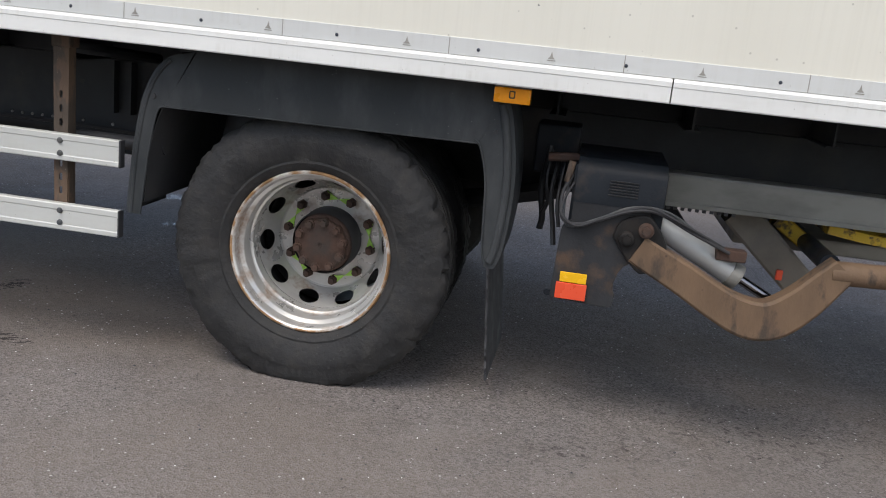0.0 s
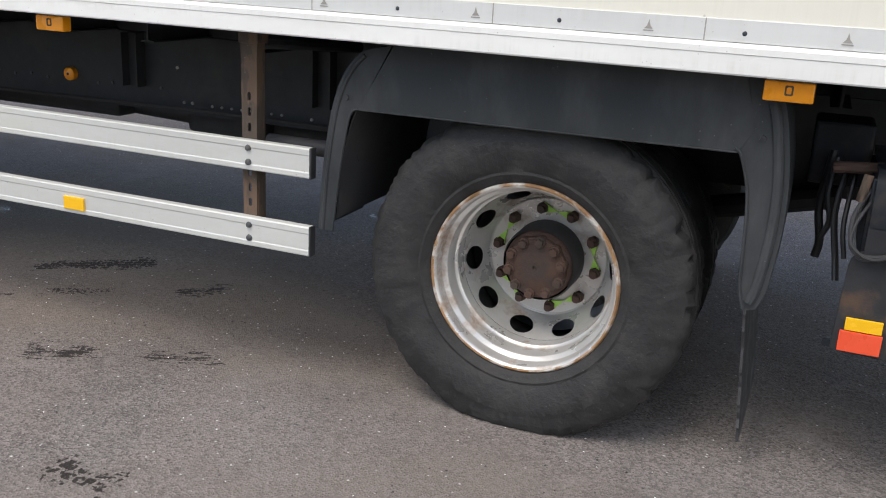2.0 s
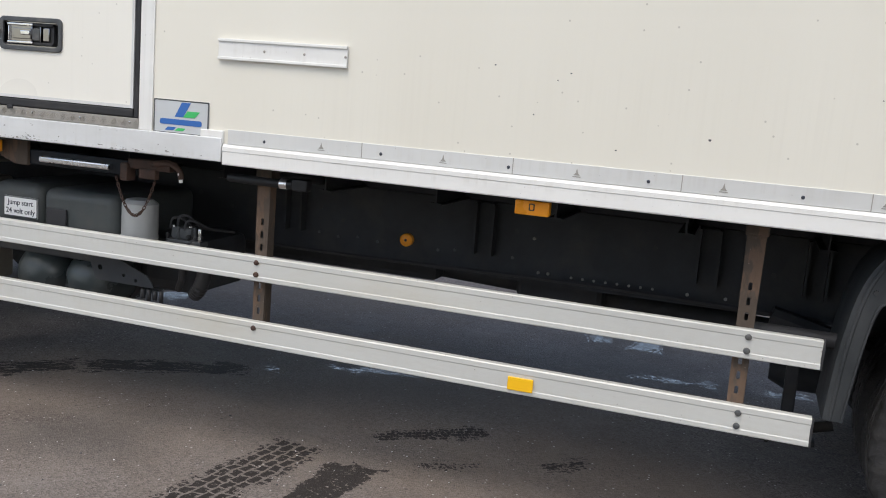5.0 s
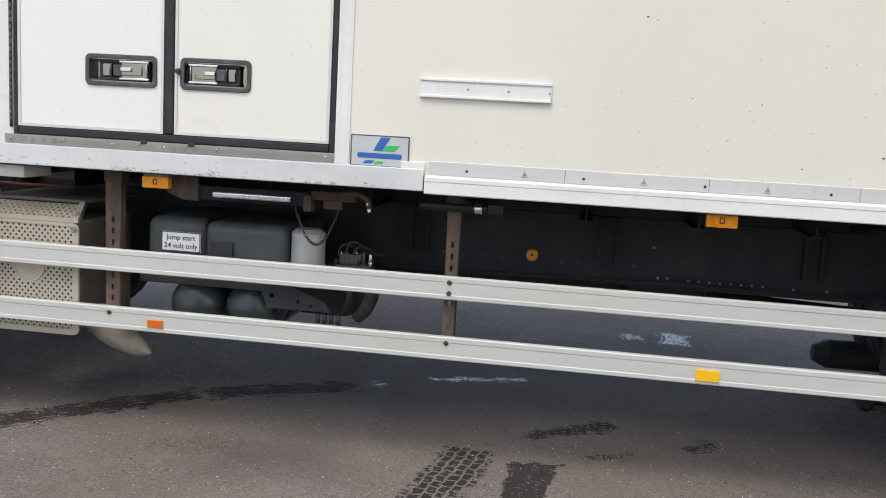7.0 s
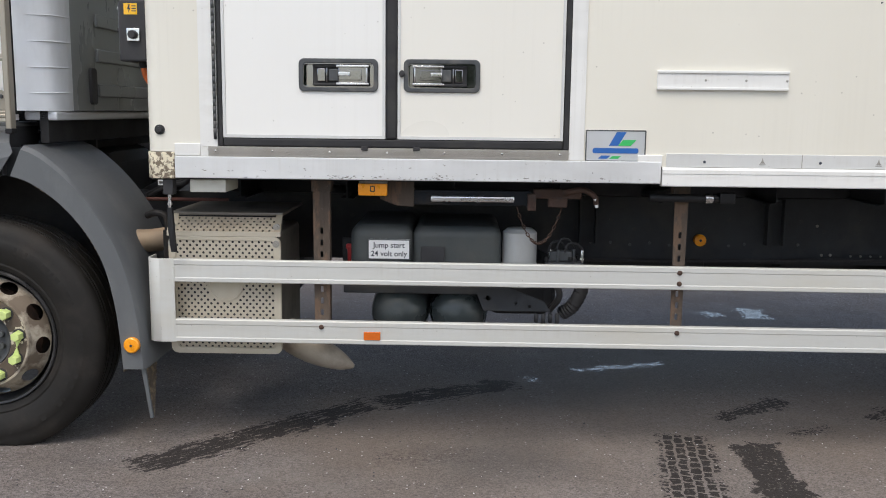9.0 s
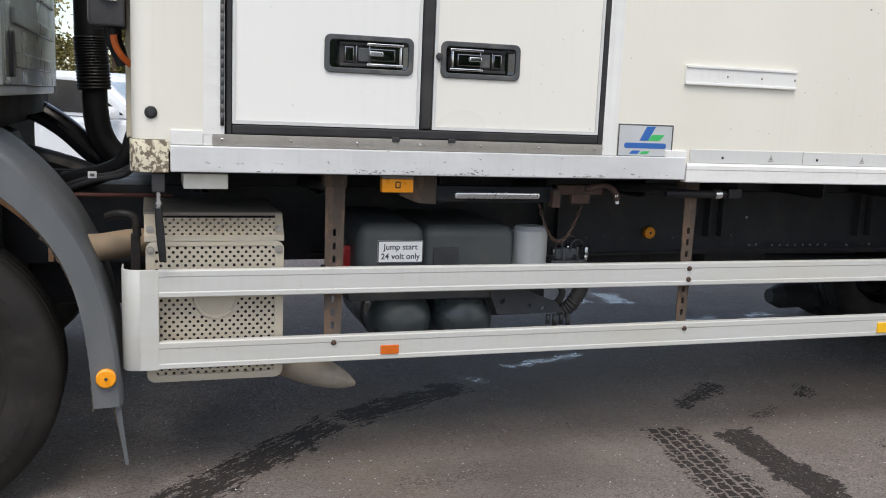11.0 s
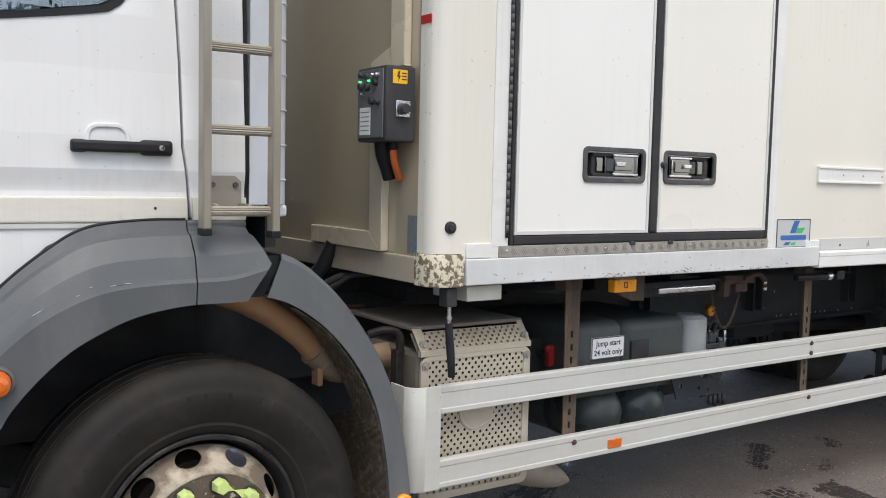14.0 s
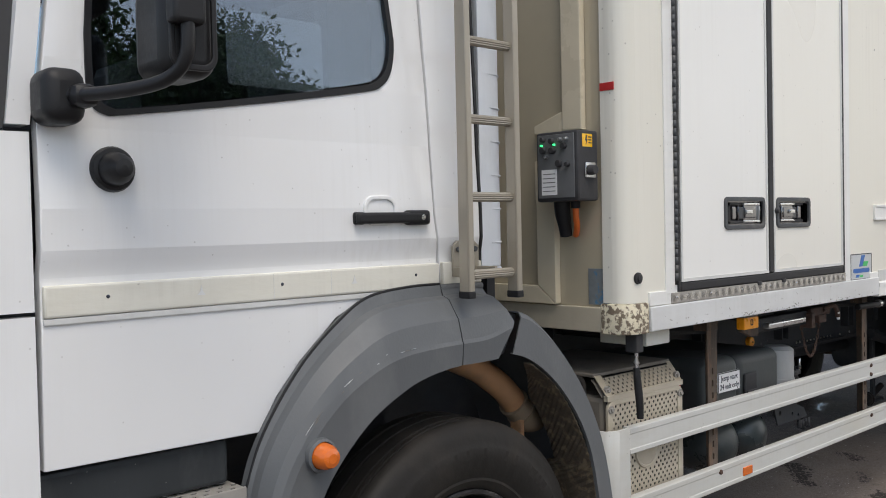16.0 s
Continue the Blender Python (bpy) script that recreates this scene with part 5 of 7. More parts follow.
def rear_wheel(cx, cz):
    rimp = [(0.300, 0.186), (0.3005, 0.176), (0.297, 0.170), (0.293, 0.1695), (0.286, 0.174), (0.2825, 0.182), (0.2815, 0.212), (0.279, 0.217), (0.268, 0.224), (0.2655, 0.230), (0.264, 0.276), (0.2615, 0.282), (0.254, 0.288), (0.2525, 0.294), (0.2515, 0.330)]
    w = part("rear_wheel", lathe(rimp, cx, cz, 96), "silver", truck, "deep silver-painted rear wheel with rust on the rim")
    part("rim_edge", lathe([(0.3012, 0.186), (0.3018, 0.1745), (0.2965, 0.1685), (0.2905, 0.1700)], cx, cz, 96), "rimrust", w, "rusty rim edge")
    b = holed_ring(0.205, 0.440, 0.2515, 0.332, cx, cz, 10, 0.56, 0.37, turn=0.1, mid=0.58)
    join(b, lathe([(0.125, 0.452), (0.196, 0.452), (0.202, 0.448), (0.205, 0.440)], cx, cz, 96))
    part("disc", b, "silver", w, "silver wheel disc with hand holes")
    part("inner_rim", lathe([(0.262, 0.46), (0.262, 0.66)], cx, cz, 48), "blackrim", w)
    part("drum", cap([(0.10, 0.50), (0.20, 0.49), (0.205, 0.66)], cx, cz, 48), "rust", w)
    hub = part("hub", cap([(0.005, 0.3125), (0.008, 0.307), (0.062, 0.303), (0.070, 0.307), (0.092, 0.310), (0.098, 0.316), (0.099, 0.335), (0.108, 0.342), (0.113, 0.352), (0.118, 0.45)], cx, cz, 40), "rust", w, "rusty brown hub flange")
    part("hub_body", lathe([(0.1165, 0.345), (0.123, 0.360), (0.124, 0.452)], cx, cz, 40), "black", w)
    for x, z, a in ring_studs(cx, cz, 0.087, 10, 0.2):
        part("hub_bolt", join(rod((x, 0.338, z), (x, 0.302, z), 0.0185, seg=14, bevel=0.003), hexhead((x, 0.303, z), (0, -1, 0), 0.0145, 0.015)), "rust", w)
    studs = ring_studs(cx, cz, 0.1675, 10, 0.47)
    for x, z, a in studs:
        part("wheel_nut", join(hexhead((x, 0.452, z), (0, -1, 0), 0.0195, 0.028), rod((x, 0.426, z), (x, 0.408, z), 0.012, seg=10)), "rust", w)
    for k in (1, 3, 5, 7, 9):
        (x0, z0, _), (x1, z1, _) = studs[k], studs[(k + 1) % 10]
        m = ((x0 + x1) / 2, (z0 + z1) / 2)
        d = Vector((x1 - x0, z1 - z0)).normalized()
        nrm = Vector((-d.y, d.x)) * 0.018
        for (px, pz) in ((x0, z0), (x1, z1)):
            part("pointer", slab("y", [(px + nrm.x, pz + nrm.y), (px - nrm.x, pz - nrm.y), (m[0], m[1])], [], 0.440, 0.4465), "green", w, "bright green nut pointer", smooth=0)
    part("tyre", tyre(cx, cz, 0.517, 0.135, 0.295, ragged=1.8), "rubber", w, "worn dusty black tyre")
    part("inner_tyre", tyre(cx, cz, 0.517, 0.475, 0.295), "rubber", w)
    return w


def front_wheel(cx, cz):
    rimp = [(0.300, 0.086), (0.3005, 0.076), (0.296, 0.070), (0.288, 0.072), (0.282, 0.084), (0.279, 0.110), (0.268, 0.130), (0.262, 0.17), (0.262, 0.22)]
    w = part("front_wheel", lathe(rimp, cx, cz, 96), "blackrim", truck, "front wheel with black rim and peeling white disc")
    b = holed_ring(0.212, 0.034, 0.262, 0.112, cx, cz, 10, 0.52, 0.40, turn=0.497, mid=0.54)
    join(b, lathe([(0.196, 0.022), (0.2005, 0.0175), (0.206, 0.0185), (0.209, 0.024), (0.212, 0.034)], cx, cz, 96))
    part("rim_well", lathe([(0.262, 0.112), (0.263, 0.150), (0.2635, 0.17)], cx, cz, 64), "blackrim", w)
    part("disc", b, "peel", w, "dirty white wheel disc with hand holes")
    part("stud_ring", lathe([(0.124, 0.040), (0.126, 0.026), (0.130, 0.021), (0.190, 0.021), (0.196, 0.022)], cx, cz, 96), "studring", w, "brown stud ring with peeling paint")
    part("hub", cap([(0.01, 0.022), (0.050, 0.023), (0.056, 0.028), (0.058, 0.040), (0.066, 0.048), (0.100, 0.050), (0.110, 0.047), (0.120, 0.036), (0.124, 0.040)], cx, cz, 48), "hub", w, "grey steel hub sunk in the wheel")
    for x, z, a in ring_studs(cx, cz, 0.081, 10, 0.30):
        part("hub_bolt", rod((x, 0.052, z), (x, 0.033, z), 0.0150, 0.0135, 10, bevel=0.003), "hub", w)
    studs = ring_studs(cx, cz, 0.1665, 10, 0.160)
    for k, (x, z, a) in enumerate(studs):
        aim = studs[(k + 1) % 10 if k % 2 else k - 1]
        d = Vector((aim[0] - x, aim[1] - z)).normalized()
        nrm = Vector((-d.y, d.x)) * 0.020
        part("nut_hole", slab("y", disc(x, z, 0.029, 18), [disc(x, z, 0.019, 18)], 0.0192, 0.0212), "black", w)
        part("nut_cap", rod((x, 0.021, z), (x, -0.018, z), 0.0235, 0.020, 6, bevel=0.002), "lime", w, "pale lime nut cap")
        part("pointer", slab("y", [(x + nrm.x, z + nrm.y), (x - nrm.x, z - nrm.y), (x + d.x * 0.052, z + d.y * 0.052)], [], 0.012, 0.0185), "lime", w, smooth=0)
    part("tyre", tyre(cx, cz, 0.509, 0.040, 0.295, rough=0.0015, ragged=0.15), "rubber_dark", w, "black front tyre")
    part("drum", cap([(0.10, 0.17), (0.20, 0.165), (0.205, 0.32)], cx, cz, 48), "rust", w)
    return w


RX, RZ, FX, FZ = -0.011, 0.479, -5.691, 0.468
rw = rear_wheel(RX, RZ)
fw = front_wheel(FX, FZ)
for src, cx in ((rw, RX), (fw, FX)):
    far = copy_thing(src, Matrix.Translation((2 * cx, 2.55, 0)) @ Matrix.Rotation(math.pi, 4, "Z"))
    far.parent = truck

# ---- rear mudguard ----
FP = smooth_path([(-0.685, 0, 0.555), (-0.665, 0, 0.80), (-0.625, 0, 1.0), (-0.55, 0, 1.115), (-0.44, 0, 1.150)], 5)
FI = smooth_path([(-0.628, 0, 0.555), (-0.606, 0, 0.75), (-0.583, 0, 0.895), (-0.567, 0, 0.943), (-0.545, 0, 0.953)], 5)
RP = smooth_path([(0.55, 0, 1.155), (0.650, 0, 1.120), (0.695, 0, 0.95), (0.706, 0, 0.78), (0.690, 0, 0.60), (0.668, 0, 0.535)], 5)
RI = smooth_path([(0.555, 0, 0.968), (0.575, 0, 0.945), (0.602, 0, 0.85), (0.612, 0, 0.72), (0.618, 0, 0.60), (0.636, 0, 0.535)], 5)


def guard_leg(po, pi, mirrored):
    rows = []
    for a, c in zip(po, pi):
        rows.append([(a.x, 0.42, a.z), (a.x, 0.128, a.z), (a.x * 0.97 + c.x * 0.03, 0.106, a.z), (a.x * 0.6 + c.x * 0.4, 0.100, a.z * 0.6 + c.z * 0.4), (c.x, 0.102, c.z), (c.x, 0.108, c.z)])
    return thick(loft(rows), 0.004)


mg = part("rear_mudguard", slab("y", [(-0.55, 0.949), (0.562, 0.955), (0.60, 1.02), (0.56, 1.157), (-0.43, 1.157)], [], 0.100, 0.106, bevel=0.002), "fender", truck, "black plastic mudguard over the rear wheel")
part("front_leg", guard_leg(FP, FI, False), "fender", mg)
part("rear_leg", guard_leg(RP, RI, True), "fender", mg)
part("lip_bead", tube([(p.x, 0.100, p.z) for p in FI], 0.0045, 6, 1), "fender", mg)
part("lip_bead", tube([(p.x, 0.100, p.z) for p in RI], 0.0045, 6, 1), "fender", mg)
part("lip_bead", tube([(-0.545, 0.100, 0.951), (0.0, 0.100, 0.953), (0.562, 0.100, 0.957)], 0.003, 6, 1), "fender", mg)
part("leg_rib", tube([(p.x - 0.03, 0.102, p.z) for p in RP[6:-2]], 0.014, 10, 1), "fender", mg)
part("leg_rib", tube([(p.x + 0.022, 0.102, p.z) for p in FP[:16]], 0.007, 8, 1), "fender", mg)
part("guard_top", box(-0.5, 0.6, 0.107, 0.78, 1.148, 1.157), "fender", mg)
inner = smooth_path([(-0.62, 0, 0.60), (-0.60, 0, 0.82), (-0.52, 0, 1.02), (-0.36, 0, 1.13)], 5)
part("inner_liner", thick(loft([[(p.x, 0.112, p.z), (p.x, 0.78, p.z)] for p in inner]), 0.004), "black", mg)
inner = smooth_path([(0.40, 0, 1.14), (0.58, 0, 1.06), (0.66, 0, 0.85), (0.66, 0, 0.56)], 5)
part("inner_liner", thick(loft([[(p.x, 0.13, p.z), (p.x, 0.78, p.z)] for p in inner]), 0.004), "black", mg)
random.seed(2)
rowsf = []
for k in range(40):
    z = 0.57 - 0.49 * k / 39
    rowsf.append([(0.634 + 0.05 * (1 - z / 0.57), 0.215 + random.uniform(-0.009, 0.009), z), (0.637 + 0.05 * (1 - z / 0.57), 0.40, z), (0.640 + 0.05 * (1 - z / 0.57), 0.74, z)])
part("mud_flap", thick(loft(rowsf), 0.008), "black", mg, "ragged black rubber mud flap")
for bx, bz in ((-0.585, 0.985), (0.62, 1.0), (0.655, 0.60)):
    part("bolt", hexhead((bx, 0.100, bz), (0, -1, 0), 0.009, 0.005), "black", mg)

# ---- tail lift ----
lift = part("tail_lift", box(0.895, 1.205, 0.145, 0.52, 0.70, 0.925, 0.006), "lift", truck, "folded tail lift under the rear")
part("lift_cover", slab("x", [(0.126, 0.80), (0.130, 0.900), (0.150, 0.935), (0.170, 0.947), (0.5, 0.957), (0.5, 0.947), (0.176, 0.938), (0.160, 0.928), (0.140, 0.898), (0.136, 0.80)], [], 0.905, 1.20), "lift", lift, "bent dark cover plate")
for k in range(6):
    part("louvre", box(1.014 + 0.004 * (k % 2), 1.112, 0.1235, 0.1285, 0.834 + 0.0095 * k, 0.8385 + 0.0095 * k, 0.0015), "liftworn", lift)
part("side_plate", slab("y", [(0.866, 0.462), (0.872, 0.457), (1.066, 0.447), (1.078, 0.452), (1.085, 0.495), (1.076, 0.51), (1.074, 0.535), (1.085, 0.575), (1.10, 0.598), (1.135, 0.625), (1.17, 0.72), (1.16, 0.80), (0.905, 0.83), (0.905, 0.735), (0.890, 0.728), (0.879, 0.712), (0.875, 0.695)], [disc(0.858 + 0.03, 0.482, 0.006, 8)], 0.128, 0.142, bevel=0.002), "liftworn", lift, "dark worn bracket plate")
part("lug", slab("y", rrect(0.845, 0.462, 0.89, 0.482, 0.009, 3), [], 0.130, 0.140), "lift", lift)
part("reflector", box(0.893, 0.984, 0.120, 0.128, 0.520, 0.555, 0.002), "yellowref", lift, "yellow reflector")
part("reflector", box(0.883, 0.988, 0.118, 0.128, 0.461, 0.518, 0.002), "redref", lift, "red reflector")
part("arm_root", slab("y", [(p.x, p.z) for p in smooth_path([(1.05, 0, 0.70), (1.07, 0, 0.755), (1.14, 0, 0.785), (1.185, 0, 0.76), (1.235, 0, 0.665), (1.17, 0, 0.585), (1.12, 0, 0.61), (1.05, 0, 0.70)], 3)[:-1]], [], 0.113, 0.180, bevel=0.006), "grease", lift, "greasy black arm root")
for bx, bz in ((1.095, 0.700), (1.155, 0.735)):
    part("pivot_bolt", join(rod((bx, 0.095, bz), (bx, 0.16, bz), 0.026, seg=18, bevel=0.006), hexhead((bx, 0.096, bz), (0, -1, 0), 0.016, 0.010)), "rust" if bz > 0.72 else "grease", lift)


def bar_along(pts, half, y0, y1):
    path = smooth_path([(x, 0, z) for x, z, h in pts], 6)
    hs = smooth_path([(h, 0, 0) for x, z, h in pts], 6)
    rows = []
    for i, p in enumerate(path):
        t = (path[min(i + 1, len(path) - 1)] - path[max(i - 1, 0)]).normalized()
        nr = Vector((-t.z, 0, t.x)) * hs[i].x
        a, c = p + nr, p - nr
        rows.append([(a.x, y0 + 0.008, a.z), (a.x, y1, a.z), (c.x, y1, c.z), (c.x, y0 + 0.008, c.z), (c.x * 0.92 + a.x * 0.08, y0, c.z * 0.92 + a.z * 0.08), (a.x * 0.92 + c.x * 0.08, y0, a.z * 0.92 + c.z * 0.08)])
    b = loft(rows, close=True)
    b.verts.ensure_lookup_table()
    b.faces.new([b.verts[k] for k in range(6)])
    b.faces.new([b.verts[len(b.verts) - 6 + k] for k in range(6)])
    return b


part("lift_arm", bar_along([(1.135, 0.668, 0.050), (1.18, 0.645, 0.052), (1.30, 0.585, 0.054), (1.43, 0.515, 0.058), (1.53, 0.480, 0.066), (1.61, 0.490, 0.066), (1.69, 0.555, 0.060), (1.76, 0.640, 0.052), (1.80, 0.690, 0.045)], 0.05, 0.105, 0.175), "arm", lift, "rust-brown bent lifting arm")
part("arm_tube", rod((1.76, 0.14, 0.672), (1.98, 0.14, 0.68), 0.040, seg=20, bevel=0.004), "arm", lift)
part("arm_tube", rod((1.80, 0.30, 0.665), (1.80, 2.3, 0.665), 0.035, seg=20), "lift", lift)
part("ram_cylinder", rod((1.17, 0.23, 0.755), (1.475, 0.23, 0.600), 0.042, seg=24, bevel=0.006), "canister", lift, "grey hydraulic ram")
part("ram_gland", rod((1.46, 0.23, 0.607), (1.495, 0.23, 0.590), 0.046, seg=24, bevel=0.004), "beam", lift)
part("ram_rod", rod((1.49, 0.23, 0.592), (1.66, 0.23, 0.505), 0.017, seg=18), "chrome", lift, "bright chrome piston rod")
part("ram_eye", rod((1.15, 0.16, 0.77), (1.15, 0.28, 0.77), 0.045, seg=20, bevel=0.005), "lift", lift)
part("ram_valve", box(1.40, 1.50, 0.17, 0.22, 0.655, 0.695, 0.006), "rust", lift)
part("hose", tube([(0.90, 0.16, 0.90), (0.865, 0.13, 0.82), (0.88, 0.115, 0.735), (0.96, 0.11, 0.735), (1.08, 0.10, 0.79), (1.18, 0.11, 0.80), (1.30, 0.14, 0.745), (1.44, 0.16, 0.685)], 0.006, 8), "black", lift, "black hydraulic hose")
part("hose", tube([(0.89, 0.18, 0.88), (0.875, 0.15, 0.78), (0.90, 0.125, 0.715), (1.0, 0.12, 0.755), (1.10, 0.115, 0.805), (1.22, 0.13, 0.80), (1.36, 0.17, 0.72)], 0.005, 8), "hub", lift)
part("hose", tube([(0.90, 0.15, 0.86), (0.872, 0.128, 0.80), (0.872, 0.112, 0.752), (0.93, 0.108, 0.722), (1.02, 0.104, 0.765), (1.14, 0.104, 0.812), (1.26, 0.12, 0.775), (1.42, 0.165, 0.70)], 0.005, 8), "black", lift)
for hp, hr in (([(0.84, 0.30, 0.93), (0.825, 0.26, 0.80), (0.845, 0.24, 0.68), (0.855, 0.22, 0.62)], 0.009), ([(0.80, 0.36, 0.95), (0.785, 0.34, 0.80), (0.80, 0.33, 0.70), (0.795, 0.33, 0.65)], 0.012), ([(0.86, 0.28, 0.92), (0.85, 0.22, 0.78), (0.865, 0.20, 0.69)], 0.007), ([(0.81, 0.31, 0.94), (0.80, 0.29, 0.84), (0.815, 0.28, 0.77), (0.80, 0.28, 0.72)], 0.008)):
    part("hanging_hose", tube(hp, hr, 8), "cabblack", lift, "frayed black hose")
part("hose_fitting", rod((0.875, 0.15, 0.86), (0.885, 0.15, 0.93), 0.012, seg=10), "post", lift, "brass hose fitting")
part("pipe_stub", rod((0.80, 0.24, 0.925), (0.92, 0.24, 0.935), 0.016, seg=10), "rust", lift)
part("cross_beam", box(1.15, 3.2, 0.46, 0.56, 0.775, 0.895, 0.012), "beam", lift, "dirty aluminium lift beam")
part("beam_edge", box(1.15, 3.2, 0.452, 0.46, 0.772, 0.790, 0.002), "beam", lift)
teeth = None
for k in range(10):
    teeth = box(1.24 + 0.026 * k, 1.254 + 0.026 * k, 0.455, 0.465, 0.760, 0.7735, 0.002, teeth)
part("toothed_edge", teeth, "black", lift)
part("platform_arm", bar_along([(1.52, 0.76, 0.062), (1.65, 0.64, 0.062), (1.80, 0.50, 0.06)], 0.05, 0.60, 0.72), "dusty", lift)
part("platform_bar", bar_along([(1.68, 0.74, 0.03), (1.80, 0.66, 0.03), (1.88, 0.60, 0.03)], 0.03, 0.66, 0.74), "yellow", lift, "yellow and black platform bar")
part("platform_bar", bar_along([(1.84, 0.745, 0.02), (2.0, 0.725, 0.02), (2.2, 0.715, 0.02)], 0.02, 0.55, 0.75), "yellow", lift)
part("platform_lamp", box(1.695, 1.72, 0.585, 0.60, 0.52, 0.56, 0.004), "redref", lift)
part("platform", box(1.55, 3.2, 0.8, 2.3, 0.60, 0.66, 0.01), "beam", lift)
part("strut", bar_along([(1.22, 0.78, 0.03), (1.32, 0.66, 0.03), (1.40, 0.56, 0.03)], 0.03, 0.75, 0.80), "lift", lift)
part("chassis_end", box(0.74, 0.9, 0.42, 0.62, 0.84, 1.02, 0.01), "lift", lift)

# ---- silencer box ----
ex = part("silencer_box", box(-4.915, -4.445, 0.128, 0.62, 0.42, 0.928, 0.02), "dusty", truck, "silencer box behind perforated steel covers")
P = perforated((-4.888, 0.112, 0.425), (1, 0, 0), (0, 0, 1), 15, 30, 0.0281, 0.0158, 0.0057, keep=lambda u, v: math.hypot(u - 0.21, v - 0.285) > 0.082)
part("perforated_front", thick(P, 0.0015), "perf", ex, "perforated stainless front cover")
part("front_backing", box(-4.905, -4.45, 0.124, 0.126, 0.43, 0.92), "black", ex, smooth=0)
part("front_frame", slab("y", rrect(-4.918, 0.402, -4.436, 0.915, 0.03, 5), [rrect(-4.886, 0.428, -4.468, 0.897, 0.012, 3)], 0.106, 0.120, bevel=0.003), "perf", ex, "folded cream steel cover frame")
P = perforated((-4.885, 0.108, 0.935), (1, 0, 0), (0, 0.62, 0.78), 15, 5, 0.0281, 0.0150, 0.0050)
part("perforated_top", thick(P, 0.0015), "perfdust", ex, "dusty perforated sloping cover")
part("slope_plate", slab("z", [(-4.922, 0.104), (-4.437, 0.104), (-4.437, 0.122), (-4.922, 0.122)], [], 0.916, 0.936), "perf", ex)
for b0, b1 in ((-4.922, -4.886), (-4.463, -4.437)):
    part("slope_side", thick(loft([[(b0, 0.106, 0.918), (b1, 0.106, 0.918)], [(b0, 0.108, 0.935), (b1, 0.108, 0.935)], [(b0, 0.150, 0.988), (b1, 0.150, 0.988)], [(b0, 0.168, 1.009), (b1, 0.168, 1.009)]]), 0.003), "perfdust", ex)
part("slope_back", thick(loft([[(-4.922, 0.130, 0.93), (-4.437, 0.130, 0.93)], [(-4.922, 0.178, 0.990), (-4.437, 0.178, 0.990)]]), 0.002), "dusty", ex)
part("top_cover", box(-4.925, -4.435, 0.164, 0.64, 0.998, 1.012, 0.004), "dusty", ex, "dust-covered top plate")
part("badge", cap([(0.02, 0.106), (0.066, 0.107), (0.074, 0.109), (0.078, 0.113)], -4.678, 0.71, 36), "perf", ex, "plain round badge")
for bx in (-4.902, -4.455):
    for bz, by in ((0.955, 0.118), (0.885, 0.103)):
        part("bolt", join(rod((bx, by + 0.01, bz), (bx, by - 0.002, bz), 0.015, seg=14), hexhead((bx, by, bz), (0, -1, 0), 0.009, 0.009)), "tread", ex)
part("mount", box(-4.968, -4.935, 0.19, 0.23, 0.62, 0.93, 0.006), "grease", ex)
part("mount_pipe", tube([(-5.05, 0.24, 0.985), (-5.0, 0.21, 1.0), (-4.955, 0.20, 0.985), (-4.945, 0.20, 0.92)], 0.015, 10), "grease", ex)
part("outlet", tube([(-4.46, 0.30, 0.46), (-4.40, 0.27, 0.425), (-4.33, 0.245, 0.395), (-4.26, 0.225, 0.37), (-4.19, 0.21, 0.345), (-4.136, 0.204, 0.326)], lambda t: 0.062 * (1 - t ** 3) + 0.008, 20), "tailpipe", ex, "grey-beige fishtail exhaust outlet")
part("badge_rim", lathe([(0.080, 0.111), (0.077, 0.1035), (0.070, 0.1035), (0.066, 0.108)], -4.678, 0.71, 36), "perf", ex)
inl = part("inlet", tube([(-5.225, 0.272, 0.925), (-5.285, 0.27, 0.99), (-5.345, 0.28, 1.04), (-5.42, 0.30, 1.09), (-5.56, 0.38, 1.15), (-5.80, 0.55, 1.19)], 0.045, 20), "pipe", ex, "heat-tinted exhaust pipe")
part("inlet_sleeve", tube([(-4.89, 0.36, 0.875), (-4.98, 0.35, 0.872), (-5.08, 0.315, 0.862), (-5.155, 0.285, 0.872), (-5.205, 0.274, 0.905), (-5.24, 0.271, 0.942)], lambda t: 0.052 - 0.002 * t, 20), "sleeve", inl, "bare steel pipe sleeve")
for q in (0.0, 1.0):
    part("clamp", tube([(-5.195 - 0.04 * q, 0.2745 - 0.003 * q, 0.897 + 0.04 * q), (-5.204 - 0.04 * q, 0.274 - 0.003 * q, 0.905 + 0.04 * q)], 0.055, 20, 1), "sleeve", inl)
part("clamp_lug", box(-5.245, -5.225, 0.235, 0.285, 0.825, 0.885, 0.004), "pipe", inl)

ex.location = (0.008, 0.016, 0.0)

# ---- battery cover, air tanks and valves ----
bat = part("battery_cover", box(-4.140, -3.868, 0.186, 0.78, 0.68, 0.966, 0.050, seg=6), "tank", truck, "dark grey plastic battery cover with rounded edges")
part("lid_half", box(-3.872, -3.485, 0.194, 0.78, 0.68, 0.958, 0.045, seg=6), "tank", bat)
part("latch_pocket", box(-3.835, -3.73, 0.180, 0.192, 0.775, 0.875, 0.006), "black", bat)
part("latch", box(-3.825, -3.74, 0.172, 0.182, 0.785, 0.80, 0.004), "black", bat)
lab = part("jump_start_label", box(-4.062, -3.880, 0.180, 0.187, 0.816, 0.904, 0.002), "label", bat, "white label with black words")
up = Matrix.Translation((-3.971, 0.1794, 0.0)) @ Matrix.Rotation(radians(90), 4, "X")
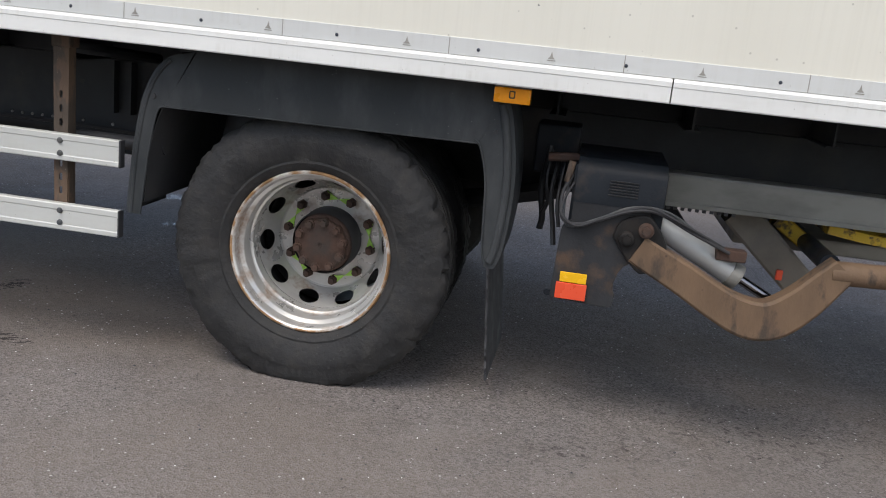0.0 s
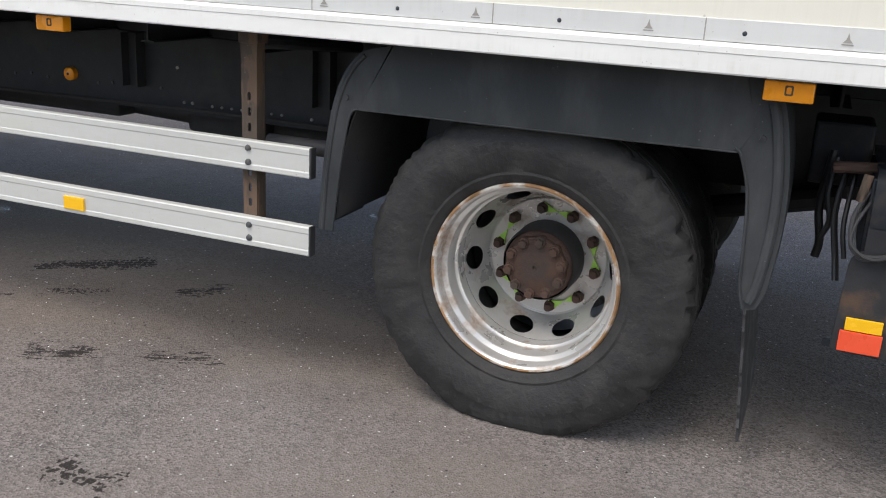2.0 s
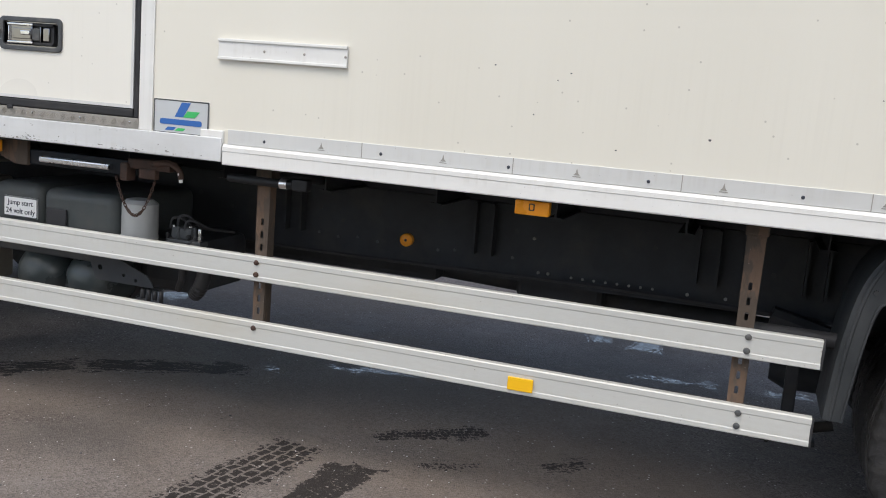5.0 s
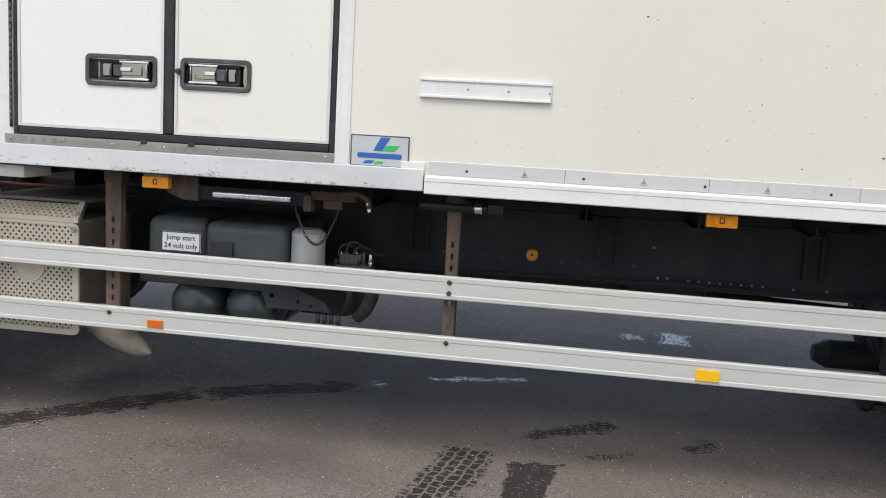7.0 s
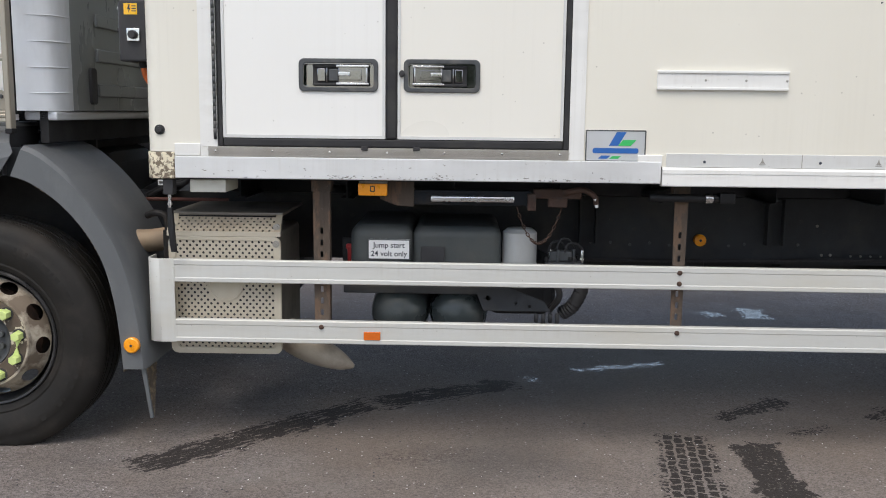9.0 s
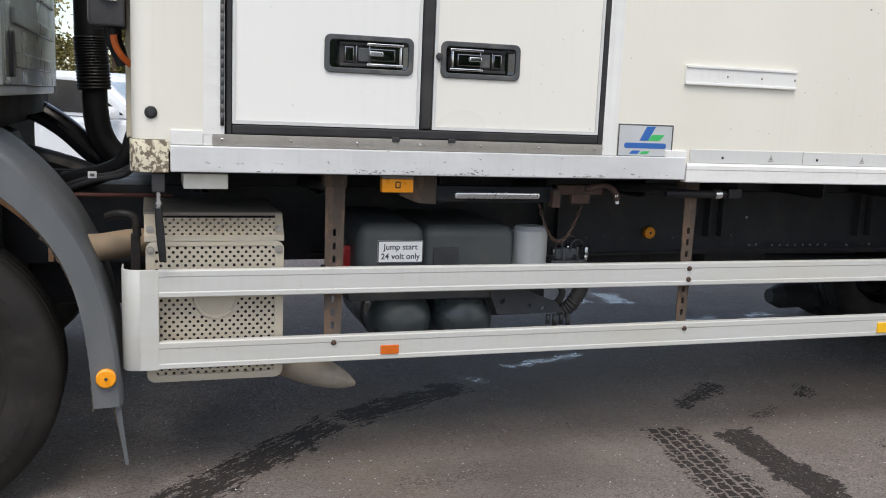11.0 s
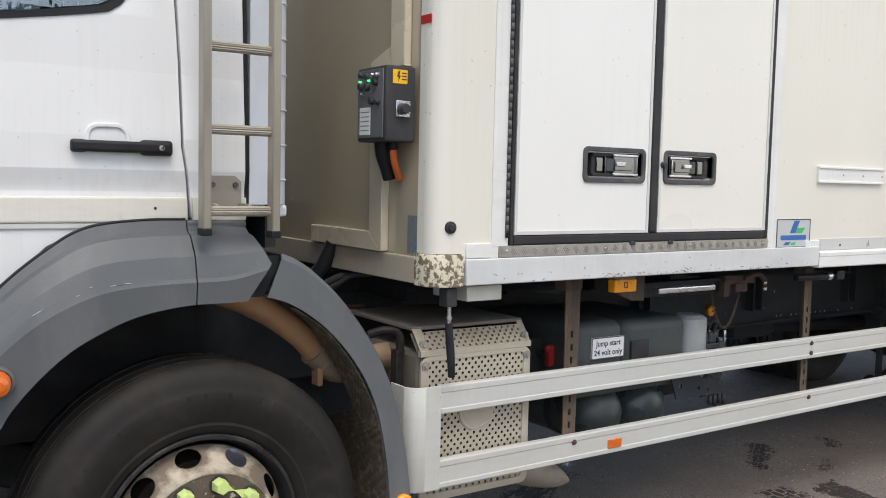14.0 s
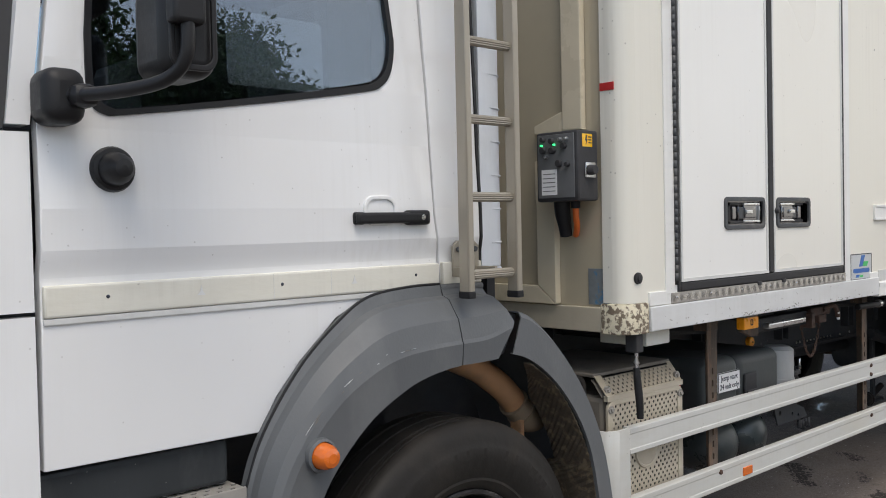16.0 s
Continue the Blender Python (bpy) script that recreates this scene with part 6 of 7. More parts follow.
lettering("lettering", "Jump start", 0.0325, Matrix.Translation((0, 0, 0.878)) @ up, "ink", bat)
lettering("lettering", "24 volt only", 0.0325, Matrix.Translation((0, 0, 0.841)) @ up, "ink", bat)
part("label_border", slab("y", rrect(-4.062, 0.816, -3.880, 0.904, 0.004, 2), [rrect(-4.058, 0.820, -3.884, 0.900, 0.003, 2)], 0.1793, 0.1805), "hub", bat)
part("tray", box(-4.17, -3.5, 0.19, 0.8, 0.665, 0.70, 0.006), "chassis", bat)
for cx in (-3.930, -3.668):
    tk = part("air_tank", cap([(0.01, 0.186), (0.04, 0.190), (0.072, 0.204), (0.100, 0.228), (0.118, 0.258), (0.127, 0.292), (0.1305, 0.33), (0.1305, 0.84), (0.12, 0.88), (0.05, 0.9)], cx, 0.566, 40), "airtank", truck, "grey-green painted air tank")
    part("strap", lathe([(0.1310, 0.42), (0.1335, 0.42), (0.1335, 0.46), (0.1310, 0.46)], cx, 0.566, 40), "black", tk)
cn = part("air_dryer", join(rod((-3.405, 0.25, 0.70), (-3.405, 0.25, 0.935), 0.075, seg=32), rod((-3.405, 0.25, 0.935), (-3.405, 0.25, 0.952), 0.075, 0.055, seg=32)), "canister", truck, "grey air dryer canister")
part("seam", rod((-3.405, 0.25, 0.79), (-3.405, 0.25, 0.80), 0.078, seg=32), "canister", cn)
vb = part("valve_block", join(box(-3.29, -3.12, 0.27, 0.33, 0.775, 0.800, 0.006), box(-3.27, -3.17, 0.275, 0.325, 0.80, 0.850, 0.010)), "hub", truck, "cast valve block with pipe fittings")
random.seed(9)
for k in range(10):
    vx = -3.285 + 0.0175 * k
    vy = 0.275 + 0.018 * (k % 3)
    part("valve_stub", join(rod((vx, vy, 0.80), (vx, vy, 0.825 + 0.03 * (k % 2)), 0.0075, seg=10, bevel=0.002), hexhead((vx, vy, 0.812), (0, 0, 1), 0.0105, 0.008)), "steel" if k % 4 == 1 else "hub" if k % 2 else "cabblack", vb)
for k, (dx, dz) in enumerate(((0.0, 0.0), (0.035, 0.012), (0.07, -0.006))):
    part("pipe", tube([(-3.275 + dx, 0.28, 0.845 + dz), (-3.26 + dx, 0.275, 0.885 + dz), (-3.225 + dx, 0.285, 0.888 + dz), (-3.19 + dx, 0.34, 0.85), (-3.17 + dx, 0.5, 0.82)], 0.0055, 6), "black", vb)
part("air_line", tube([(-3.18, 0.30, 0.80), (-3.12, 0.31, 0.70), (-3.15, 0.33, 0.60), (-3.2, 0.36, 0.55)], 0.03, 10, 10, ribs=0.12), "black", truck, "black corrugated air line")
part("air_line", tube([(-3.30, 0.30, 0.78), (-3.22, 0.29, 0.66), (-3.26, 0.33, 0.57)], 0.015, 8), "black", truck)
part("tank_bracket", slab("y", [(-3.60, 0.70), (-3.45, 0.70), (-3.30, 0.645), (-3.27, 0.60), (-3.56, 0.60)], [disc(-3.54, 0.655, 0.012, 12), disc(-3.42, 0.635, 0.008, 10), disc(-3.36, 0.62, 0.008, 10)], 0.17, 0.178), "chassis", truck, "dark bracket plate")
for k in range(4):
    part("valve_knob", rod((-3.33 + 0.03 * k, 0.18, 0.59), (-3.33 + 0.03 * k, 0.18, 0.55 - 0.01 * (k % 2)), 0.010, seg=10), "black", truck)
part("side_tank", box(-3.55, -3.22, 0.42, 0.85, 0.52, 0.78, 0.06), "chassis", truck)
tap = part("isolator_tap", join(box(-4.168, -4.130, 0.315, 0.345, 0.775, 0.852, 0.006), box(-4.176, -4.122, 0.318, 0.342, 0.836, 0.862, 0.008)), "red", truck, "red battery isolator tap")
part("tap_body", join(rod((-4.149, 0.345, 0.82), (-4.149, 0.40, 0.82), 0.020, seg=14, bevel=0.003), box(-4.20, -4.10, 0.395, 0.41, 0.70, 0.88, 0.004)), "black", tap)

# ---- folding step under the doors ----
st = part("folding_step", box(-3.79, -3.44, 0.085, 0.13, 1.078, 1.102, 0.006), "steel", truck, "folded step with bright bar")
part("step_side", box(-3.885, -3.37, 0.115, 0.17, 1.062, 1.125, 0.006), "lift", st)
part("step_bracket", slab("y", [(-4.03, 1.162), (-3.86, 1.162), (-3.86, 1.055), (-3.93, 1.058), (-4.0, 1.085)], [], 0.10, 0.118, bevel=0.003), "post", st, "rusty step bracket")
part("step_clasp", join(box(-3.36, -3.16, 0.10, 0.16, 1.095, 1.135, 0.006), join(box(-3.30, -3.22, 0.09, 0.12, 1.06, 1.10, 0.006), box(-3.385, -3.35, 0.085, 0.14, 1.045, 1.115, 0.004))), "rust", st, "rusty clasp")
part("clasp_arm", tube([(-3.24, 0.1, 1.12), (-3.16, 0.09, 1.135), (-3.11, 0.09, 1.11), (-3.10, 0.09, 1.075)], 0.012, 8), "rust", st)
part("pale_tip", rod((-3.105, 0.088, 1.10), (-3.098, 0.088, 1.062), 0.010, 0.007, 10), "label", st)
for k in range(22):
    t = k / 21
    lx = -3.425 + 0.19 * t
    lz = 1.055 - 0.012 * t - 0.62 * (0.25 - (t - 0.47) ** 2) + 0.01
    q = Matrix.Translation((lx, 0.118, lz)) @ Matrix.Rotation(math.atan2(1.24 * (t - 0.47), 0.19), 4, "Y").inverted() @ Matrix.Rotation(radians(90 * (k % 2)), 4, "X")
    b = tube([q @ Vector((0.011 * math.cos(a), 0.0055 * math.sin(a), 0)) for a in [2 * math.pi * j / 10 for j in range(11)]], 0.0022, 5, 1)
    part("chain_link", b, "rust", st)
part("winder_handle", join(join(box(-2.60, -2.535, 0.056, 0.100, 1.088, 1.132, 0.006), rod((-2.885, 0.085, 1.108), (-2.64, 0.080, 1.106), 0.017, seg=16, bevel=0.006)), rod((-2.64, 0.08, 1.106), (-2.60, 0.078, 1.110), 0.018, seg=16, bevel=0.004)), "cabblack", truck, "black winding handle below the skirt")
part("handle_ferrule", rod((-2.655, 0.08, 1.106), (-2.625, 0.08, 1.107), 0.0205, seg=16), "steel", truck)
part("floor_box", box(-4.785, -4.635, 0.04, 0.25, 1.110, 1.163, 0.004), "pale", truck, "cream box below the floor")
rope = part("prop_rod", tube([(-4.866, 0.028, 1.045), (-4.864, 0.026, 1.0), (-4.858, 0.022, 0.92), (-4.853, 0.024, 0.862)], lambda t: 0.0145 - 0.002 * abs(2 * t - 1), 12), "cabblack", truck, "black rubber-covered prop rod")
part("rod_collar", join(rod((-4.866, 0.028, 1.04), (-4.866, 0.028, 1.102), 0.0075, seg=12), rod((-4.866, 0.028, 1.058), (-4.866, 0.028, 1.066), 0.011, seg=12)), "steel", rope)
part("rod_socket", box(-4.888, -4.845, 0.01, 0.06, 1.10, 1.165, 0.005), "black", rope)

# ---- cab ----
CY = 0.13


def cab_y(z):
    """How far the door skin stands in or out at a height."""
    pts = [(1.0, 0.006), (1.30, 0.0), (1.372, 0.0), (1.385, 0.004), (1.47, 0.004), (1.485, 0.002), (1.505, -0.004), (1.53, -0.010), (1.62, -0.010), (1.80, 0.0), (1.95, 0.002), (2.25, 0.012), (2.9, 0.05)]
    for (a, u), (c, w) in zip(pts, pts[1:]):
        if z <= c:
            return u + (w - u) * max(0, (z - a) / (c - a))
    return pts[-1][1]


CUTS = [1.30, 1.372, 1.385, 1.47, 1.485, 1.505, 1.53, 1.56, 1.62, 1.71, 1.80, 1.88, 1.95, 2.1, 2.25, 2.5]
WIN = [(-5.872, 2.10), (-5.876, 2.05), (-5.893, 1.998), (-5.925, 1.966), (-5.985, 1.946), (-6.3, 1.892), (-6.66, 1.838), (-6.72, 1.834), (-6.752, 1.856), (-6.762, 1.91), (-6.755, 2.10), (-6.70, 2.56), (-6.66, 2.60), (-5.97, 2.60), (-5.93, 2.56)]
WIN = [(p.x, p.z) for p in smooth_path([(u, 0, v) for u, v in WIN], 3)]
door_out = [(-6.878, 1.052), (-6.345, 1.048), (-6.29, 1.135), (-6.22, 1.215), (-6.10, 1.32), (-6.0, 1.372), (-5.88, 1.388), (-5.716, 1.392), (-5.722, 1.48), (-5.742, 1.60), (-5.748, 1.84), (-5.772, 2.24), (-5.83, 2.72), (-6.74, 2.72), (-6.80, 2.40), (-6.872, 1.80)]
door = part("cab_door", slab("y", door_out, [WIN], CY, CY + 0.035, profile=cab_y, cuts=CUTS, bevel=0.003), "white", truck, "white cab door with dark window")


def grown(loop, d):
    cu = sum(u for u, v in loop) / len(loop)
    cv = sum(v for u, v in loop) / len(loop)
    return [(u + d * (1 if u > cu else -1) * min(1, abs(u - cu) / 0.3), v + d * (1 if v > cv else -1) * min(1, abs(v - cv) / 0.15)) for u, v in loop]


part("window_seal", slab("y", grown(WIN, 0.002), [grown(WIN, -0.014)], CY - 0.004, CY + 0.015, profile=cab_y, cuts=CUTS), "cabblack", door, "black window rubber")
part("window_pane", slab("y", grown(WIN, -0.018), [], CY + 0.006, CY + 0.010, profile=cab_y, cuts=CUTS), "glass", door, "tinted side window", smooth=60)
part("window_film", slab("y", rrect(-6.398, 1.932, -6.108, 2.120, 0.012, 3), [], CY + 0.018, CY + 0.0195, profile=cab_y, cuts=CUTS), "film", door, "hazy plastic sheet inside the window", smooth=0)
part("trim_strip", box(-6.872, -5.722, CY - 0.010, CY + 0.006, 1.384, 1.455, 0.006), "pale", door, "weathered cream trim strip")
part("strip_edge", box(-6.872, -5.90, CY - 0.006, CY + 0.006, 1.368, 1.3835, 0.003), "strip", door)
for k in (1, 3):
    part("strip_mark", box(-6.42 + 0.1 * k + 0.02 * (k % 3), -6.4185 + 0.1 * k + 0.02 * (k % 3), CY - 0.0104, CY - 0.009, 1.388, 1.452), "strip", door, smooth=0)
for k in range(3):
    part("strip_rivet", cap([(0.002, CY - 0.0125), (0.004, CY - 0.0115), (0.005, CY - 0.009)], -6.732 + 0.458 * k, 1.424, 8), "ink", door)
for k in range(2):
    ex0 = -6.503 + 0.4617 * k
    part("strip_emblem", slab("y", [(ex0 - 0.011, 1.412), (ex0 + 0.011, 1.412), (ex0 + 0.004, 1.42), (ex0, 1.436), (ex0 - 0.004, 1.42)], [], CY - 0.0108, CY - 0.009), "strip", door, smooth=0)
part("handle_well", cap([(0.002, CY - 0.0135), (0.02, CY - 0.0135)], -5.94, 1.60, 8), "white", door)
wl = slab("y", rrect(-6.005, 1.570, -5.885, 1.655, 0.035, 6), [rrect(-5.993, 1.582, -5.897, 1.643, 0.026, 6)], CY - 0.0155, CY - 0.006, bevel=0.003)
part("handle_cup", wl, "white", door, "moulded white handle cup")
part("door_handle", join(box(-6.042, -5.78, CY - 0.036, CY - 0.018, 1.576, 1.607, 0.009, seg=3), join(box(-6.042, -6.0, CY - 0.02, CY, 1.574, 1.609, 0.008), box(-5.86, -5.772, CY - 0.034, CY - 0.005, 1.570, 1.613, 0.010, seg=3))), "cabblack", door, "black pull handle")
part("keyhole", cap([(0.002, CY - 0.0375), (0.008, CY - 0.0370), (0.009, CY - 0.032)], -5.805, 1.592, 14), "steel", door)
part("camera_dome", cap([(0.006, CY - 0.075), (0.020, CY - 0.072), (0.030, CY - 0.060), (0.036, CY - 0.040), (0.039, CY - 0.022), (0.048, CY - 0.020), (0.052, CY - 0.010), (0.052, CY + 0.005)], -6.712, 1.709, 28), "cabblack", door, "black side camera dome")

# body round the door
part("cab_rear_side", slab("y", [(-5.708, 1.394), (-5.545, 1.394), (-5.567, 2.72), (-5.822, 2.72), (-5.764, 2.24), (-5.740, 1.84), (-5.734, 1.60), (-5.714, 1.48)], [], CY, CY + 0.04, profile=lambda z: cab_y(z) * 0.8, cuts=CUTS, bevel=0.003), "white", truck, "white cab rear quarter")
part("rear_trim", box(-5.708, -5.546, CY - 0.012, CY + 0.006, 1.388, 1.456, 0.004), "pale", truck)
part("body_seam", slab("y", [(-5.5445, 1.42), (-5.535, 1.42), (-5.557, 2.72), (-5.5665, 2.72)], [], CY - 0.003, CY + 0.04, profile=lambda z: cab_y(z) * 0.8, cuts=CUTS), "cabblack", truck, "black body joint")
corner = [(-5.533, CY), (-5.48, CY + 0.004), (-5.44, CY + 0.014), (-5.41, CY + 0.034), (-5.39, CY + 0.062), (-5.378, CY + 0.10), (-5.372, CY + 0.15), (-5.372, CY + 0.19), (-5.42, CY + 0.19), (-5.533, CY + 0.045)]
cc = part("cab_corner", slab("z", corner, [], 1.435, 2.72), "cabgrey", truck, "rounded light grey rear corner")
for k in range(6):
    z = 1.508 + 0.107 * k
    part("crease", tube([(x + 0.001, y - 0.001, z + 0.004 * i / 7) for i, (x, y) in enumerate(corner[:8])][1:], lambda t: 0.0032 * math.sin(3.14 * min(0.97, max(0.03, t))) ** 0.5, 6, 3), "cabgrey", cc)
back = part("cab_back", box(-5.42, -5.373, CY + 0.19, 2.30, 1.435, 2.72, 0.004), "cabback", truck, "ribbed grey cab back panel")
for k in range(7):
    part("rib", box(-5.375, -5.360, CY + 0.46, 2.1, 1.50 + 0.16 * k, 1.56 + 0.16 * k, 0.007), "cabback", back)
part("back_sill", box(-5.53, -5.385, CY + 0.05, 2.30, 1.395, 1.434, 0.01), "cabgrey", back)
vent = part("vent", slab("x", rrect(CY + 0.37, 1.465, CY + 0.43, 1.63, 0.02, 4), [], -5.374, -5.358), "black", truck, "black slotted vent")
part("cab_far_side", slab("y", [(-6.878, 1.05), (-5.50, 1.05), (-5.50, 2.72), (-6.74, 2.72), (-6.872, 1.80)], [WIN], 2.42 - 0.03, 2.42), "white", truck)
part("far_window", slab("y", grown(WIN, 0.004), [], 2.40, 2.404), "glass", truck)
part("cab_roof", box(-6.95, -5.37, 0.24, 2.30, 2.721, 2.78, 0.03), "white", truck)
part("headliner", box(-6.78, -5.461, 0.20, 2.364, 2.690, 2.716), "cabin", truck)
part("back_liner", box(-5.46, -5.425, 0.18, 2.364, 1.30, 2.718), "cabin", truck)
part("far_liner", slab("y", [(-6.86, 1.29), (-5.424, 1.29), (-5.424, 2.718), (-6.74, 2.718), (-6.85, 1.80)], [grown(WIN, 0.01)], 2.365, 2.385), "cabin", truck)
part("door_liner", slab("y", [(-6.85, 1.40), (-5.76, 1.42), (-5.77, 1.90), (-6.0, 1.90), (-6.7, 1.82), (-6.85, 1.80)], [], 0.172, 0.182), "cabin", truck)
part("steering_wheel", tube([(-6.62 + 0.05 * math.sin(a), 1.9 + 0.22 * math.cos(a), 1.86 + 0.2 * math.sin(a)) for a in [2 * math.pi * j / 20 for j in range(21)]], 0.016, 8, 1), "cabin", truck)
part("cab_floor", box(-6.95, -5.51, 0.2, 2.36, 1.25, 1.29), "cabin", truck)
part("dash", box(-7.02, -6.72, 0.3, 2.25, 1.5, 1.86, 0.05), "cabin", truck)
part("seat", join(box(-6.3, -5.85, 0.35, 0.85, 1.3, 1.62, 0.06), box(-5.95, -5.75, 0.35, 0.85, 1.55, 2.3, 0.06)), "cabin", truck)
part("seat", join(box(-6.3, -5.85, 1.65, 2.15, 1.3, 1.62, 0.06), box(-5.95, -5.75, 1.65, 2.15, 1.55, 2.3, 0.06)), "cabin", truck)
# front corner, pillar and windscreen
fpl = [(-6.888, CY), (-6.96, CY + 0.004), (-7.06, CY + 0.03), (-7.14, CY + 0.10), (-7.19, CY + 0.24), (-7.20, 0.6), (-7.16, 0.6), (-7.15, CY + 0.26), (-7.10, CY + 0.13), (-7.04, CY + 0.07), (-6.95, CY + 0.04), (-6.888, CY + 0.04)]
part("front_corner", slab("z", fpl, [], 1.40, 1.785), "white", truck, "white front corner panel")
part("front_corner_lower", slab("z", fpl, [], 0.75, 1.39), "white", truck)
part("front_panel", box(-7.20, -7.16, 0.605, 2.4, 0.75, 1.785, 0.01), "white", truck)
part("pillar", slab("y", [(-6.886, 1.80), (-6.935, 1.80), (-6.86, 2.40), (-6.79, 2.72), (-6.755, 2.72), (-6.812, 2.40)], [], CY, CY + 0.06, profile=cab_y, cuts=CUTS), "white", truck, "white windscreen pillar")
ws = [[(-6.937, CY + 0.012, 1.79), (-7.06, CY + 0.05, 1.79), (-7.14, CY + 0.2, 1.79), (-7.17, 0.7, 1.79), (-7.17, 2.0, 1.79), (-7.1, 2.38, 1.79)], [(-6.79, CY + 0.09, 2.70), (-6.90, CY + 0.14, 2.70), (-6.96, CY + 0.28, 2.70), (-6.99, 0.75, 2.70), (-6.99, 1.95, 2.70), (-6.92, 2.28, 2.70)]]
part("windscreen", thick(loft(ws), 0.005), "glass", truck, "dark curved windscreen")
part("windscreen_frit", thick(loft([[ws[0][0], (-6.975, CY + 0.022, 1.79)], [ws[1][0], (-6.825, CY + 0.105, 2.70)]]), 0.007), "seal", truck)
part("step_well", box(-6.95, -6.42, CY + 0.10, 0.6, 0.55, 1.05, 0.01), "black", truck, "dark step well under the door")
part("lower_trim", box(-6.90, -6.42, CY + 0.03, CY + 0.1, 0.93, 1.042, 0.012), "fender", truck)
sp = part("cab_step", thick(perforated((-6.80, CY - 0.02, 0.925), (1, 0, 0), (0, 1, 0), 11, 6, 0.036, 0.03, 0.0085), 0.003), "tread", truck, "perforated alloy cab step")
part("step_edge", box(-6.80, -6.404, CY - 0.028, CY - 0.02, 0.895, 0.929, 0.003), "tread", sp)

# mirrors
ma = part("mirror_arm", tube([(-6.83, 0.04, 1.855), (-6.77, -0.09, 1.856), (-6.722, -0.18, 1.872), (-6.702, -0.222, 1.915), (-6.70, -0.228, 2.0)], 0.0145, 12), "cabblack", truck, "black mirror arm")
part("arm_foot", join(box(-6.885, -6.795, 0.035, CY + 0.02, 1.797, 1.916, 0.03, seg=4), box(-6.84, -6.78, 0.0, 0.06, 1.83, 1.88, 0.02)), "cabblack", ma)
mh = part("mirror_head", box(-6.738, -6.618, -0.205, -0.05, 1.876, 2.075, 0.035, seg=4), "cabblack", truck, "black wide-angle mirror housing")
part("back_rim", slab("y", rrect(-6.730, 1.888, -6.626, 2.063, 0.03, 5), [rrect(-6.718, 1.901, -6.638, 2.050, 0.022, 5)], -0.212, -0.203, bevel=0.003), "cabblack", mh)
part("mirror_head", box(-6.735, -6.620, -0.205, 0.0, 2.112, 2.52, 0.035, seg=4), "cabblack", truck, "tall black mirror housing")
part("mirror_joint", box(-6.735, -6.665, -0.245, -0.200, 1.975, 2.035, 0.010, seg=3), "cabblack", ma)
part("arm_sleeve", rod((-6.70, -0.228, 2.03), (-6.70, -0.228, 2.4), 0.0165, seg=12), "post", ma)

# front wheel arch on the cab: outer root, crease and lower lip
AR = [(-6.43, 0.56), (-6.42, 0.75), (-6.40, 0.92), (-6.345, 1.052), (-6.23, 1.205), (-6.10, 1.315), (-6.0, 1.370), (-5.86, 1.388), (-5.733, 1.390)]
AC = [(-6.42, 0.56), (-6.405, 0.74), (-6.36, 0.90), (-6.29, 1.025), (-6.18, 1.13), (-6.06, 1.195), (-5.96, 1.222), (-5.84, 1.230), (-5.733, 1.232)]
AL = [(-6.30, 0.56), (-6.285, 0.72), (-6.235, 0.87), (-6.165, 0.965), (-6.07, 1.05), (-5.97, 1.105), (-5.89, 1.135), (-5.80, 1.152), (-5.733, 1.158)]


def arch_skin(root, crease, lip):
    a, c, e = (smooth_path([(x, 0, z) for x, z in p], 4) for p in (root, crease, lip))
    rows = []
    for p, q, r in zip(a, c, e):
        m0, m1, m2, m3 = p.lerp(q, 0.20), p.lerp(q, 0.26), p.lerp(q, 0.62), p.lerp(q, 0.88)
        rows.append([(p.x, 0.138, p.z), (p.x, 0.110, p.z), (m0.x, 0.100, m0.z), (m1.x, 0.074, m1.z), (m2.x, 0.034, m2.z), (m3.x, 0.023, m3.z), (q.x, 0.019, q.z), (q.x * 0.85 + r.x * 0.15, 0.014, q.z * 0.85 + r.z * 0.15), (r.x, 0.020, r.z), (r.x, 0.06, r.z + 0.004), (r.x, 0.36, r.z + 0.02)])
    return thick(loft(rows), 0.004)


ar = part("front_wheel_arch", arch_skin(AR, AC, AL), "grey", truck, "grey plastic wheel arch with scuffs", smooth=11.0)
part("edge_seal", tube([(x, 0.112, z + 0.003) for x, z in AR[2:]], 0.004, 8, 6), "cabblack", ar, "black edge seal")
part("arch_rear_piece", arch_skin([(-5.729, 1.390), (-5.64, 1.390), (-5.555, 1.372)], [(-5.729, 1.232), (-5.62, 1.236), (-5.508, 1.266)], [(-5.729, 1.158), (-5.65, 1.158), (-5.580, 1.160)]), "grey", truck, "grey rear section of the wheel arch", smooth=11.0)
part("joint_strip", slab("y", [(-5.535, 1.285), (-5.455, 1.285), (-5.515, 1.165), (-5.595, 1.165)], [], 0.060, 0.072), "fender", truck, "dark rubber joint between the arch pieces")
part("arch_top", box(-5.73, -5.55, 0.105, 0.36, 1.368, 1.388, 0.006), "grey", truck)
part("arch_end", slab("x", [(0.03, 1.17), (0.36, 1.17), (0.36, 1.375), (0.12, 1.37), (0.03, 1.25)], [], -5.562, -5.556), "black", truck)
lamp = part("side_indicator", cap([(0.012, -0.045), (0.024, -0.040), (0.031, -0.026), (0.034, -0.004), (0.036, 0.012)], -6.245, 0.993, 28), "amberlens", truck, "round orange indicator lamp")
part("lamp_base", lathe([(0.036, -0.004), (0.043, 0.0), (0.046, 0.03)], -6.245, 0.993, 28), "grey", lamp)

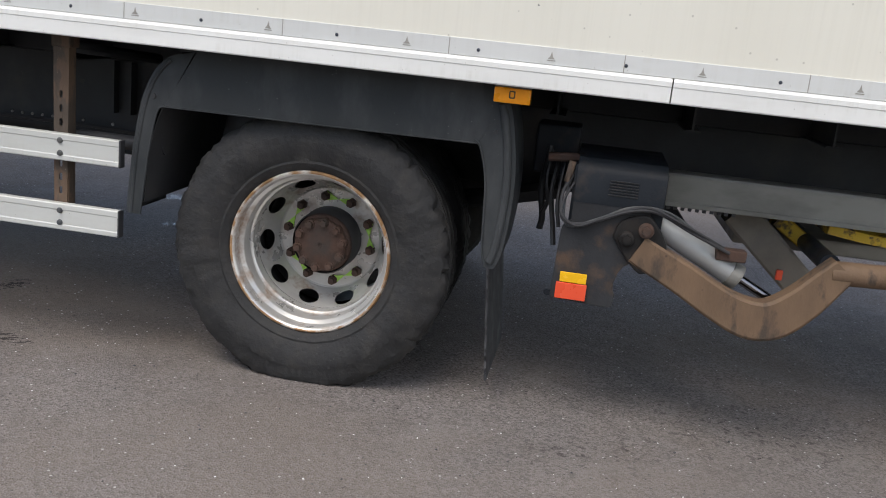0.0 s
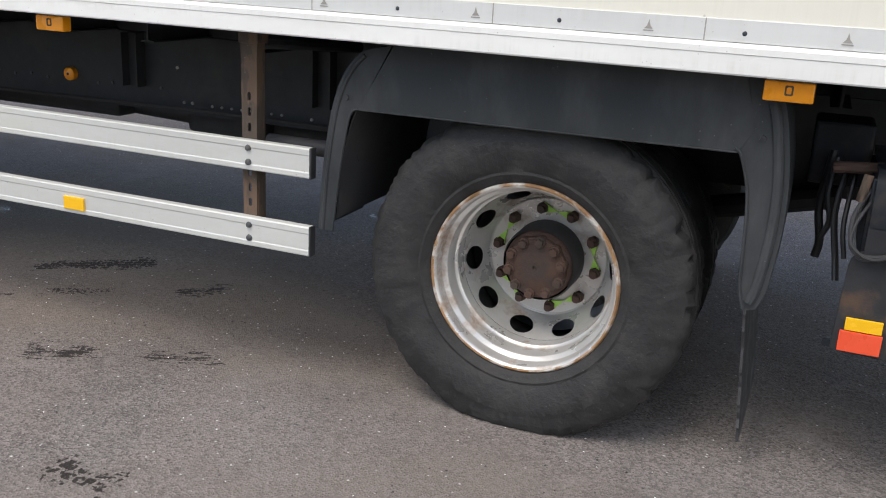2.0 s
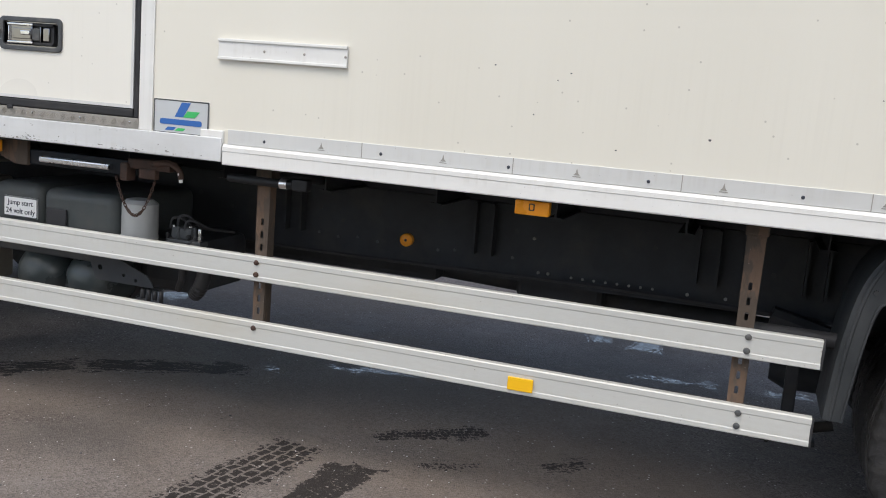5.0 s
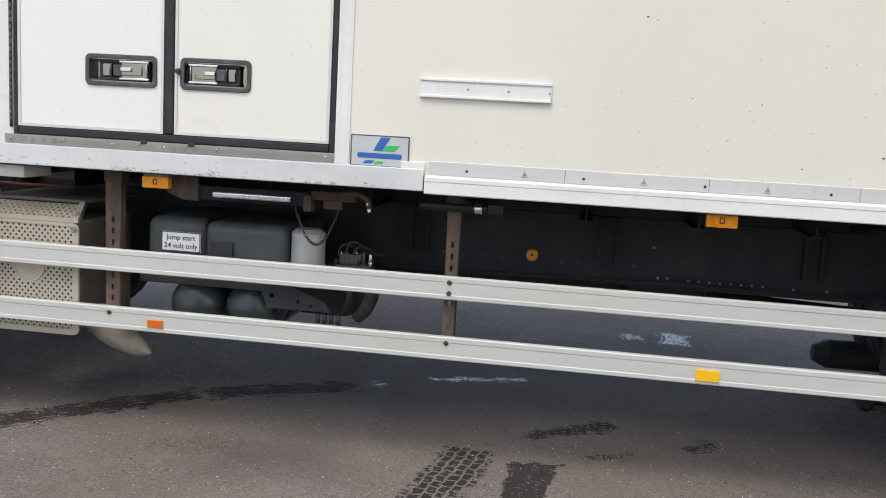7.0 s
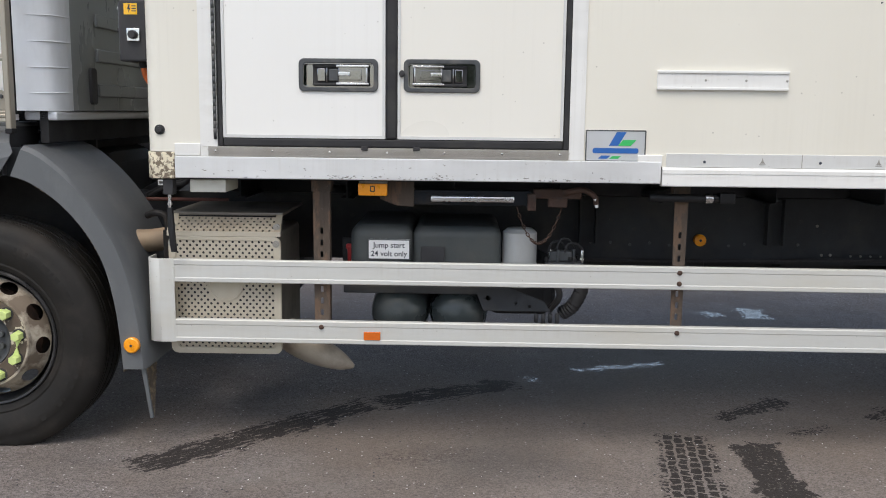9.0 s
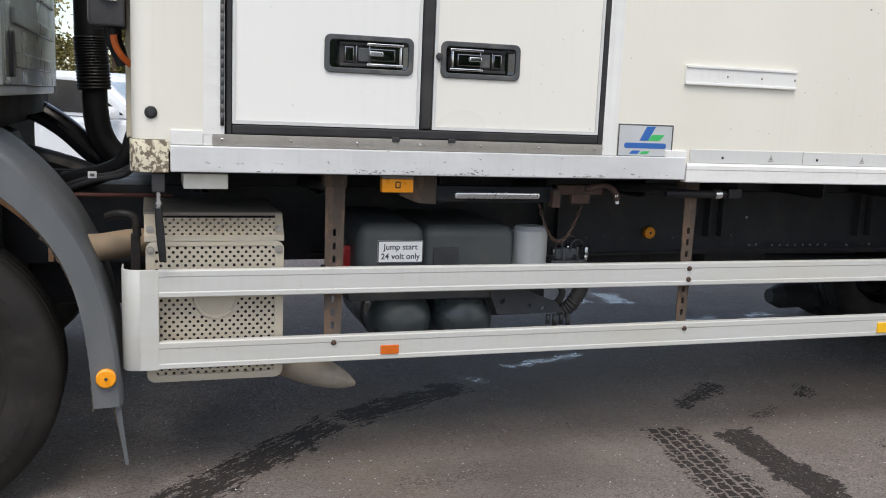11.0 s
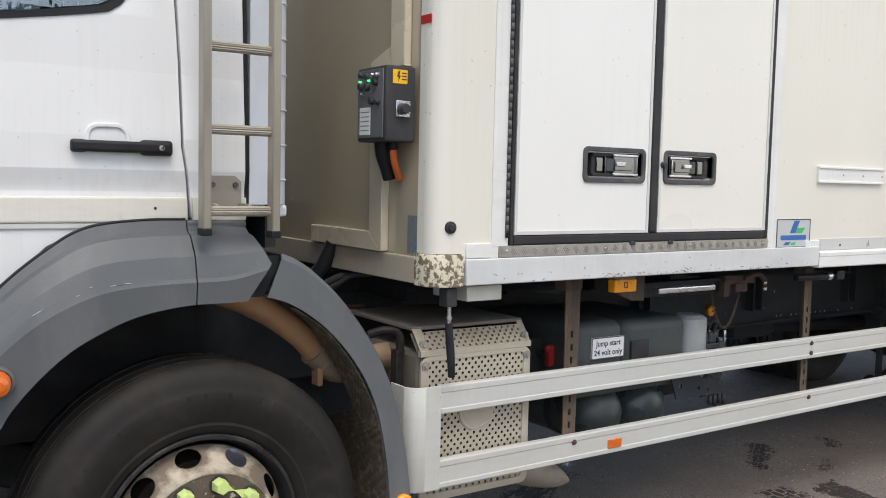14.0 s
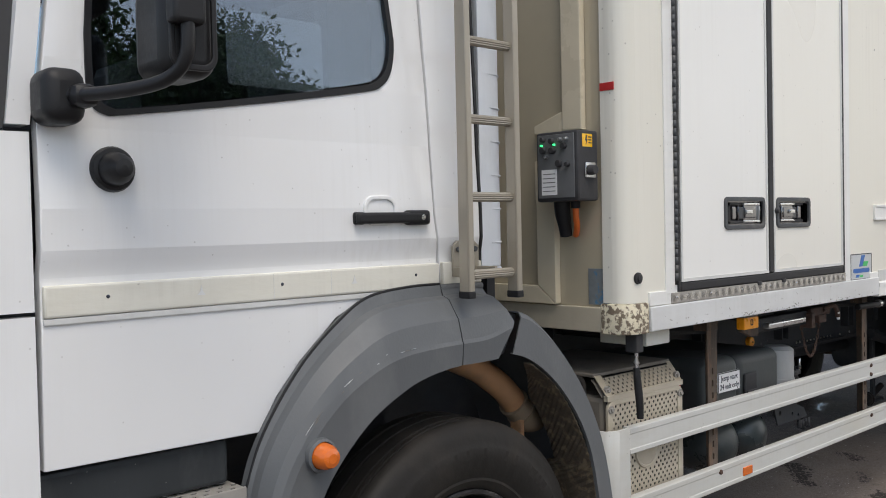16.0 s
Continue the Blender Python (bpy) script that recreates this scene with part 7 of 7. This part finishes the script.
random.seed(6)
crease = smooth_path([(x, 0, z) for x, z in AC], 12)
for k in range(13):
    i0 = int(random.uniform(0.30, 0.93) * (len(crease) - 1))
    n = random.choice((1, 2, 2, 3))
    off = random.uniform(-0.012, 0.014) if k % 3 else 0.0
    pts = [(q.x, 0.0172 + 0.15 * abs(off), q.z + off) for q in crease[i0:i0 + n + 1]]
    if len(pts) > 1:
        part("scuff", tube(pts, lambda u: 0.0007 * (0.2 + math.sin(3.14 * min(0.97, max(0.03, u)))), 5, 3), "dusty" if k % 2 else "silverlabel", ar, "pale scrape")

# rear half of the front mudguard
GO = [(-5.470, 1.290), (-5.425, 1.272), (-5.37, 1.236), (-5.28, 1.155), (-5.19, 1.045), (-5.12, 0.93), (-5.065, 0.80), (-5.025, 0.64), (-5.002, 0.48), (-4.992, 0.355)]
GI = [(-5.520, 1.172), (-5.46, 1.154), (-5.39, 1.115), (-5.32, 1.060), (-5.25, 0.985), (-5.185, 0.89), (-5.138, 0.78), (-5.105, 0.63), (-5.088, 0.48), (-5.080, 0.355)]
a, c = (smooth_path([(x, 0, z) for x, z in p], 4) for p in (GO, GI))
rows = []
for p, q in zip(a, c):
    e = p.lerp(q, 0.12)
    rows.append([(p.x, 0.62, p.z), (p.x, 0.040, p.z), (e.x, 0.024, e.z), (q.x, 0.018, q.z), (q.x, 0.026, q.z)])
mgf = part("mudguard_rear_half", thick(loft(rows), 0.004), "grey", truck, "grey curved mudguard behind the front wheel")
lin = smooth_path([(-5.43, 0, 1.125), (-5.33, 0, 1.055), (-5.25, 0, 0.965), (-5.19, 0, 0.87), (-5.145, 0, 0.77), (-5.118, 0, 0.66), (-5.098, 0, 0.50), (-5.090, 0, 0.34)], 8)
rows = []
for i, p in enumerate(lin):
    deep = 0.03 + 0.13 * min(1.0, i / 14) + 0.26 * min(1.0, max(0.0, (i - 34) / 6))
    rows.append([(p.x + (0.004 if (i + j) % 2 else 0.0), 0.028 + deep * j / 15, p.z) for j in range(16)])
part("spray_liner", thick(loft(rows), 0.004), "liner", mgf, "dark brown textured spray-suppression liner", smooth=0)
part("disc_reflector", cap([(0.006, -0.002), (0.028, -0.001), (0.033, 0.004), (0.033, 0.02)], -5.042, 0.462, 28), "amber", mgf, "round amber reflector")
part("reflector_bolt", cap([(0.002, -0.006), (0.005, -0.005), (0.006, -0.001)], -5.042, 0.462, 10), "ink", mgf)
rows = []
for i in range(19):
    t = i / 18
    x, z = -5.030 + 0.046 * t, 0.375 - 0.238 * t
    y1 = 0.22 - 0.155 * max(0.0, (t - 0.22) / 0.78)
    rows.append([(x + (0.005 if (i + j) % 2 else 0.0), 0.050 + (y1 - 0.050) * j / 13, z) for j in range(14)])
part("mud_flap", thick(loft(rows), 0.006), "liner", mgf, "dirty textured mud flap", smooth=0)
part("flap_edge", slab("y", [(-5.016, 0.36), (-4.998, 0.36), (-4.972, 0.135), (-4.984, 0.135)], [], 0.036, 0.049), "grey", mgf)
part("wing_roof", box(-6.4, -5.56, 0.18, 0.6, 1.335, 1.345), "black", truck)
part("well_back", box(-6.45, -5.45, 0.74, 0.76, 0.80, 1.34), "black", truck)

# ladder on the cab corner
ld = part("ladder", box(-5.7235, -5.6975, -0.006, 0.036, 1.362, 2.95, 0.005), "ladder", truck, "aluminium cab access ladder")
part("stile", box(-5.518, -5.492, -0.006, 0.036, 1.352, 2.95, 0.005), "ladder", ld)
part("stile_foot", box(-5.725, -5.696, -0.008, 0.038, 1.352, 1.374, 0.004), "cabblack", ld)
part("stile_foot", box(-5.520, -5.490, -0.008, 0.038, 1.342, 1.364, 0.004), "cabblack", ld)
flute = [(0.018 + r * math.cos(a), r * math.sin(a)) for r, a in ((0.0145 if k % 2 else 0.0122, 2 * math.pi * k / 28) for k in range(28))]
for k in range(7):
    z = 1.420 + 0.2285 * k
    part("rung", slab("x", [(y, z + v) for y, v in flute], [], -5.702, -5.515), "ladder", ld)
lb = part("ladder_bracket", slab("y", [(-5.675, 1.428), (-5.565, 1.428), (-5.565, 1.503), (-5.585, 1.520), (-5.655, 1.520), (-5.675, 1.503)], [], CY - 0.020, CY - 0.011, bevel=0.002), "ladder", ld, "alloy ladder bracket")
part("bracket_arm", box(-5.675, -5.663, 0.03, CY - 0.012, 1.41, 1.44, 0.003), "ladder", ld)
part("bracket_arm", box(-5.577, -5.565, 0.03, CY - 0.012, 1.41, 1.44, 0.003), "ladder", ld)
for bx, bz in ((-5.655, 1.493), (-5.585, 1.493)):
    part("bolt", hexhead((bx, CY - 0.020, bz), (0, -1, 0), 0.009, 0.008), "hub", ld)

# air intake behind the cab
part("snorkel", join(tube([(-5.190, 2.15, 2.7), (-5.186, 2.15, 1.705)], 0.082, 18, 1), tube([(-5.186, 2.15, 1.705), (-5.182, 2.15, 1.62), (-5.176, 2.15, 1.53), (-5.170, 2.15, 1.425)], 0.083, 18, 12, ribs=0.07)), "cabblack", truck, "black corrugated intake pipe")
part("snorkel_elbow", tube([(-5.170, 2.15, 1.43), (-5.165, 2.15, 1.30), (-5.14, 2.15, 1.18), (-5.085, 2.15, 1.09), (-4.99, 2.15, 1.02), (-4.90, 2.15, 0.98)], lambda t: 0.066 + 0.006 * t, 16), "cabblack", truck)
part("intake_duct", tube([(-5.62, 2.2, 1.33), (-5.48, 2.2, 1.31), (-5.33, 2.2, 1.22), (-5.20, 2.2, 1.10), (-5.06, 2.2, 0.98)], 0.062, 14), "glossblack", truck, "glossy black duct")
part("duct_lower", tube([(-5.60, 1.9, 1.10), (-5.3, 1.9, 1.02), (-5.1, 1.9, 0.94)], 0.07, 14), "cabblack", truck)
# hose bundle rising to the body
part("hose_sleeve", tube([(-5.30, 1.05, 1.00), (-5.16, 0.90, 1.06), (-5.06, 0.80, 1.10), (-4.99, 0.74, 1.155), (-4.955, 0.70, 1.27)], lambda t: 0.050 - 0.024 * t, 12), "cabblack", truck, "black sleeve round the hoses to the body")
for dx, dy, rr in ((0.0, -0.10, 0.014), (0.03, -0.15, 0.011), (-0.03, 0.05, 0.012)):
    part("cable", tube([(-5.25 + dx, 0.98 + dy, 1.02), (-5.12 + dx, 0.86 + dy, 1.075), (-5.02 + dx, 0.80 + dy, 1.10), (-4.93, 0.74 + dy, 1.15), (-4.86, 0.70 + dy, 1.158)], rr, 10), "black", truck)
tagp = part("cable_tag", box(-5.125, -5.092, 0.655, 0.662, 1.085, 1.112, 0.002), "label", truck, "small white cable tag")
part("tag_mark", box(-5.117, -5.100, 0.653, 0.655, 1.093, 1.104), "hub", tagp, smooth=0)
part("chassis_cover", box(-5.30, -4.88, 0.95, 1.75, 0.96, 1.03, 0.01), "black", truck)
part("cross_tube", rod((-5.22, 0.72, 1.012), (-4.80, 0.72, 1.012), 0.009, seg=12), "redpipe", truck, "thin red-brown pipe behind the silencer")

# ---- beyond the lorry ----


def tree(name, x, y, height, spread, seed, label, base=0.28, count=5200, leaf="leaf", size=0.1):
    rnd = random.Random(seed)
    root = tagged(new(name), label=label, category="tree")
    root.location.z = GZ
    tr = tube([(x, y, 0), (x + 0.1, y, height * 0.25), (x - 0.1, y + 0.1, height * 0.55), (x, y, height * 0.85)], lambda t: 0.26 * (1 - 0.85 * t) * height / 9, 10)
    part("trunk", tr, "bark", root)
    tips = []
    limbs = None
    for k in range(16):
        h = height * rnd.uniform(base, 0.8)
        a = rnd.uniform(0, 6.28)
        ln = spread * rnd.uniform(0.5, 1.0) * (1.15 - h / height * 0.6)
        tip = Vector((x + ln * math.cos(a), y + ln * math.sin(a), h + ln * rnd.uniform(0.15, 0.6)))
        limbs = tube([(x, y, h * 0.85), ((x + tip.x) / 2, (y + tip.y) / 2, h + ln * 0.12), tip], lambda t: 0.07 * (1 - 0.8 * t) * height / 9, 6, 4, limbs)
        for q in (0.45, 0.65, 0.85, 1.0):
            tips.append((Vector((x, y, h * 0.9)).lerp(tip, q), 0.55 + 0.5 * rnd.random()))
    for k in range(6):
        tips.append((Vector((x + rnd.uniform(-0.6, 0.6), y + rnd.uniform(-0.6, 0.6), height * rnd.uniform(0.75, 1.0))), 0.7))
    part("limb", limbs, "bark", root)
    verts, faces = [], []
    for k in range(count):
        c, r = rnd.choice(tips)
        d = Vector((rnd.gauss(0, 1), rnd.gauss(0, 1), rnd.gauss(0, 0.8)))
        p = c + d * (r * 0.55 * spread / 3)
        u = Vector((rnd.gauss(0, 1), rnd.gauss(0, 1), rnd.gauss(0, 1))).normalized()
        w = u.cross(Vector((rnd.gauss(0, 1), rnd.gauss(0, 1), rnd.gauss(0, 1)))).normalized()
        s = rnd.uniform(0.7, 1.4) * size * spread / 3
        i = len(verts)
        verts += [p - u * s, p + w * s * 0.45 - u * s * 0.1, p + u * s, p - w * s * 0.45 - u * s * 0.1]
        faces.append((i, i + 1, i + 2, i + 3))
    me = bpy.data.meshes.new("crown")
    me.from_pydata(verts, [], faces)
    me.materials.append(M[leaf])
    ob = new("crown", me)
    ob.parent = root
    return root


for k, (tx, ty, th, tw, kind) in enumerate(((-12.0, 47.0, 6.4, 3.4, "leafgold"), (-6.6, 50.0, 6.6, 3.2, "leafgold"), (-2.6, 48.0, 5.2, 2.2, "leafgold"), (0.2, 50.0, 5.4, 2.6, "leaf"), (-17.0, 50.0, 6.0, 3.4, "leaf"))):
    tree("tree", tx, ty, th, tw, 3 + k, "yellowing bushy tree at the edge of the yard" if kind == "leafgold" else "green bushy tree at the edge of the yard", base=0.03, count=18000, leaf=kind, size=0.10)
for k, (tx, ty, th, tw) in enumerate(((-3.0, -14.5, 5.2, 2.2), (-1.1, -13.5, 6.2, 2.4), (0.9, -14.0, 6.9, 2.4), (2.8, -15.0, 7.0, 2.3))):
    tree("tree", tx, ty, th, tw, 20 + k, "dark leafy tree in the row across the yard", base=0.04, count=36000, size=0.085)


def parked_car(m, paint, label):
    """A family car, nose towards +x of its pose m."""
    x0 = y0 = 0.0
    car = tagged(new("parked_car"), label=label, category="car", group="parked cars")
    car.matrix_world = m
    side = [(0, 0.42), (0.02, 0.80), (0.10, 0.98), (0.35, 1.05), (2.95, 1.05), (3.25, 1.03), (3.85, 0.94), (4.2, 0.82), (4.32, 0.66), (4.34, 0.42), (3.95, 0.30), (0.3, 0.30)]
    b = slab("y", [(x0 + u, v) for u, v in side], [], y0, y0 + 1.8, bevel=0.06)
    part("body", b, paint, car)
    roof = [(0.20, 1.04), (0.42, 1.50), (0.75, 1.60), (2.0, 1.60), (2.45, 1.50), (3.15, 1.04)]
    part("cabin", slab("y", [(x0 + u, v) for u, v in roof], [], y0 + 0.12, y0 + 1.68, bevel=0.08), paint, car)
    for yy in (y0 + 0.112, y0 + 1.684):
        part("side_window", slab("y", [(x0 + 0.48, 1.10), (x0 + 0.62, 1.45), (x0 + 1.45, 1.50), (x0 + 1.45, 1.10)], [], yy, yy + 0.004), "glossblack", car)
        part("side_window", slab("y", [(x0 + 1.52, 1.10), (x0 + 1.52, 1.50), (x0 + 2.15, 1.48), (x0 + 2.85, 1.10)], [], yy, yy + 0.004), "glossblack", car)
    part("windscreen", thick(loft([[(x0 + 2.52, y0 + 0.22, 1.49), (x0 + 2.52, y0 + 1.58, 1.49)], [(x0 + 3.16, y0 + 0.14, 1.075), (x0 + 3.16, y0 + 1.66, 1.075)]]), 0.01), "glass", car)
    part("windscreen_back", thick(loft([[(x0 + 2.46, y0 + 0.22, 1.46), (x0 + 2.46, y0 + 1.58, 1.46)], [(x0 + 3.1, y0 + 0.14, 1.05), (x0 + 3.1, y0 + 1.66, 1.05)]]), 0.02), "seal", car)
    gr = part("grille", box(x0 + 4.28, x0 + 4.352, y0 + 0.45, y0 + 1.35, 0.56, 0.76, 0.02), "seal", car)
    for k in range(4):
        part("grille_bar", box(x0 + 4.35, x0 + 4.358, y0 + 0.46, y0 + 1.34, 0.585 + 0.045 * k, 0.597 + 0.045 * k, 0.003), "chrome", car)
    for yy in (y0 + 0.10, y0 + 1.38):
        side_y = y0 - 0.006 if yy < 1 else y0 + 1.46
        lamp_out = [(x0 + 3.62, 0.80), (x0 + 3.80, 0.70), (x0 + 4.20, 0.575), (x0 + 4.345, 0.56), (x0 + 4.345, 0.66), (x0 + 4.25, 0.735), (x0 + 4.0, 0.80)]
        hl = part("headlight", slab("y", lamp_out, [], side_y, side_y + 0.346, bevel=0.02), "glossblack", car, "dark headlight with clear lens")
        for q in range(3):
            part("reflector", rod((x0 + 4.32, side_y + 0.07 + 0.09 * q, 0.635), (x0 + 4.352, side_y + 0.07 + 0.09 * q, 0.632), 0.032, seg=14), "steel", hl)
        part("reflector", box(x0 + 3.92, x0 + 4.12, side_y - 0.004 if yy < 1 else side_y + 0.34, side_y + 0.006 if yy < 1 else side_y + 0.35, 0.665, 0.725, 0.003), "steel", hl)
    for wx in (0.85, 3.45):
        for yy, s in ((y0 + 0.0, 1), (y0 + 1.8, -1)):
            wb = cap([(0.02, yy - s * 0.01), (0.2, yy), (0.31, yy + s * 0.01), (0.325, yy + s * 0.06), (0.325, yy + s * 0.22), (0.1, yy + s * 0.23)], x0 + wx, 0.325, 32)
            part("wheel", wb, "rubber", car)
    part("door_mirror", box(x0 + 2.75, x0 + 2.95, y0 - 0.18, y0 - 0.02, 1.05, 1.20, 0.05), paint, car)
    return car


parked_car(pose(-7.31, 10.56, GZ, 0, 0, -45) @ Matrix.Scale(1.02, 4), "carpaint", "white parked car with clear headlights")
parked_car(pose(-5.6, 18.0, GZ, 0, 0, -5) @ Matrix.Scale(1.18, 4), "darkcar", "dark car parked behind the white car")


# loose grit and scraps on the asphalt
rnd = random.Random(17)
for name, material, count, lo, hi, label in (("grit", "label", 420, 0.0015, 0.0035, "pale grit scattered on the asphalt"), ("dark_grit", "black", 380, 0.002, 0.006, "dark crumbs scattered on the asphalt")):
    b = None
    verts, faces = [], []
    for k in range(count):
        x, y, r = rnd.uniform(-5.5, 2.2), rnd.uniform(-1.9, 0.6), rnd.uniform(lo, hi)
        i = len(verts)
        a0 = rnd.uniform(0, 6.28)
        for j in range(4):
            q = r * rnd.uniform(0.7, 1.4)
            verts.append((x + q * math.cos(a0 + 1.57 * j), y + q * math.sin(a0 + 1.57 * j), GZ + 0.001))
        verts.append((x, y, GZ + 0.001 + r * rnd.uniform(0.4, 0.9)))
        faces += [(i + j, i + (j + 1) % 4, i + 4) for j in range(4)]
    me = bpy.data.meshes.new(name)
    me.from_pydata(verts, [], faces)
    me.materials.append(M[material])
    tagged(new(name, me), label=label, category="gravel", kind="stuff")
